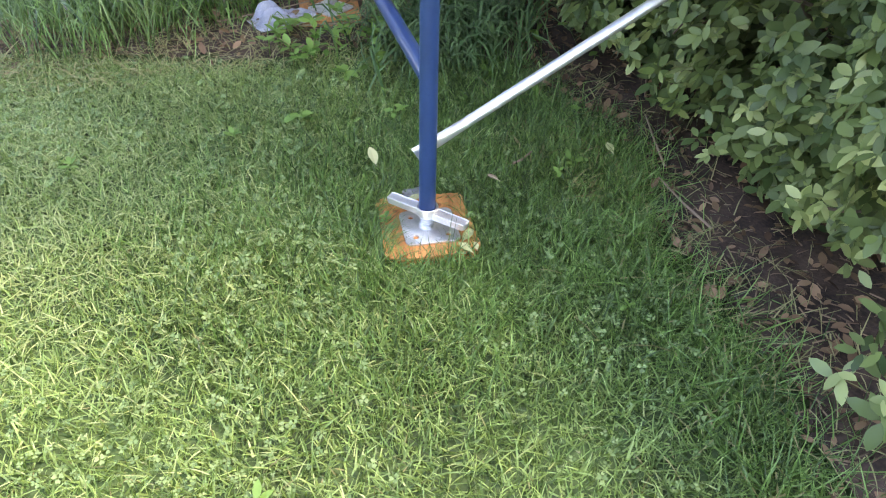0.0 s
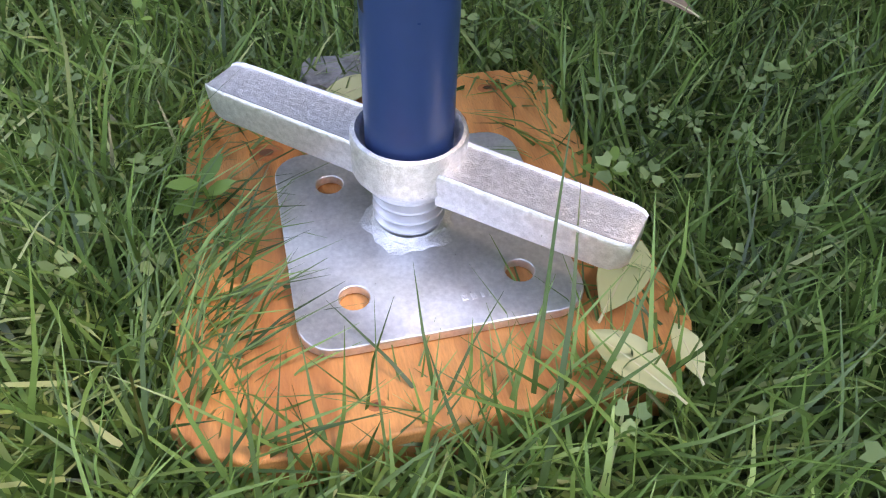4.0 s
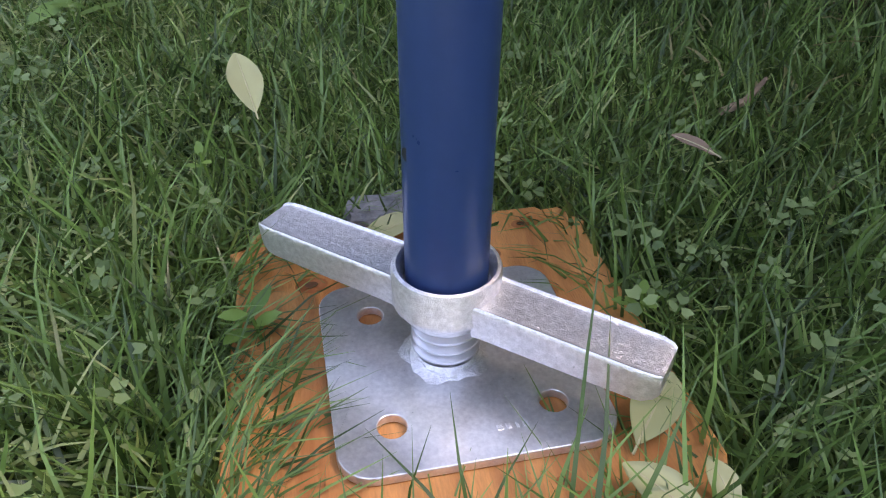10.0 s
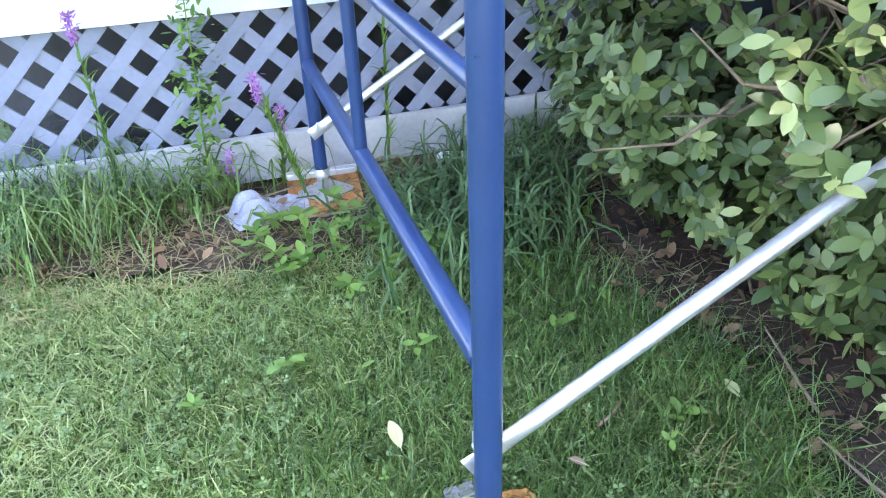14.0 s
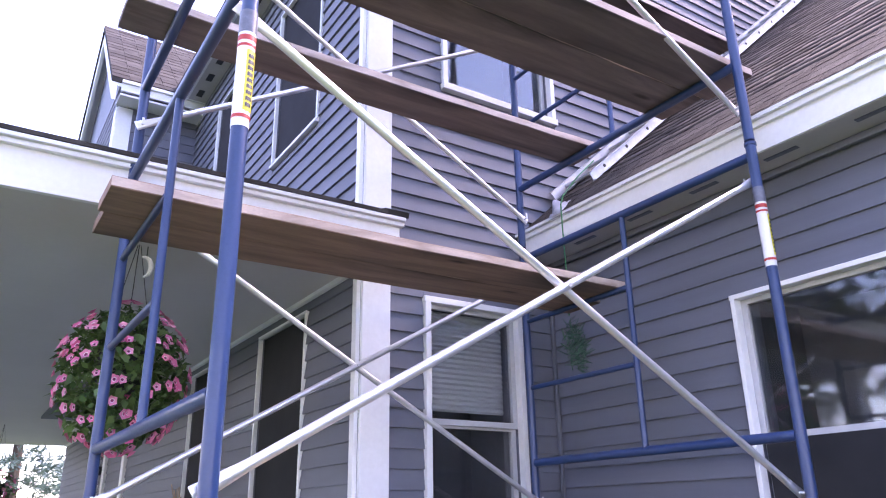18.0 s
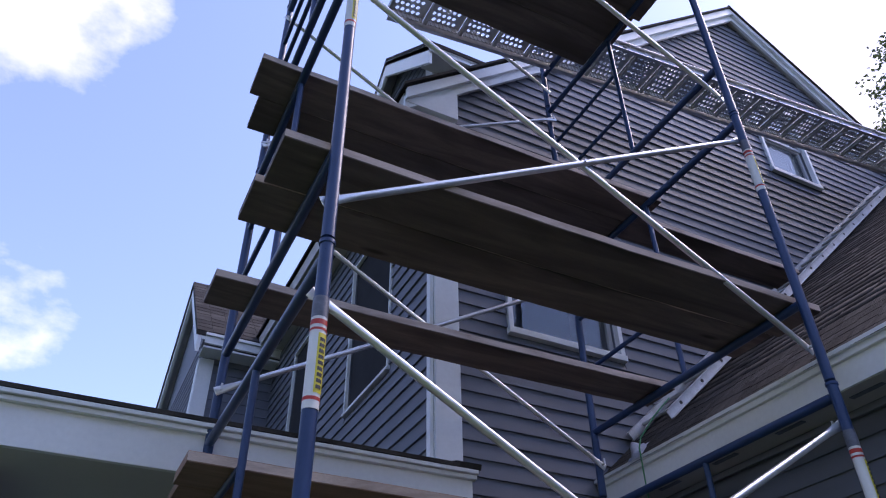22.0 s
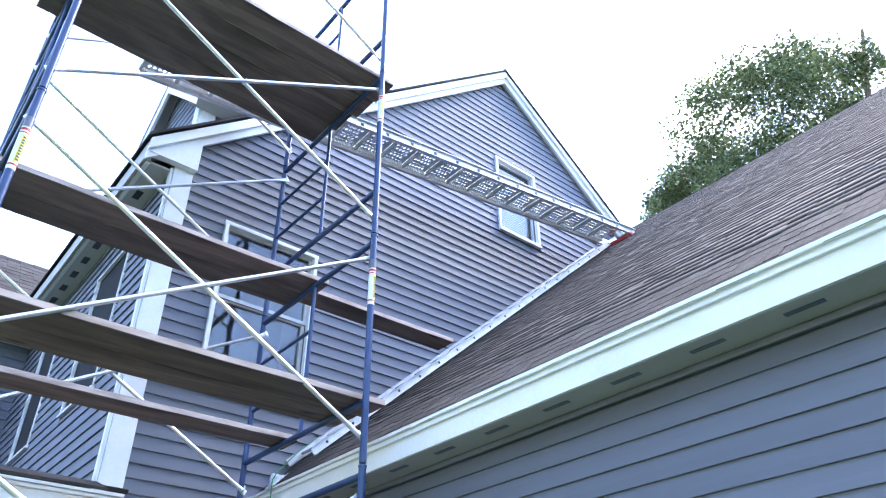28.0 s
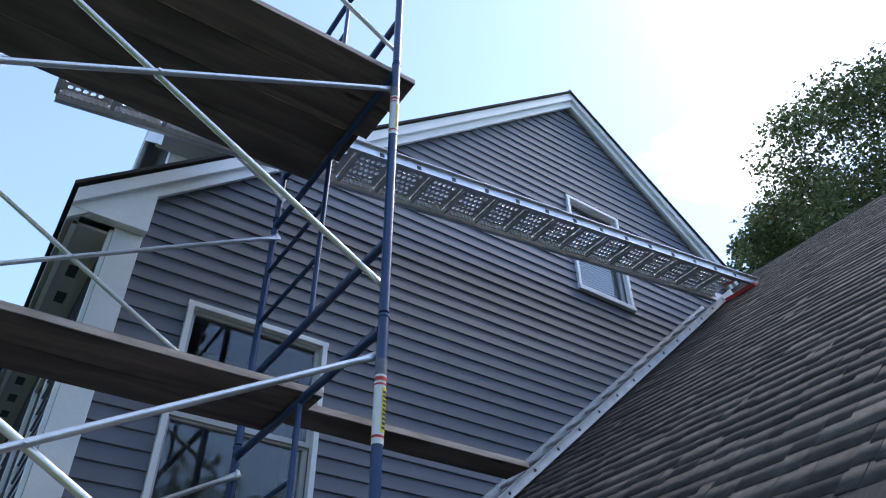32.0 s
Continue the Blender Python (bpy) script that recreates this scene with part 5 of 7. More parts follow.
bm = B()
lathe(bm, [(0.0, 0), (0.031, 0.001), (0.033, 0.006), (0.033, 0.10), (0.028, 0.112), (0.016, 0.116), (0.015, 0.135), (0.0, 0.137)], 20)
CAN = thing("spray_can", "small blue and yellow spray can on the deck", "can", at=on_deck(-0.62, 1.93))
part("can_body", bm, BLUEP, CAN, smooth=True)
bm = B()
lathe(bm, [(0.0335, 0.04), (0.0335, 0.075)], 20)
part("yellow_label", bm, YELLOW, CAN, "yellow label band", True)
bm = B()
lathe(bm, [(0.017, 0.112), (0.017, 0.142), (0.0, 0.143)], 14)
part("cap", bm, STICKW, CAN, "white cap", True)


def crumpled(name, at, size, mat, label, category, seed, high=0.04):
    """A rag or glove dropped in folds."""
    bm = B()
    n = 26
    rng = Vector((seed * 3.1, seed * 1.7, 0))
    rows = []
    for i in range(n):
        row = []
        for j in range(n):
            u, v = i / (n - 1) * 2 - 1, j / (n - 1) * 2 - 1
            p = Vector((u * size[0], v * size[1], 0))
            wob = noise.noise(p * 9 + rng)
            edge = 1 - max(abs(u), abs(v)) ** 4
            z = high * (0.35 + 0.65 * abs(noise.noise(p * 16 + rng * 2)) * 2 + 0.5 * wob) * max(0.12, edge)
            row.append(bm.verts.new(p * (1 + 0.25 * wob) + Vector((0.02 * wob, 0.02 * noise.noise(p * 7 - rng), max(0.003, z)))))
        rows.append(row)
    for a, b in zip(rows, rows[1:]):
        for j in range(n - 1):
            bm.faces.new((a[j], a[j + 1], b[j + 1], b[j]))
    bmesh.ops.solidify(bm, geom=bm.faces[:], thickness=-0.002)
    ob = part(name, bm, mat, smooth=True)
    ob.matrix_basis = at
    return tagged(ob, label, category)


crumpled("rag", on_deck(-0.46, 2.16, 20), (0.13, 0.10), CLOTH, "crumpled white rag on the porch deck", "rag", 1, 0.05)
crumpled("work_glove", on_deck(-0.42, 1.98, 35), (0.11, 0.05), TAN, "brown leather work glove on the deck", "glove", 2, 0.04)
bm = B()
box(bm, (0, 0, 0.02), (0.16, 0.06, 0.035), None, 0.004)
ob = tagged(part("wood_offcut", bm, PLY), "orange wood offcut beside the glove", "wood block")
ob.matrix_basis = on_deck(-0.31, 1.93, 28)
bm = B()
box(bm, (0, 0, 0.015), (0.12, 0.035, 0.03), None, 0.004)
ob = tagged(part("trim_offcut", bm, TRIM), "short white trim offcut on the deck", "trim offcut")
ob.matrix_basis = on_deck(-0.17, 2.05, 5)
for i, (xa, ya, xb, yb) in enumerate(((-0.93, 1.86, -0.48, 5.35), (-0.86, 1.80, -0.50, 5.0), (-0.74, 1.80, -0.44, 4.6))):
    a, b = Vector((xa, ya, DECK_Z + 0.012 + 0.001 * i)), Vector((xb, yb, DECK_Z + 0.012 + 0.001 * i))
    bm = B()
    box(bm, (0, 0, 0), (0.065, (b - a).length, 0.02), None, 0.003)
    ob = tagged(part("trim_strip", bm, TRIM), "long white trim board lying on the deck", "trim board", "loose trim boards")
    ob.matrix_basis = Matrix.Translation((a + b) / 2) @ Matrix.Rotation(-math.atan2(b.x - a.x, b.y - a.y), 4, "Z")


def coil():
    bm = B()
    for k in range(3):
        pts = [Vector(((0.17 - 0.012 * k) * math.cos(a), (0.12 - 0.01 * k) * math.sin(a), 0.012 + 0.016 * k)) for a in np.linspace(0, 6.28319, 25)]
        for a, b in zip(pts, pts[1:]):
            tube(bm, a, b, 0.009, seg=6)
    ob = tagged(part("hose_coil", bm, RUBBER, smooth=True), "black hose coiled beside a porch column", "hose")
    ob.matrix_basis = on_deck(-0.80, 5.1)


coil()


def garland(at, size, label, seed, count=1500):
    rng = np.random.default_rng(seed)
    a, r = rng.uniform(0, 6.283, count), np.sqrt(rng.uniform(0, 1, count))
    p = np.stack([r * np.cos(a) * size[0], r * np.sin(a) * size[1], rng.uniform(0.0, 1, count) ** 1.6 * size[2] * (1 - 0.7 * r)], 1)
    m = turns(rng.uniform(0, 6.283, count), rng.uniform(-0.4, 1.3, count), rng.uniform(-1, 1, count), rng.uniform(0.7, 1.4, count), p)
    v, f = fan_out([(-0.003, 0, 0), (0.003, 0, 0), (0.0015, 0.05, 0.006), (-0.0015, 0.05, 0.006)], [(0, 1, 2, 3)], m)
    ob = stuff_mesh("garland", v, f, GARLAND, None, label, "garland")
    ob.matrix_basis = at


garland(on_deck(-0.02, 3.5), (0.30, 0.2, 0.12), "heap of dark green artificial garland on the deck", 3, 2200)


# hanging baskets ------------------------------------------------------------------
def basket(place, r, petals, n_leaf, n_flower, seed, label, top, trail=1.0):
    t = thing("hanging_basket", label, "hanging basket", "porch hanging baskets", place)
    rng = np.random.default_rng(seed)
    bm = B()
    lathe(bm, [(0.0, -0.14), (0.09, -0.14), (0.135, 0.02), (0.14, 0.03), (0.13, 0.03), (0.0, 0.0)], 20)
    part("pot", bm, RUBBER, t, "dark plastic pot", True)
    for a in (0.3, 2.4, 4.5):
        bm = B()
        tube(bm, (0.13 * math.cos(a), 0.13 * math.sin(a), 0.03), (0, 0, top), 0.002, seg=5)
        part("hanger_wire", bm, BLACK, t)
    d = rng.normal(size=(n_leaf, 3))
    d /= np.linalg.norm(d, axis=1)[:, None]
    rad = r * (0.45 + 0.55 * rng.uniform(0, 1, n_leaf) ** 0.5)[:, None]
    p = d * rad * [1, 1, 0.95 * trail]
    p[:, 2] -= 0.06 * trail
    m = turns(rng.uniform(0, 6.283, n_leaf), rng.uniform(-1.2, 0.8, n_leaf), rng.uniform(-0.8, 0.8, n_leaf), rng.uniform(0.7, 1.4, n_leaf), p)
    v, f = fan_out([(0, 0, 0), (0.014, 0.018, 0.003), (0, 0.045, -0.004), (-0.014, 0.018, 0.003)], [(0, 1, 2, 3)], m)
    stuff_mesh("foliage", v, f, BASKET_LEAF, t, "trailing green foliage")
    d = rng.normal(size=(n_flower, 3))
    d /= np.linalg.norm(d, axis=1)[:, None]
    d[:, 1] = np.where(rng.uniform(size=n_flower) < 0.7, -abs(d[:, 1]), d[:, 1])
    p = d * r * [1.02, 1.02, 0.98 * trail]
    p[:, 2] -= 0.06 * trail
    trumpet_v = [(0, 0, 0)] + [((0.026 if i % 2 == 0 else 0.020) * math.cos(i * 0.6283), (0.026 if i % 2 == 0 else 0.020) * math.sin(i * 0.6283), 0.016) for i in range(10)]
    trumpet_f = [(0, 1 + i, 1 + (i + 1) % 10) for i in range(10)]
    yaw = np.arctan2(d[:, 1], d[:, 0]) - math.pi / 2
    pitch = -np.arccos(np.clip(d[:, 2], -1, 1)) * 0.85
    m = turns(yaw, pitch, rng.uniform(-0.3, 0.3, n_flower), rng.uniform(0.7, 1.05, n_flower), p)
    tri = np.array(trumpet_f)
    v, f = fan_out(trumpet_v, tri, m)
    stuff_mesh("blossoms", v, f, petals, t, "open trumpet blossoms")
    cup_v = [(0, 0, 0.0035)] + [(0.0080 * math.cos(i * 1.0472), 0.0080 * math.sin(i * 1.0472), 0.0084) for i in range(6)]
    v, f = fan_out(cup_v, np.array([(0, 1 + i, 1 + (i + 1) % 6) for i in range(6)]), m)
    ring_v = [(0, 0, 0.0015)] + [(0.0112 * math.cos(i * 0.7854), 0.0112 * math.sin(i * 0.7854), 0.0090) for i in range(8)]
    rv, rf = fan_out(ring_v, np.array([(0, 1 + i, 1 + (i + 1) % 8) for i in range(8)]), m)
    stuff_mesh("petal_rings", rv, rf, PALE_RING, t, "pale rings round the throats")
    stuff_mesh("throats", v, f, THROAT, t, "dark throats of the blossoms")
    return t


basket((0.14, 2.0, 2.47), 0.275, PINK, 2600, 165, 5, "hanging basket of bright pink petunias", 0.6, 1.25)
basket((-0.76, 3.4, 2.28), 0.24, PURPLE, 1000, 60, 6, "hanging basket of purple petunias by the columns", 0.7, 1.2)
basket((-0.66, 5.4, 2.2), 0.24, PURPLE, 900, 60, 7, "hanging basket of purple petunias farther down the porch", 0.75, 1.2)
basket((0.06, 9.2, 2.2), 0.26, PINK, 700, 110, 8, "hanging basket of pale pink flowers at the porch end", 0.75, 1.0)

bm = B()
pts = [Vector((0.035 * math.cos(a), 0, 0.05 * math.sin(a))) for a in np.linspace(-1.5, 1.9, 12)]
for i, (a, b) in enumerate(zip(pts, pts[1:])):
    tube(bm, a, b, 0.004 + 0.009 * math.sin(math.pi * (i + 0.5) / 11), seg=8)
ob = tagged(part("ceiling_hook", bm, WHITEP, smooth=True), "white curved hook hanging under the porch ceiling", "hook")
ob.matrix_basis = Matrix.Translation((0.17, 2.0, 2.93))
bm = B()
tube(bm, (0.18, 2.0, 2.97), (0.18, 2.0, 3.07), 0.003, seg=6)
tagged(part("hook_wire", bm, BLACK), "thin wire holding the porch hook", "wire")


def lantern(y):
    t = thing("wall_lantern", "small black lantern on the porch wall", "lamp", "", (CORNER_X - 0.12, y, 2.35))
    bm = B()
    box(bm, (0, 0, 0.0), (0.11, 0.11, 0.2), None, 0.01)
    part("cage", bm, BLACK, t)
    bm = B()
    lathe(bm, [(0.08, 0.10), (0.05, 0.14), (0.01, 0.19), (0, 0.2)], 12)
    part("cap", bm, BLACK, t)
    bm = B()
    box(bm, (0.075, 0, 0.05), (0.06, 0.06, 0.1), None, 0.005)
    part("bracket", bm, BLACK, t)


lantern(9.0)


def flower_pot():
    t = thing("flower_pot", "red pot of dry sticks against the porch wall", "pot", at=(0.95, 4.0, 1.62))
    bm = B()
    lathe(bm, [(0.0, 0), (0.05, 0), (0.075, 0.12), (0.082, 0.12), (0.082, 0.14), (0.07, 0.14), (0.0, 0.12)], 18)
    part("pot", bm, RED, t, "", True)
    rng = random.Random(2)
    for _ in range(7):
        bm = B()
        tube(bm, (rng.uniform(-0.03, 0.03), rng.uniform(-0.03, 0.03), 0.1), (rng.uniform(-0.09, 0.09), rng.uniform(-0.09, 0.09), rng.uniform(0.28, 0.42)), 0.004, seg=6)
        part("stick", bm, TWIG, t)
    bm = B()
    lathe(bm, [(0.0, -0.825), (0.14, -0.825), (0.13, -0.79), (0.02, -0.77), (0.02, -0.03), (0.13, -0.02), (0.13, 0.0), (0, 0.0)], 18)
    part("plant_stand", bm, BLACK, t, "slim black plant stand", True)


flower_pot()

# cloths and tools left on the lowest planks
crumpled("rag", Matrix.Translation((0.85, 0.42, top1 + 0.034)), (0.16, 0.05), CLOTH, "white rag on the lowest scaffold planks", "rag", 3, 0.03)
crumpled("rag", Matrix.Translation((1.62, 0.42, top1 + 0.034)), (0.13, 0.05), CLOTH, "white rag on the lowest scaffold planks", "rag", 4, 0.04)
crumpled("rag", Matrix.Translation((1.95, 0.42, top1 + 0.034)), (0.09, 0.05), CLOTH, "white rag at the end of the lowest planks", "rag", 5, 0.045)
for x, label in ((0.08, "yellow level lying on the lowest planks"), (0.62, "yellow tool on the lowest planks")):
    bm = B()
    box(bm, (0, 0, 0.014), (0.20 if x < 0.3 else 0.07, 0.045, 0.026), None, 0.007)
    ob = tagged(part("yellow_level", bm, YELLOW), label, "tool")
    ob.matrix_basis = Matrix.Translation((x, 0.42, top1 + 0.038)) @ Matrix.Rotation(radians(4), 4, "Z")

# cloth and green cord at the foot of the roof ladder
crumpled("rag", Matrix.Translation((2.36, 1.42, roof_z(2.36) + 0.01)) @ Matrix.Rotation(-math.atan(ROOF_K), 4, "Y") @ Matrix.Rotation(radians(20), 4, "Z"), (0.13, 0.05), CLOTH, "white rag tied at the foot of the roof ladder", "rag", 6, 0.05)
GREEN = material("green_cord", (0.02, 0.22, 0.08), 0.6, 0, 0.2, 20, 100, 0.1)
bm = B()
cord = [Vector(p) for p in ((2.62, 1.37, 3.86), (2.45, 1.35, 3.70), (2.30, 1.33, 3.53), (2.26, 1.31, 3.46), (2.26, 1.31, 3.3), (2.265, 1.31, 3.0), (2.26, 1.31, 2.80))]
for a, b in zip(cord, cord[1:]):
    tube(bm, a, b, 0.004, seg=6)
tagged(part("green_cord", bm, GREEN, smooth=True), "green cord hanging from the roof ladder", "cord")
garland(Matrix.Translation((2.28, 1.31, 2.63)) @ Matrix.Rotation(radians(85), 4, "X"), (0.07, 0.14, 0.05), "bundle of green netting hanging by the wall", 9, 260)

# ---------------------------------------------------------------- planting
RNG = np.random.default_rng(11)


def bed_edge(y):
    """The lawn's right-hand edge against the planting bed."""
    return 0.60 + 0.07 * np.sin(y * 3.1 + 0.6) + 0.05 * np.sin(y * 7.3) - 0.10 * np.clip(-y - 0.6, 0, 1)


def back_edge(x):
    """The lawn's far edge against the border below the porch."""
    return 1.12 + 0.06 * np.sin(x * 4.0) + 0.18 * np.clip(-x - 0.2, 0, 1) - 0.35 * np.clip((x - 0.05) / 0.5, 0, 1)


def mulch_bed():
    bm = B()
    xs, ys = np.arange(-1.6, 2.56, 0.06), np.arange(-3.4, 1.73, 0.06)
    grid = {}

    def vert(i, j):
        if (i, j) not in grid:
            x, y = xs[i], ys[j]
            near_pad = min(1.0, max(0.0, (math.hypot(x, y - 1.524) - 0.15) / 0.12))
            grid[i, j] = bm.verts.new((x, y, 0.004 + near_pad * (0.012 + 0.022 * noise.noise(Vector((x * 6, y * 6, 1))) + 0.01 * noise.noise(Vector((x * 19, y * 19, 2))))))
        return grid[i, j]
    for i in range(len(xs) - 1):
        for j in range(len(ys) - 1):
            x, y = xs[i], ys[j]
            if x > bed_edge(y) + 0.03 or (y > back_edge(x) + 0.04):
                bm.faces.new((vert(i, j), vert(i + 1, j), vert(i + 1, j + 1), vert(i, j + 1)))
    tagged(part("soil_bed", bm, SOIL, smooth=True), "dark mulch soil of the planting bed", "soil", kind="structure")
    n = 4200
    p = np.stack([RNG.uniform(0.5, 1.6, n), RNG.uniform(-1.6, 1.6, n), np.full(n, 0.03)], 1)
    more = np.stack([RNG.uniform(-1.3, 0.6, 900), RNG.uniform(1.2, 1.7, 900), np.full(900, 0.03)], 1)
    p = np.concatenate([p, more])
    p = p[(p[:, 0] > bed_edge(p[:, 1])) | (p[:, 1] > 1.2)]
    n = len(p)
    m = turns(RNG.uniform(0, 6.28, n), RNG.uniform(-0.25, 0.25, n), RNG.uniform(-0.4, 0.4, n), RNG.uniform(0.2, 0.9, n) ** 1.5, p)
    v, f = fan_out([(-0.0025, -0.022, 0), (0.0025, -0.022, 0), (0.002, 0.022, 0), (-0.002, 0.022, 0), (-0.0015, -0.02, 0.004), (0.0015, -0.02, 0.004), (0.0015, 0.02, 0.004), (-0.0015, 0.02, 0.004)],
                   [(0, 1, 5, 4), (1, 2, 6, 5), (2, 3, 7, 6), (3, 0, 4, 7), (4, 5, 6, 7)], m)
    stuff_mesh("mulch_chips", v, f, LITTER, None, "scattered bark chips and dry needles on the soil", "mulch")


def leaf_litter():
    """Dead leaves and straw on the bed."""
    rng = np.random.default_rng(8)
    n = 2400
    p = np.stack([rng.uniform(0.45, 2.0, n), rng.uniform(-1.9, 1.5, n), rng.uniform(0.025, 0.05, n)], 1)
    p = p[p[:, 0] > bed_edge(p[:, 1]) + 0.02]
    k = 420
    q = np.stack([rng.uniform(-1.4, 0.9, k), rng.uniform(1.15, 1.7, k), rng.uniform(0.03, 0.05, k)], 1)
    p = np.concatenate([p, q[q[:, 1] > back_edge(q[:, 0])]])
    p = p[np.hypot(p[:, 0], p[:, 1] - 1.524) > 0.16]
    m = len(p)
    v, f = fan_out(LEAF_V, LEAF_F, turns(rng.uniform(0, 6.283, m), rng.normal(0, 0.4, m), rng.normal(0, 0.5, m), rng.uniform(0.02, 0.055, m), p))
    stuff_mesh("leaf_litter", v, f, DEAD_LEAF, None, "curled brown dead leaves on the soil", "leaf litter")
    n = 2600
    p = np.stack([rng.uniform(-1.5, 0.35, n), rng.uniform(1.02, 1.70, n), rng.uniform(0.03, 0.055, n)], 1)
    p = np.concatenate([p, np.stack([rng.normal(0, 0.12, 900), rng.uniform(-1.4, 0.8, 900), np.full(900, 0.04)], 1) + np.stack([bed_edge(np.linspace(-1.4, 0.8, 900)) + 0.08, np.zeros(900), np.zeros(900)], 1)])
    p = p[np.hypot(p[:, 0], p[:, 1] - 1.524) > 0.15]
    blades("straw_litter", p, RNG.uniform(0.05, 0.11, len(p)), 0.003, GRASS_DRY, "dead straw lying on the soil", 0.4, 1.25)


LITTER = leafy("dry_litter", (0.06, 0.035, 0.022), (0.30, 0.20, 0.12), 0.85, 0.0)
DEAD_LEAF = leafy("dead_leaf", (0.085, 0.045, 0.025), (0.36, 0.22, 0.12), 0.8, 0.1)
mulch_bed()

BLADE_V = [(-0.5, 0, 0), (0.5, 0, 0), (0.42, 0.10, 0.40), (-0.42, 0.10, 0.40), (0.26, 0.30, 0.75), (-0.26, 0.30, 0.75), (0.03, 0.58, 0.98), (-0.03, 0.58, 0.98)]
BLADE_F = [(0, 1, 2, 3), (3, 2, 4, 5), (5, 4, 6, 7)]


def blades(name, p, height, width, mat, label, lean=0.35, flop=0.0):
    n = len(p)
    h = height if isinstance(height, np.ndarray) else np.full(n, height)
    m = turns(RNG.uniform(0, 6.283, n), RNG.normal(-lean * 0.3 - flop, lean, n), RNG.normal(0, lean, n), np.ones(n), p)
    sc = np.stack([width * RNG.uniform(0.7, 1.4, n), h * RNG.uniform(0.3, 1.5, n), h * RNG.uniform(0.7, 1.25, n)], 1)
    m[:, :, :3] *= sc[:, None, :]
    v, f = fan_out(BLADE_V, BLADE_F, m)
    return stuff_mesh(name, v, f, mat, None, label, "grass")


def on_pad(p):
    return (abs(p[:, 0] - 0.0) < 0.108) & (abs(p[:, 1] - 0.012) < 0.118)


def lawn():
    def field(n, x0, x1, y0, y1):
        p = np.stack([RNG.uniform(x0, x1, n), RNG.uniform(y0, y1, n), np.zeros(n)], 1)
        keep = (p[:, 0] < bed_edge(p[:, 1]) + RNG.normal(0, 0.03, n)) & (p[:, 1] < back_edge(p[:, 0]) + RNG.normal(0, 0.03, n)) & ~on_pad(p)
        return p[keep]
    near = field(52000, -1.0, 0.7, -0.75, 0.95)
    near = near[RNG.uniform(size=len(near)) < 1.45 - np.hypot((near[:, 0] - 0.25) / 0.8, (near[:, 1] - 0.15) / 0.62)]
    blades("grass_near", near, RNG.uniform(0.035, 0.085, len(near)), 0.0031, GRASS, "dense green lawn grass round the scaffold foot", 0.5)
    rim = field(1500, -0.21, 0.21, -0.21, 0.23)
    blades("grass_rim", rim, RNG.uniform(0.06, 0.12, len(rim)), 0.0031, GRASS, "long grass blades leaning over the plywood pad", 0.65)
    mid = field(135000, -2.6, 0.75, -1.7, 1.5)
    blades("grass_lawn", mid, RNG.uniform(0.03, 0.06, len(mid)), 0.0037, GRASS_LIT, "mown green lawn in front of the porch, green brightened for its light", 0.75)
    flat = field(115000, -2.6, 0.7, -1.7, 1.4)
    # Pale blades thicken towards -x and +y: brighter light put into the colour.
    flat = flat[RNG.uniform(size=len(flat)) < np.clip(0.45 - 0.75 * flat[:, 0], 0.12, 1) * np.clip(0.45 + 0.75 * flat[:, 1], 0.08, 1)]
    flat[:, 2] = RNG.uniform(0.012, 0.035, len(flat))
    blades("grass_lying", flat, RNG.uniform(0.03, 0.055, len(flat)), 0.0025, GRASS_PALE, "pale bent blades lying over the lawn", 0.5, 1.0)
    # long blades bending in over the pad from its rim
    n = 1150
    side_a = RNG.choice([0, 1, 2, 3], n, p=[0.50, 0.20, 0.16, 0.14])
    s_ = RNG.uniform(-0.13, 0.13, n)
    off = 0.122 + abs(RNG.normal(0, 0.02, n))
    px = np.where(side_a == 0, -off, np.where(side_a == 1, off, s_))
    py = 0.012 + np.where(side_a == 2, off + 0.008, np.where(side_a == 3, -off - 0.008, s_))
    p = np.stack([px, py, np.full(n, 0.005)], 1)
    ang = np.arctan2(px, -(py - 0.012)) + RNG.normal(0, 0.55, n)
    m = turns(ang, RNG.normal(-0.45, 0.25, n), RNG.normal(0, 0.3, n), np.ones(n), p)
    h = RNG.uniform(0.04, 0.085, n) * np.where(side_a == 0, 1.15, 1.0)
    m[:, :, :3] *= np.stack([np.full(n, 0.0028) * RNG.uniform(0.6, 1.3, n), h * RNG.uniform(0.6, 1.6, n), h], 1)[:, None, :]
    v, f = fan_out(BLADE_V, BLADE_F, m)
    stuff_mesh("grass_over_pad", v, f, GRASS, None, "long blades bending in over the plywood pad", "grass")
    dry = field(5200, -2.6, 0.75, -1.7, 1.5)
    blades("grass_straw", dry, RNG.uniform(0.02, 0.05, len(dry)), 0.003, GRASS_DRY, "straw-coloured dead blades in the lawn", 1.1)
    edge = np.stack([RNG.normal(0, 0.09, 5200), RNG.uniform(-1.6, 0.9, 5200), np.full(5200, 0.01)], 1)
    edge[:, 0] += bed_edge(edge[:, 1]) - 0.05
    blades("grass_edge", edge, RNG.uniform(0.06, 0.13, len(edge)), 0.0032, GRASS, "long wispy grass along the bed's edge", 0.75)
    far = np.stack([RNG.uniform(-12, 2.2, 26000), RNG.uniform(-9, 1.4, 26000), np.zeros(26000)], 1)
    far = far[(far[:, 0] < -2.5) | (far[:, 1] < -1.6)]
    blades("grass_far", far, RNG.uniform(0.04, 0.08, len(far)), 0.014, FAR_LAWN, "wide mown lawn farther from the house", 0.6)
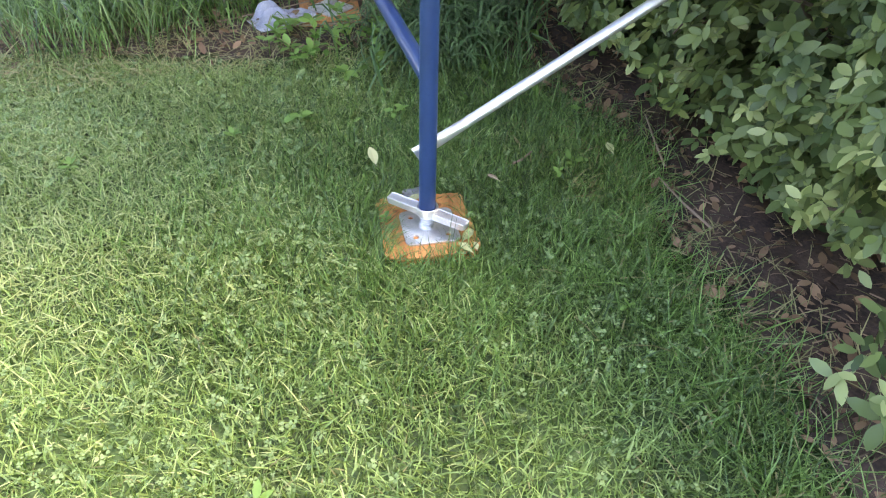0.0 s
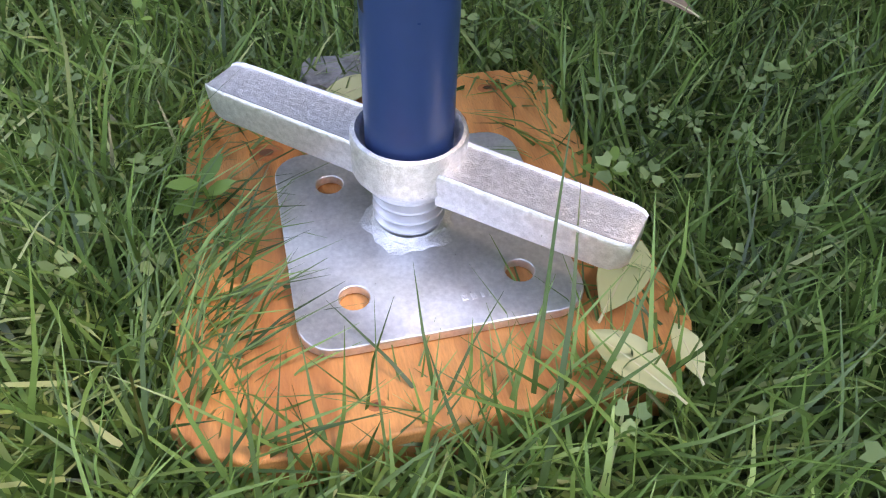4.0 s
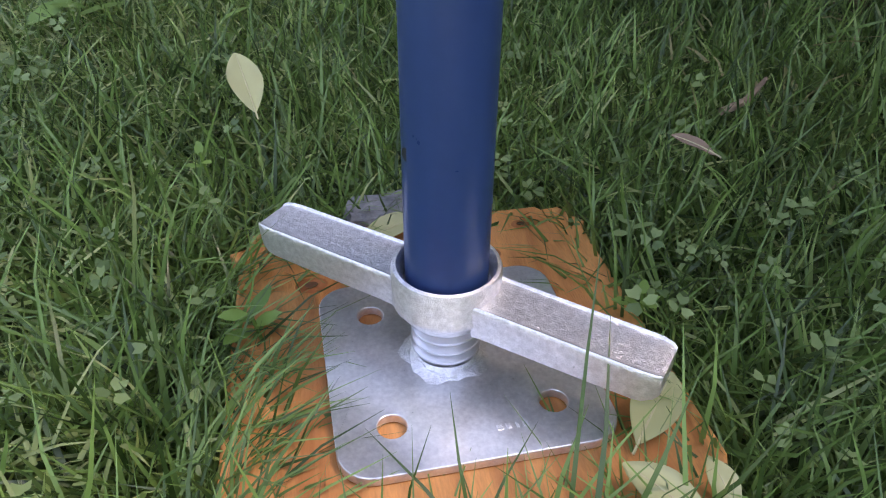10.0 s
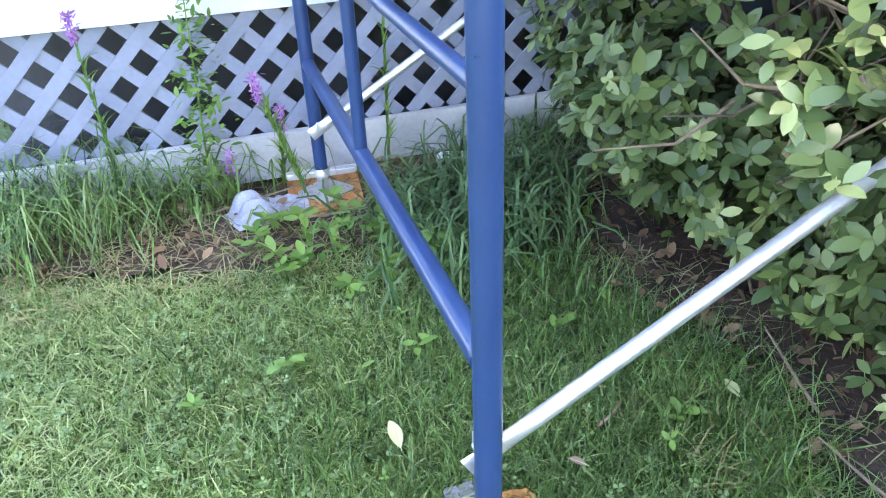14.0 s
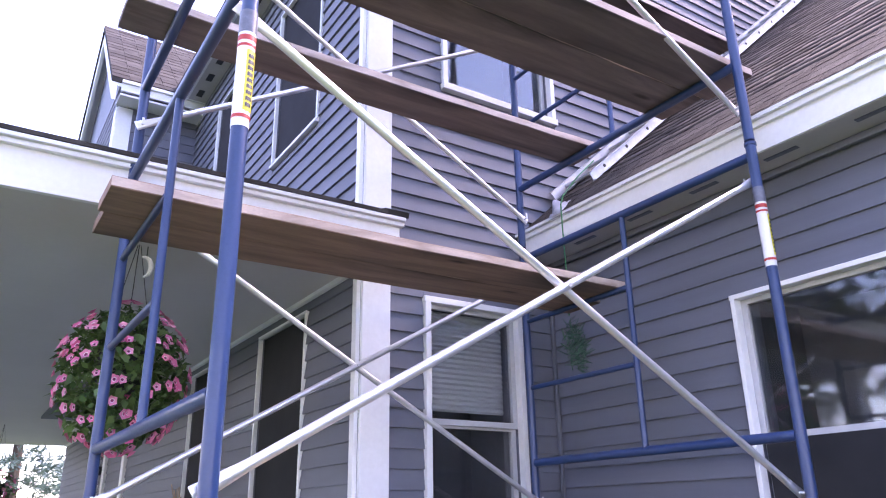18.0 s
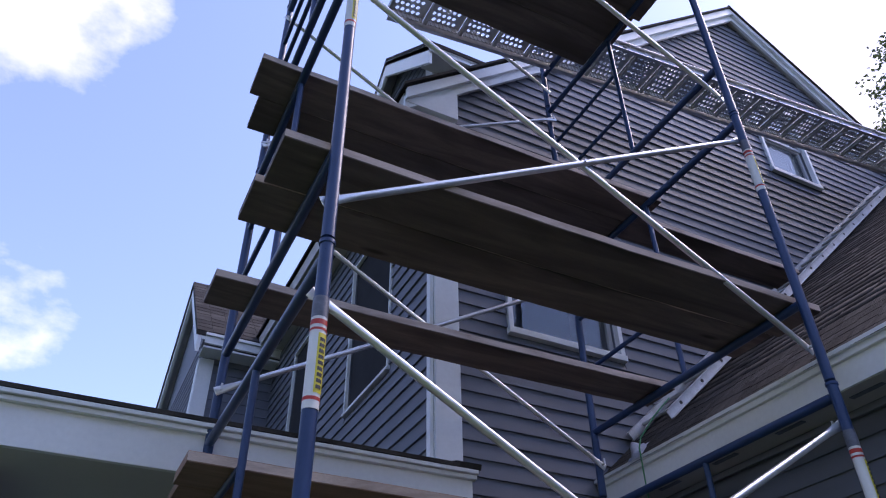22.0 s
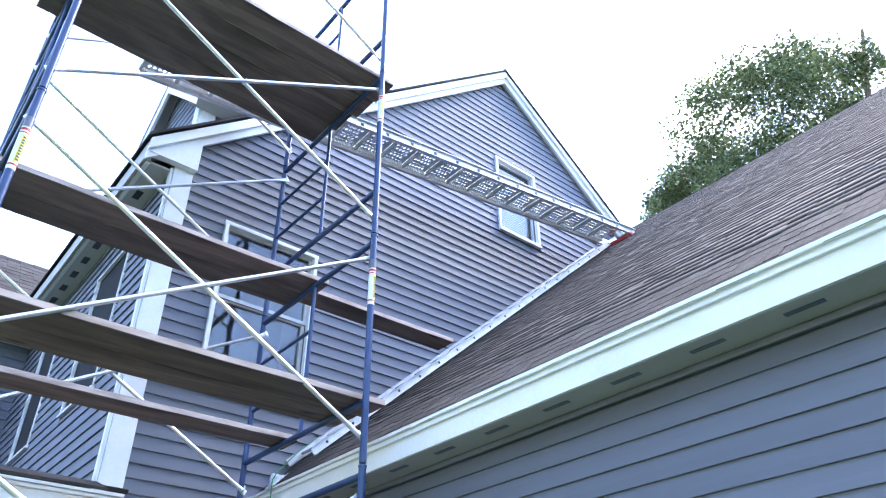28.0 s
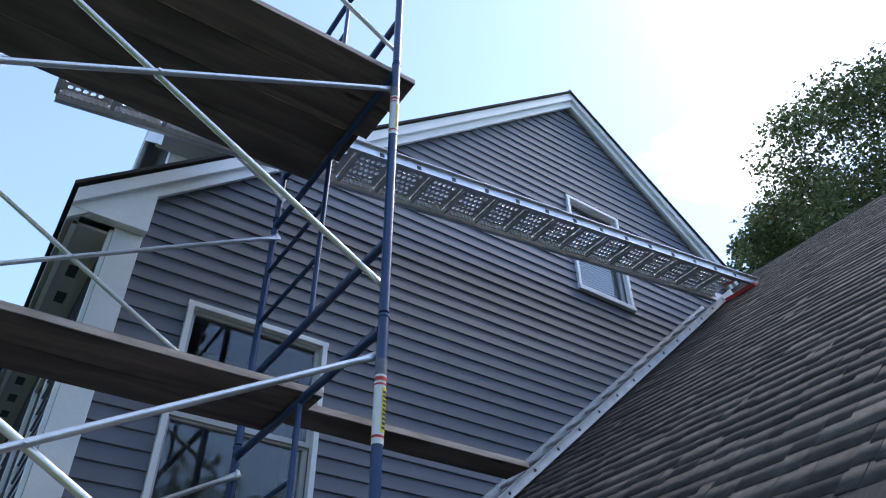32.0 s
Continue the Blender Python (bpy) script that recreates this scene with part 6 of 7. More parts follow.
    side = np.stack([RNG.uniform(-14, -1.1, 16000), RNG.uniform(1.8, 18, 16000), np.zeros(16000)], 1)
    blades("grass_side", side, RNG.uniform(0.05, 0.10, len(side)), 0.022, FAR_LAWN, "sunny lawn beside the porch", 0.6)
    # clover
    c = field(11000, -2.6, 0.6, -1.6, 1.45)
    dens = np.array([noise.noise(Vector((a * 1.7, b * 1.7, 5))) for a, b in c[:, :2]])
    w = np.where(c[:, 0] < -0.25, 0.25, -0.05)
    c = c[dens + w + RNG.normal(0, 0.12, len(c)) > 0.08]
    c[:, 2] = RNG.uniform(0.035, 0.062, len(c))
    n = len(c)
    lv, lf = [], []
    for k in range(3):
        a = k * 2.0944
        ca, sa = math.cos(a), math.sin(a)
        for x, y, z in ((0, 0.001, 0), (0.0052, 0.006, 0.0008), (0.0045, 0.0115, 0.0015), (0, 0.0098, 0.0002), (-0.0045, 0.0115, 0.0015), (-0.0052, 0.006, 0.0008)):
            lv.append((ca * x - sa * y, sa * x + ca * y, z))
        o = 6 * k
        lf += [(o, o + 1, o + 2, o + 3), (o, o + 3, o + 4, o + 5)]
    m = turns(RNG.uniform(0, 6.28, n), RNG.normal(0, 0.35, n), RNG.normal(0, 0.35, n), RNG.uniform(0.42, 0.98, n), c)
    v, f = fan_out(lv, lf, m)
    stuff_mesh("clover", v, f, CLOVER, None, "patches of three-leaved clover in the lawn", "clover")


lawn()

LEAF_V = [(0, 0, 0), (0.17, 0.22, 0.03), (0.24, 0.50, 0.035), (0.16, 0.80, 0.01), (0, 1.0, -0.05), (-0.16, 0.80, 0.01), (-0.24, 0.50, 0.035), (-0.17, 0.22, 0.03), (0, 0.5, 0.0), (0, 0.22, 0.005), (0, 0.80, -0.02)]
LEAF_F = [(0, 1, 9, 7), (9, 1, 2, 8), (7, 9, 8, 6), (8, 2, 3, 10), (6, 8, 10, 5), (10, 3, 4, 5)]


def leaf_cloud(name, p, yaw, pitch, size, mat, label, category, parent=None, roll=0.25):
    n = len(p)
    m = turns(yaw, pitch, RNG.normal(0, roll, n), size, p)
    v, f = fan_out(LEAF_V, LEAF_F, m)
    return stuff_mesh(name, v, f, mat, parent, label, category)


def whorls(name, p, axis, rng, size, mat, parent, label="glossy oval leaves in whorls"):
    """Rosettes of leaves: each fans round its own axis."""
    reps = rng.integers(5, 9, len(p))
    idx = np.repeat(np.arange(len(p)), reps)
    step = np.concatenate([np.arange(k) / k for k in reps])
    m = len(idx)
    yaw = step * 6.283 + np.repeat(rng.uniform(0, 6.283, len(p)), reps) + rng.normal(0, 0.22, m)
    mats = turns(yaw, rng.normal(0.02, 0.30, m), rng.normal(0, 0.25, m), rng.uniform(*size, m) * np.repeat(rng.uniform(0.75, 1.15, len(p)), reps), np.zeros((m, 3)))
    w = axis + rng.normal(0, 0.30, axis.shape)
    w /= np.linalg.norm(w, axis=1, keepdims=True)
    u = np.cross(w, np.array([0.31, 0.95, 0.05]))
    u /= np.linalg.norm(u, axis=1, keepdims=True)
    frame_m = np.stack([u, np.cross(w, u), w], 2)[idx]
    rot3 = frame_m @ mats[:, :, :3]
    place = p[idx] + rng.normal(0, 0.006, (m, 3))
    v, f = fan_out(LEAF_V, LEAF_F, np.concatenate([rot3, place[:, :, None]], 2))
    return stuff_mesh(name, v, f, mat, parent, label)


def rhododendron():
    """A broad evergreen shrub in two masses: branches from the ground, whorls of leaves over an uneven shell."""
    t = thing("rhododendron_shrub", "broad glossy green rhododendron shrub in the bed", "shrub")
    rng = np.random.default_rng(21)
    all_p, all_d = [], []
    for (cx, cy, cz), (rx, ry, rz), n in (((1.52, 0.84, 0.74), (1.02, 0.60, 0.70), 4800), ((1.62, -0.62, 0.80), (1.04, 0.52, 0.64), 3300), ((1.50, 0.10, 0.36), (0.72, 0.78, 0.38), 2800)):
        d = rng.normal(size=(n, 3))
        d /= np.linalg.norm(d, axis=1, keepdims=True)
        e = np.sign(d) * abs(d) ** 0.72
        lump = np.array([noise.noise(Vector((q[0] * 2.8 + cx, q[1] * 2.8 + cy, q[2] * 2.8))) for q in d])
        k = (0.95 + 0.16 * lump) * (1 - 0.28 * rng.uniform(0, 1, n) ** 2.2)
        p = np.array([cx, cy, cz]) + e * np.array([rx, ry, rz]) * k[:, None]
        keep = (lump > -0.40) & (p[:, 0] < 2.5) & (p[:, 2] > 0.06) & (np.hypot(p[:, 0] - SPAN, p[:, 1]) > 0.06) & (p[:, 1] < 1.46)
        if cz < 0.5:    # low, leafy foot
            keep &= (p[:, 0] > 0.80 - 0.25 * np.clip(p[:, 1], 0, 0.6)) | (p[:, 2] > 0.16)
        elif cy > 0:    # sparse, woody face behind the brace
            bare = (p[:, 1] < 0.50) & (p[:, 2] > 0.42) & (p[:, 2] < 1.16) & (p[:, 0] > 0.72 - 0.2 * lump)
            keep &= ~bare | (rng.uniform(size=n) < 0.10)
        else:           # lifted skirt above the bare soil
            keep &= p[:, 2] > 0.28 + 0.45 * np.clip(p[:, 0] - 0.85, 0, 0.5) + 0.2 * lump
            keep &= (p[:, 0] > 0.62 + 0.9 * np.clip(p[:, 1] + 0.55, 0, 1)) | (p[:, 2] < 0.5)
        all_p.append(p[keep])
        all_d.append(d[keep])
    near = np.array([0.56, -0.04, 0.83]) + np.clip(rng.normal(size=(30, 3)), -1.5, 1.5) * [0.11, 0.07, 0.09]
    over = np.array([0.76, -0.27, 1.12]) + np.clip(rng.normal(size=(46, 3)), -1.4, 1.4) * [0.07, 0.07, 0.17]
    spray = np.array([0.83, -0.15, 1.30]) + np.clip(rng.normal(size=(8, 3)), -1.4, 1.4) * [0.06, 0.06, 0.045]
    below = np.array([0.70, -0.11, 0.745]) + np.clip(rng.normal(size=(26, 3)), -1.3, 1.3) * [0.10, 0.05, 0.045]
    crown = np.stack([rng.uniform(1.25, 2.35, 230), rng.uniform(0.30, 1.30, 230), 1.33 + np.clip(abs(rng.normal(0, 0.07, 230)), 0, 0.16)], 1)
    low = np.array([[0.76, -0.48, 0.33], [0.84, -0.40, 0.38], [0.74, -0.54, 0.28], [0.64, -0.83, 0.22], [0.62, -0.90, 0.20], [0.70, -0.78, 0.26], [0.68, -0.92, 0.14], [0.82, -0.22, 0.30], [0.82, 0.06, 0.22], [0.90, -0.1, 0.35], [0.86, 0.3, 0.25]])
    low = np.repeat(low, 3, 0) + rng.normal(0, 0.035, (len(low) * 3, 3))
    extra = np.concatenate([near, over, below, low, crown])
    p, d = np.concatenate(all_p), np.concatenate(all_d)
    axis = d * np.array([0.7, 0.7, 0.5]) + [0, 0, 0.6]
    # More pale whorls high up: new shoots, plus sunlight put into the colour.
    fresh = rng.uniform(size=len(p)) < np.where(p[:, 2] > 1.08, 0.72, 0.10)
    whorls("foliage", p[~fresh], axis[~fresh], rng, (0.038, 0.064), RHODO, t)
    whorls("new_lit_growth", p[fresh], axis[fresh], rng, (0.036, 0.060), RHODO_NEW_LIT, t, "paler leaves of the new shoots and sunlit whorls")
    up = np.tile([-0.25, -0.3, 0.9], (len(extra), 1))
    young = rng.uniform(size=len(extra)) < 0.55
    whorls("foliage", extra[~young], up[~young], rng, (0.046, 0.062), RHODO, t)
    whorls("new_lit_growth", extra[young], up[young], rng, (0.044, 0.060), RHODO_NEW_LIT, t, "paler leaves of the new shoots and sunlit whorls")

    whorls("new_lit_growth", spray, np.tile([-0.5, -0.5, 0.7], (len(spray), 1)), rng, (0.054, 0.074), RHODO_NEW_LIT, t, "paler leaves of the new shoots and sunlit whorls")

    def branch(pts, r0, r1, mat, label=""):
        bm = B()
        n = len(pts) - 1
        for i in range(n):
            tube(bm, pts[i], pts[i + 1], r0 + (r1 - r0) * i / n, r0 + (r1 - r0) * (i + 1) / n, 7)
        part("branch", bm, mat, t, label, True)
    for i in range(70):
        cy = 0.75 if i % 5 < 3 else -0.55
        a, r = rng.uniform(0, 6.283), rng.uniform(0.3, 0.9)
        base = Vector((1.55 + 0.3 * r * math.cos(a), cy + 0.25 * r * math.sin(a), 0.0))
        tip = Vector((1.55 + 0.95 * r * math.cos(a), cy + 0.52 * r * math.sin(a), rng.uniform(0.6, 1.25)))
        mid = base.lerp(tip, 0.5) + Vector((rng.uniform(-0.12, 0.12), rng.uniform(-0.12, 0.12), rng.uniform(-0.14, 0.05)))
        branch([base, base.lerp(mid, 0.5) + Vector((0.03, 0, 0.02)), mid, mid.lerp(tip, 0.5) + Vector((0, 0.03, -0.02)), tip], 0.013, 0.004, BARK)
    for i in range(190):    # fine twigs in the woody face
        s = Vector((rng.uniform(0.75, 1.7), rng.uniform(0.30, 0.70), rng.uniform(0.30, 1.15)))
        e = s + Vector((rng.uniform(-0.35, 0.2), rng.uniform(-0.22, 0.05), rng.uniform(-0.05, 0.25)))
        m1 = s.lerp(e, 0.5) + Vector((rng.uniform(-0.03, 0.03), 0, rng.uniform(-0.05, 0.03)))
        branch([s, m1, e], 0.0055, 0.0015, TWIG if i % 2 == 0 else BARK)
    branch([Vector(q) for q in ((0.95, 0.12, 1.06), (0.85, 0.02, 1.05), (0.76, -0.05, 1.035), (0.70, -0.06, 1.02), (0.65, -0.065, 0.99), (0.61, -0.06, 0.95), (0.585, -0.06, 0.91), (0.57, -0.06, 0.86))], 0.0042, 0.0022, TWIG, "pale bare twig")
    branch([Vector(q) for q in ((0.67, -0.063, 1.005), (0.645, -0.08, 0.975), (0.637, -0.085, 0.93), (0.642, -0.08, 0.88))], 0.0032, 0.0018, TWIG, "pale bare twig")
    for q in (below[3], below[9], near[0], near[5], near[9], near[14], over[2], over[8], spray[0], spray[3], spray[6], low[1], low[10], low[15]):
        q = Vector(q)
        s = Vector((1.1, q.y + 0.05 + (0.5 if q.z > 1.15 else 0.0), max(0.2, q.z - 0.25)))
        branch([s, s.lerp(q, 0.5) + Vector((0, 0, -0.03)), q], 0.006, 0.003, BARK)


rhododendron()
leaf_litter()


def strap_clump(at, n, length, label, spread=0.16, mat=STRAP, width=0.016):
    p = np.stack([RNG.normal(0, spread * 0.5, n), RNG.normal(0, spread * 0.5, n), np.zeros(n)], 1)
    v0 = [(-0.5, 0, 0), (0.5, 0, 0), (0.5, 0.16, 0.45), (-0.5, 0.16, 0.45), (0.42, 0.42, 0.68), (-0.42, 0.42, 0.68), (0.30, 0.72, 0.62), (-0.30, 0.72, 0.62), (0.04, 0.98, 0.36), (-0.04, 0.98, 0.36)]
    m = turns(RNG.uniform(0, 6.283, n), RNG.normal(0, 0.2, n), RNG.normal(0, 0.2, n), np.ones(n), p)
    L = length * RNG.uniform(0.6, 1.2, n)
    m[:, :, :3] *= np.stack([width * RNG.uniform(0.7, 1.3, n), L * RNG.uniform(0.5, 1.1, n), L], 1)[:, None, :]
    v, f = fan_out(v0, [(0, 1, 2, 3), (3, 2, 4, 5), (5, 4, 6, 7), (7, 6, 8, 9)], m)
    ob = stuff_mesh("strap_leaves", v, f, mat, None, label, "plant")
    ob.location = at


for x, y in ((0.24, 1.02), (0.38, 1.14), (0.30, 1.26), (0.52, 1.20), (0.46, 1.00), (0.66, 1.32)):
    strap_clump((x, y, 0.01), 130, 0.25, "clump of dark green arching strap leaves", 0.22, STRAP, 0.008)
for x, y, tuft in ((-0.78, 1.52, CLOVER), (-0.98, 1.45, GRASS), (-0.70, 1.62, GRASS), (-1.15, 1.60, CLOVER)):
    strap_clump((x, y, 0.0), 130, 0.36, "tuft of tall thin green grass by the porch", 0.24, tuft, 0.005)
for x, y in ((-0.45, 1.62), (-0.30, 1.66), (0.75, 1.62), (0.95, 1.55), (-0.55, 1.55)):
    strap_clump((x, y, 0.0), 60, 0.25, "wild grass along the porch skirting", 0.22, GRASS, 0.006)


def weeds():
    spots = np.array([(-0.05, 1.05), (0.02, 1.18), (0.10, 1.10), (-0.12, 1.12), (0.15, 1.22), (0.06, 0.96), (-0.2, 1.02), (0.25, 0.90), (0.02, 1.30), (-0.28, 1.18), (0.45, 0.80),
                      (0.55, 0.62), (0.62, 0.45), (0.70, 0.30), (0.38, 0.55), (-0.1, 0.55), (0.05, 0.6), (0.18, 0.52), (-0.25, 0.62), (0.5, 0.2), (0.85, 0.8), (0.7, 1.0), (0.9, 1.1), (1.0, 0.95)])
    for i, (x, y) in enumerate(spots):
        k = RNG.integers(5, 11) if y > 0.85 else RNG.integers(3, 6)
        tall = RNG.uniform(0.07, 0.17) if y > 0.85 else RNG.uniform(0.04, 0.07)
        z = RNG.uniform(0.3, 1.0, k) * tall
        p = np.stack([x + RNG.normal(0, 0.015, k), y + RNG.normal(0, 0.015, k), z + 0.01], 1)
        t = thing("weed", "bright green broad-leaved weed seedling", "weed", "weeds", None)
        leaf_cloud("leaves", p, RNG.uniform(0, 6.283, k), RNG.normal(0.1, 0.3, k), RNG.uniform(0.035, 0.06, k), WEED, "", "", t)
        bm = B()
        tube(bm, (x, y, 0.0), (x + 0.004, y, tall), 0.0018, 0.001, 5)
        part("stem", bm, WEED, t)


weeds()


def sprig(x, y, z, count, size, label, mat):
    """A little shoot with a few broad leaves round its stem."""
    t = thing("weed", label, "weed", "weeds", None)
    k = np.arange(count)
    p = np.stack([np.full(count, x), np.full(count, y), z + 0.012 * k / count], 1)
    leaf_cloud("leaves", p, k * 2.4 + x * 40, RNG.normal(0.25, 0.2, count), size * RNG.uniform(0.75, 1.1, count), mat, "", "", t)
    bm = B()
    tube(bm, (x + 0.01, y, 0.0), (x, y, z + 0.012), 0.0014, 0.001, 6)
    part("stem", bm, mat, t)


sprig(-0.100, 0.045, 0.050, 6, 0.021, "bright green sprig beside the base plate", WEED)
sprig(-0.118, 0.165, 0.060, 3, 0.015, "round-leaved clover standing above the grass", CLOVER)
sprig(0.138, 0.055, 0.060, 4, 0.016, "round-leaved clover standing by the pad", CLOVER)
sprig(-0.12, 0.22, 0.060, 3, 0.014, "round-leaved clover standing above the grass", WEED)
sprig(0.118, 0.0, 0.05, 4, 0.016, "small weed leaning over the pad", WEED)
for i in range(26):
    sprig(RNG.uniform(-0.3, 0.32), RNG.uniform(0.86, 1.36), RNG.uniform(0.05, 0.11), int(RNG.integers(5, 9)), RNG.uniform(0.04, 0.065), "bright green broad-leaved weed seedling", WEED)
for x, y in ((-1.2, -0.6), (-0.9, 0.5), (-0.5, -0.7), (-0.45, 0.55), (0.36, -0.42), (0.42, 0.12), (-1.5, 0.1), (0.30, 0.62), (-0.75, -1.1), (0.05, 0.72)):
    sprig(x, y, RNG.uniform(0.045, 0.06), int(RNG.integers(4, 7)), RNG.uniform(0.022, 0.036), "bright green weed seedling in the lawn", WEED)


def spire(x, y, h, bend, label):
    """A thin stem with narrow leaves and a purple flower spike."""
    t = thing("flower_spire", label, "flower", "purple flower spires", (x, y, 0))
    top = Vector((bend, -abs(bend) * 0.3, h))
    bm = B()
    tube(bm, (0, 0, 0), top * 0.55 + Vector((-bend * 0.15, 0, 0)), 0.0028, 0.0022, 6)
    tube(bm, top * 0.55 + Vector((-bend * 0.15, 0, 0)), top, 0.0022, 0.0015, 6)
    part("stem", bm, STRAP, t)
    n = 46
    f = RNG.uniform(0.1, 0.85, n)
    p = np.array([tuple(top * a) for a in f])
    m = turns(RNG.uniform(0, 6.283, n), RNG.normal(0.3, 0.3, n), np.zeros(n), np.ones(n), p)
    m[:, :, :3] *= np.stack([np.full(n, 0.012), np.full(n, 0.09), np.full(n, 0.05)], 1)[:, None, :]
    v, fc = fan_out(BLADE_V, BLADE_F, m)
    stuff_mesh("leaves", v, fc, WEED, t)
    n = 120
    p = np.stack([top.x + RNG.normal(0, 0.008, n), top.y + RNG.normal(0, 0.008, n), h + RNG.uniform(-0.04, 0.05, n)], 1)
    m = turns(RNG.uniform(0, 6.283, n), RNG.normal(0, 0.8, n), RNG.normal(0, 0.8, n), RNG.uniform(0.6, 1.2, n), p)
    v, fc = fan_out([(-0.004, 0, 0), (0.004, 0, 0), (0.002, 0.014, 0.003), (-0.002, 0.014, 0.003)], [(0, 1, 2, 3)], m)
    stuff_mesh("flower_spike", v, fc, PURPLE, t, "pinkish-purple flower spike")


for x, y, h, b in ((-0.62, 1.62, 0.62, -0.02), (-0.05, 1.50, 0.42, -0.12), (0.25, 1.62, 0.62, 0.02), (-0.12, 1.62, 0.26, 0.02), (-0.95, 1.55, 0.62, -0.06), (-0.30, 1.55, 0.16, 0.02)):
    spire(x, y, h, b, "purple flower spike on a thin leafy stem")


def tall_weed():
    t = thing("tall_weed", "tall feathery yellow-green weed against the porch rim", "weed", at=(-0.36, 1.60, 0))
    bm = B()
    tube(bm, (0, 0, 0), (0.03, 0.01, 0.5), 0.004, 0.003, 6)
    tube(bm, (0.03, 0.01, 0.5), (0.05, 0, 0.86), 0.003, 0.001, 6)
    part("stem", bm, WEED, t)
    n = 420
    z = RNG.uniform(0.08, 0.88, n)
    p = np.stack([0.04 * z / 0.5 + RNG.normal(0, 0.035, n), RNG.normal(0, 0.03, n), z], 1)
    leaf_cloud("leaves", p, RNG.uniform(0, 6.283, n), RNG.normal(0.2, 0.5, n), RNG.uniform(0.015, 0.045, n), WEED, "", "", t)


tall_weed()


# fallen leaves and twigs
def fallen(x, y, z, size, yaw, pitch, label, mat=PALELEAF, curl=0.12):
    """A dropped oval leaf with a fold along its midrib and a gently waved rim."""
    bm = B()
    nu, nv = 14, 6
    rows = []
    for i in range(nu + 1):
        u = i / nu
        w = 0.25 * math.sin(math.pi * min(1, u * 0.97 + 0.015)) ** 0.75 * (0.82 + 0.36 * u * (1.5 - u))
        row = []
        for j in range(nv + 1):
            v = 2 * j / nv - 1
            h = 0.10 * abs(v) * w / 0.25 * 0.5 - curl * (u - 0.45) ** 2 + 0.012 * math.sin(9 * u + 4 * v + x * 60) * abs(v)
            row.append(bm.verts.new((v * w * size, (u + 0.05 * (1 - v * v) * 0.2) * size, h * size)))
        rows.append(row)
    for lo, hi in zip(rows, rows[1:]):
        for j in range(nv):
            bm.faces.new((lo[j], lo[j + 1], hi[j + 1], hi[j]))
    bmesh.ops.remove_doubles(bm, verts=bm.verts, dist=0.0002 * size / 0.05)
    bmesh.ops.solidify(bm, geom=bm.faces[:], thickness=-0.0005)
    ob = part("fallen_leaf", bm, mat, smooth=True)
    ob.matrix_basis = Matrix.Translation((x, y, z)) @ Matrix.Rotation(radians(yaw), 4, "Z") @ Matrix.Rotation(radians(pitch), 4, "X")
    bm = B()
    pts = [Vector((0, u * size, (0.0015 - curl * (u - 0.45) ** 2) * size + 0.0006)) for u in np.linspace(-0.12, 0.94, 12)]
    rings = [[bm.verts.new(p + Vector((0.0006 * math.cos(q * 1.0472), 0, 0.0006 * math.sin(q * 1.0472))) * (1.25 - 0.8 * i / 11)) for q in range(6)] for i, p in enumerate(pts)]
    for lo, hi in zip(rings, rings[1:]):
        for q in range(6):
            bm.faces.new((lo[q], lo[(q + 1) % 6], hi[(q + 1) % 6], hi[q]))
    part("midrib", bm, RIB, ob, "pale midrib", True)
    return tagged(ob, label, "leaf", "fallen leaves")


RIB = leafy("leaf_rib", (0.55, 0.52, 0.28), (0.66, 0.62, 0.36), 0.6, 0.1)
fallen(0.078, -0.140, 0.052, 0.046, 30, 6, "pale yellow-green fallen leaf on the plywood pad")
fallen(0.092, -0.136, 0.053, 0.028, -5, 8, "pale fallen leaf at the edge of the pad")
fallen(0.070, -0.088, 0.050, 0.050, -48, 6, "olive fallen leaf tucked under the wing nut")
fallen(-0.075, 0.27, 0.075, 0.055, 10, 35, "pale yellow fallen leaf lying in the grass")
fallen(-0.025, 0.115, 0.046, 0.05, -70, 3, "olive fallen leaf behind the post on the pad")
fallen(-0.015, 0.09, 0.046, 0.045, 40, 3, "green fallen leaf behind the post on the pad")
fallen(0.235, 0.11, 0.075, 0.035, 60, 20, "small brown curled leaf in the grass", TWIG)
fallen(0.62, 0.18, 0.06, 0.05, 0, 10, "pale leaf on the bed's edge")

bm = B()
bmesh.ops.create_icosphere(bm, subdivisions=3, radius=1.0)
for v in bm.verts:
    c = v.co.copy()
    c = Vector((max(-0.72, min(0.72, c.x)), max(-0.6, min(0.6, c.y)), max(-0.5, min(0.45, c.z))))
    c *= 1 + 0.22 * noise.noise(c * 2.3) + 0.06 * noise.noise(c * 7)
    v.co = Vector((0.004 + 0.040 * c.x, 0.156 + 0.026 * c.y, 0.036 + 0.020 * c.z))
tagged(part("stone", bm, STONE), "flat grey stone lying behind the pad", "stone")

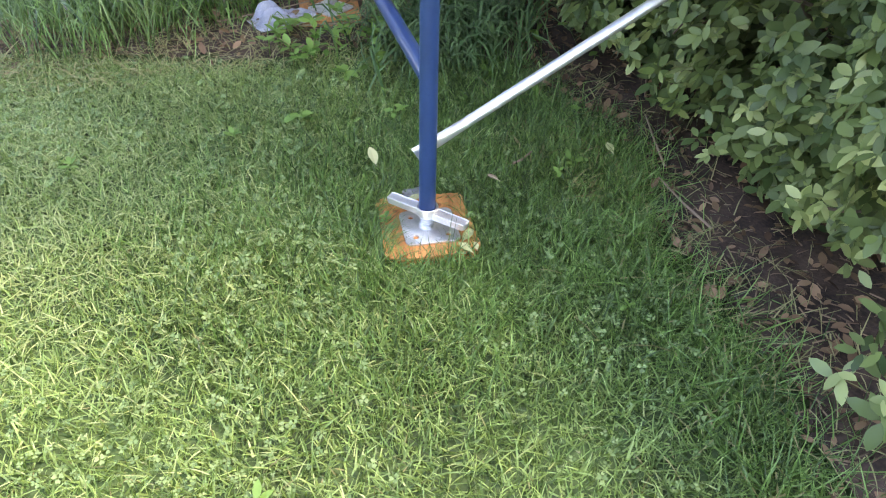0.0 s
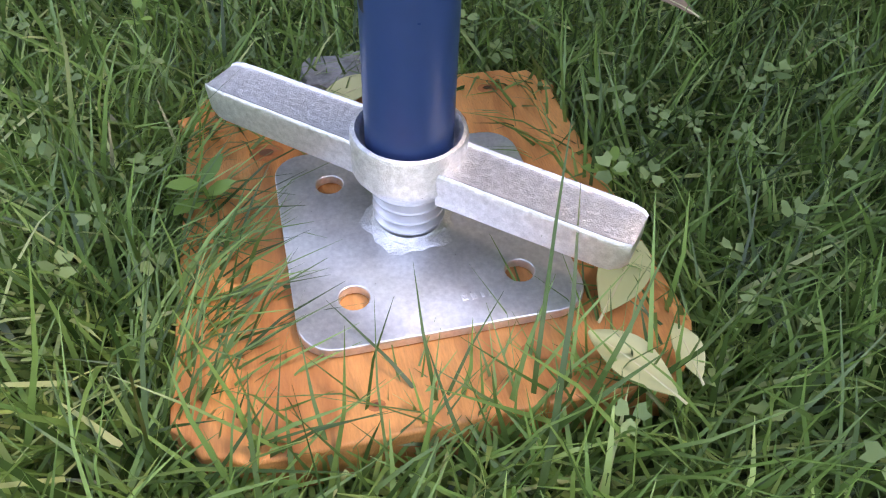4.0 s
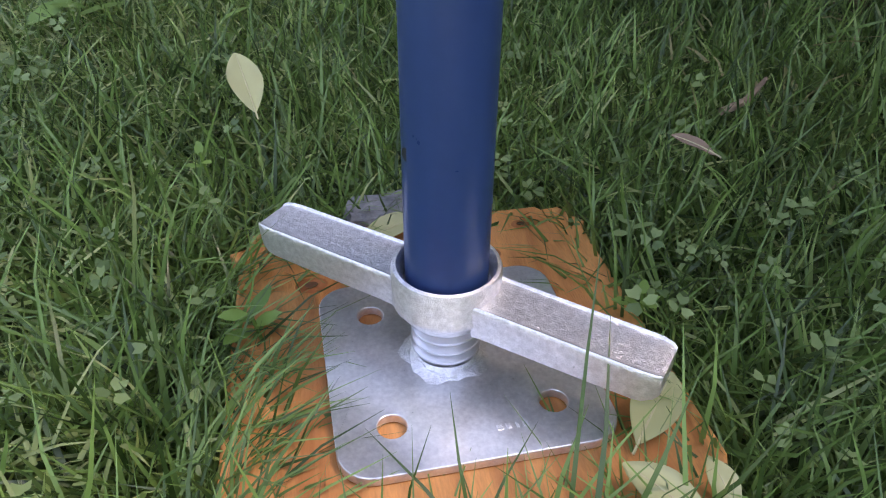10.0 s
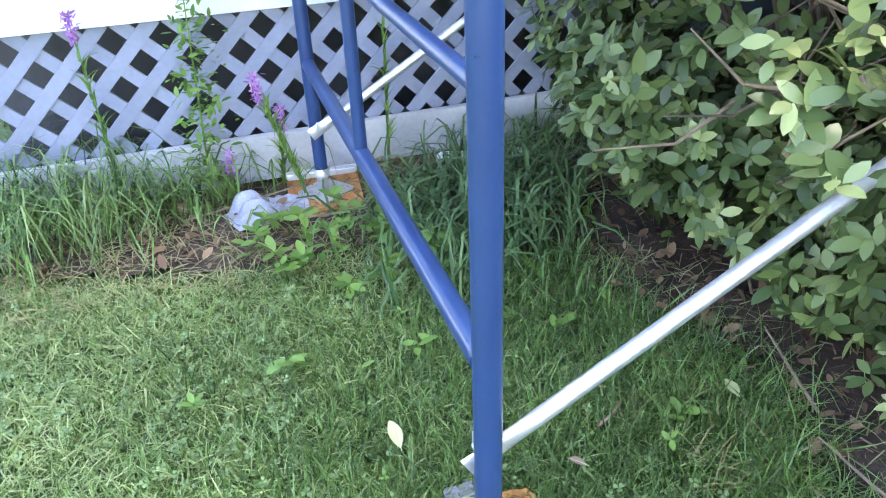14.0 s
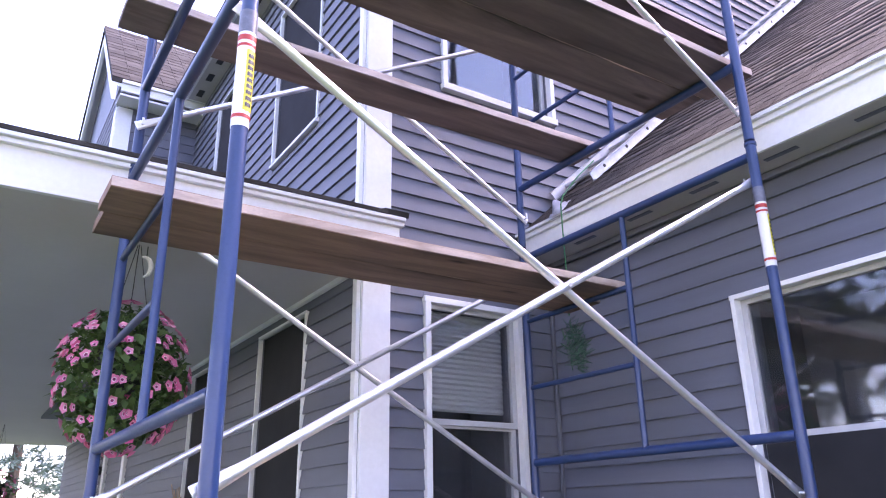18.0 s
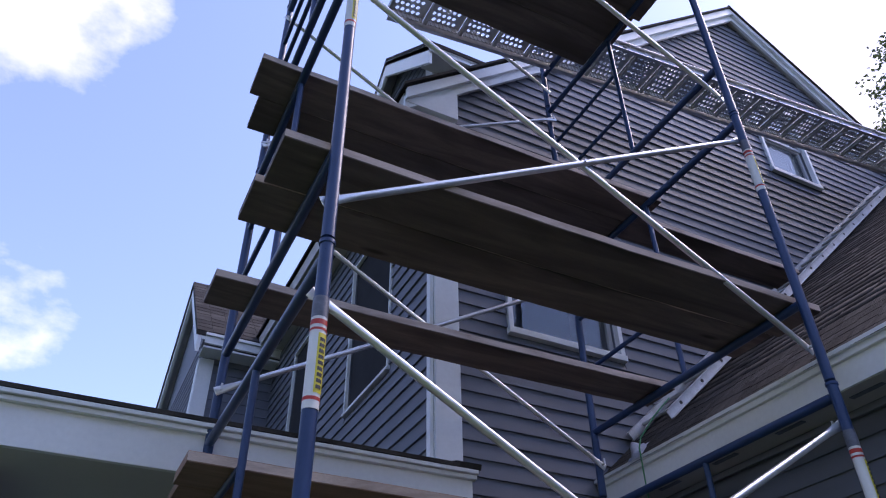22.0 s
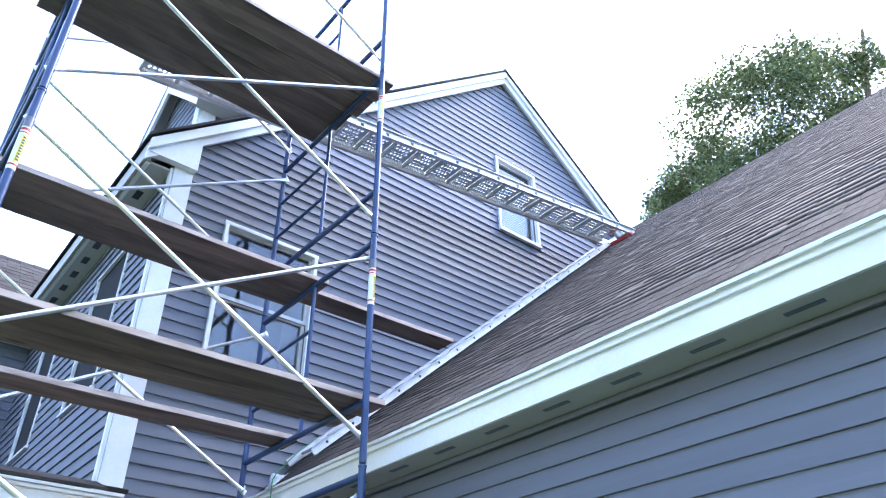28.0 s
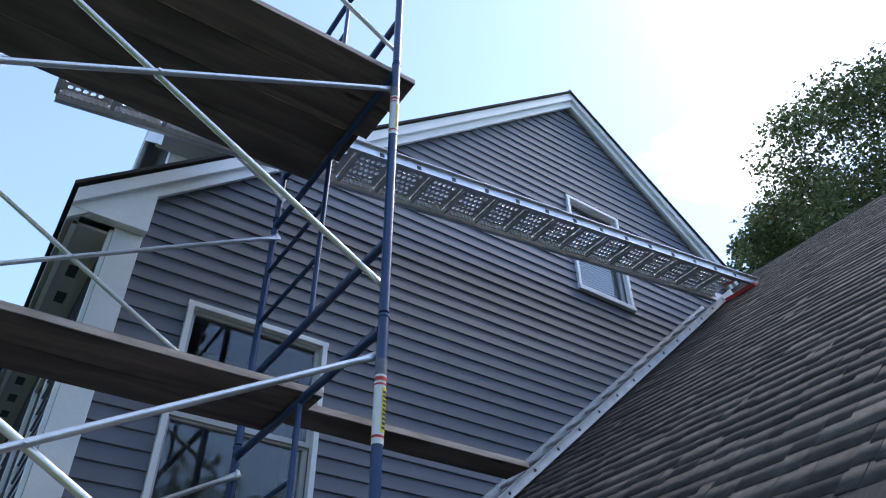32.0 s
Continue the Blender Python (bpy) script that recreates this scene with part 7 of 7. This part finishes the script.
for i, (x, y, L, a) in enumerate(((0.32, 0.22, 0.07, 20), (0.95, 0.85, 0.5, -35), (0.9, 0.5, 0.35, 60), (0.75, 0.1, 0.25, 75), (0.72, -0.2, 0.22, 100), (-0.45, 1.45, 0.4, 10), (-0.2, 1.35, 0.3, -15), (0.8, 1.4, 0.4, 20))):
    bm = B()
    d = Vector((math.cos(radians(a)), math.sin(radians(a)), 0.05))
    tube(bm, (x, y, 0.045), Vector((x, y, 0.045)) + d * L * 0.5, 0.004, 0.0035, 6)
    tube(bm, Vector((x, y, 0.045)) + d * L * 0.5, Vector((x, y, 0.045)) + d * L + Vector((0.01, 0.02, 0)), 0.0035, 0.002, 6)
    tagged(part("twig", bm, TWIG), "dry brown twig lying on the ground", "twig", "fallen twigs")

crumpled("rag", Matrix.Translation((-0.20, 1.44, 0.03)) @ Matrix.Rotation(radians(20), 4, "Z"), (0.125, 0.075), CLOTH, "white printed rag on the ground by the jack", "rag", 8, 0.06)
bm = B()
prism(bm, [(0, 0), (0.34, 0), (0.36, 0.012), (0.02, 0.014)], 0.06, Matrix.Translation((0.42, 1.6, 0.03)) @ Matrix.Rotation(radians(-14), 4, "Z"))
tagged(part("white_offcut", bm, TRIM), "white trim offcut lying by the skirting", "trim offcut")


# ---------------------------------------------------------------- trees
def broadleaf(at, height, crown_r, seed, label, n_clump=150, per=150, leaf=0.17, mat=TREE, puff=1.0):
    """A tapered trunk with forking limbs and a crown of leaf clumps."""
    t = thing("tree", label, "tree", "broadleaf trees", at)
    rng = np.random.default_rng(seed)
    trunk_h = height * 0.45
    bm = B()
    tube(bm, (0, 0, 0), (0.1, 0, trunk_h), height * 0.028, height * 0.017, 12)
    part("trunk", bm, BARK, t, smooth=True)
    for i in range(14):
        a, z = rng.uniform(0, 6.283), trunk_h * rng.uniform(0.6, 1.0)
        s = Vector((0.1, 0, z))
        e = Vector((crown_r * 0.75 * math.cos(a), crown_r * 0.75 * math.sin(a), height * rng.uniform(0.5, 0.92)))
        mid_p = s.lerp(e, 0.5) + Vector((0, 0, -0.05 * height * rng.uniform(0, 1)))
        bm = B()
        tube(bm, s, mid_p, height * 0.012, height * 0.007, 8)
        tube(bm, mid_p, e, height * 0.007, height * 0.002, 8)
        part("limb", bm, BARK, t, smooth=True)
    pts = []
    for i in range(n_clump):
        d = rng.normal(size=3)
        d /= np.linalg.norm(d)
        r = rng.uniform(0.35, 1.0) ** 0.6
        c = np.array([d[0] * crown_r * r, d[1] * crown_r * r, height * 0.64 + d[2] * height * 0.34 * r])
        c[:2] *= 1 - 0.35 * max(0, (c[2] - height * 0.7) / (height * 0.3))
        s = crown_r * rng.uniform(0.09, 0.16) * puff
        k = int(per * rng.uniform(0.6, 1.3))
        q = np.clip(rng.normal(size=(k, 3)), -1.35, 1.35) * s * [1, 1, 0.6]
        pts.append(c + q)
    p = np.concatenate(pts)
    n = len(p)
    m = turns(rng.uniform(0, 6.283, n), rng.normal(-0.3, 0.5, n), rng.normal(0, 0.5, n), leaf * rng.uniform(0.6, 1.3, n), p)
    v, f = fan_out([(0, 0, 0), (0.34, 0.45, 0.06), (0, 1, -0.08), (-0.34, 0.45, 0.06)], [(0, 1, 2, 3)], m)
    stuff_mesh("crown", v, f, mat, t, "dense crown of small green leaves")
    return t


broadleaf((18.4, 2.75, 0), 20.7, 4.6, 31, "tall leafy oak behind the garage roof", 270, 400, 0.12, TREE, 0.76)
broadleaf((19.4, 6.6, 0), 19.6, 2.9, 32, "leafy tree farther behind the garage", 220, 260, 0.125, TREE, 0.8)
broadleaf((-9, 20, 0), 9, 3.5, 33, "leafy tree beyond the side lawn", 110, 110, 0.24)
# Unseen side-lawn trees, added to darken window reflections and the porch wall.
broadleaf((-13, 12, 0), 12, 4.6, 39, "unseen leafy tree added across the side lawn", 90, 100, 0.32)
broadleaf((-15, 5, 0), 11, 4.5, 37, "unseen leafy tree added across the side lawn", 80, 90, 0.34)
broadleaf((-17, -4, 0), 12, 5, 38, "unseen leafy tree added across the side lawn", 80, 90, 0.34)
broadleaf((-14, -14, 0), 14, 5, 34, "broad leafy tree across the front lawn", 90, 100, 0.34)
broadleaf((-3, -19, 0), 15, 5.5, 35, "broad leafy tree across the front lawn", 90, 100, 0.34)
broadleaf((9, -20, 0), 14, 5, 36, "broad leafy tree across the front lawn", 90, 100, 0.34)


def hedge():
    """An unseen loose shrub border, added to hide the bright horizon in window reflections."""
    rng = np.random.default_rng(51)
    n = 16000
    p = np.stack([-21 + rng.normal(0, 0.8, n), rng.uniform(-16, 20, n), np.zeros(n)], 1)
    p[:, 2] = rng.uniform(0, 1, n) * (2.6 + 1.2 * np.sin(p[:, 1] * 0.9) + 0.7 * np.sin(p[:, 1] * 2.3))
    m = turns(rng.uniform(0, 6.283, n), rng.normal(-0.3, 0.6, n), rng.normal(0, 0.6, n), rng.uniform(0.25, 0.5, n), p)
    v, f = fan_out([(0, 0, 0), (0.34, 0.45, 0.06), (0, 1, -0.08), (-0.34, 0.45, 0.06)], [(0, 1, 2, 3)], m)
    stuff_mesh("added_shrub_border", v, f, TREE, None, "unseen green shrub border added across the side lawn", "shrubs")


hedge()


def spruce(at, height, r, seed, label):
    t = thing("spruce_tree", label, "tree", "blue spruces", at)
    rng = np.random.default_rng(seed)
    bm = B()
    tube(bm, (0, 0, 0), (0, 0, height * 0.95), height * 0.02, 0.02, 10)
    part("trunk", bm, BARK, t, smooth=True)
    pts, yaws, pits = [], [], []
    for i in range(230):
        z = height * rng.uniform(0.03, 0.98)
        a = rng.uniform(0, 6.283)
        L = r * (1 - z / height) ** 0.8 * rng.uniform(0.7, 1.1) + 0.1
        k = int(60 * (0.3 + L / r))
        s = rng.uniform(0.25, 1, k) * L
        side = rng.normal(0, 0.10 + 0.12 * s / r, k)
        pts.append(np.stack([np.cos(a) * s - np.sin(a) * side, np.sin(a) * s + np.cos(a) * side, z - 0.25 * s + 0.12 * s ** 2 / max(L, 0.2) + rng.normal(0, 0.06, k)], 1))
        yaws.append(np.full(k, a - 1.5708) + rng.normal(0, 0.7, k))
    p, yaw = np.concatenate(pts), np.concatenate(yaws)
    n = len(p)
    m = turns(yaw, rng.normal(0.15, 0.4, n), rng.normal(0, 0.6, n), rng.uniform(0.10, 0.22, n), p)
    v, f = fan_out([(-0.16, 0, 0), (0.16, 0, 0), (0.08, 1, 0.1), (-0.08, 1, 0.1)], [(0, 1, 2, 3)], m)
    stuff_mesh("needles", v, f, SPRUCE, t, "layered blue-green needle boughs")


spruce((0.9, 19, 0), 9, 2.4, 41, "blue spruce behind the far end of the porch")
spruce((-1.4, 18, 0), 10, 2.6, 42, "tall blue spruce beyond the porch end")
spruce((-4.2, 20, 0), 8.5, 2.4, 43, "blue spruce at the back of the lawn")
spruce((3.4, 21, 0), 9, 2.4, 44, "blue spruce behind the house")
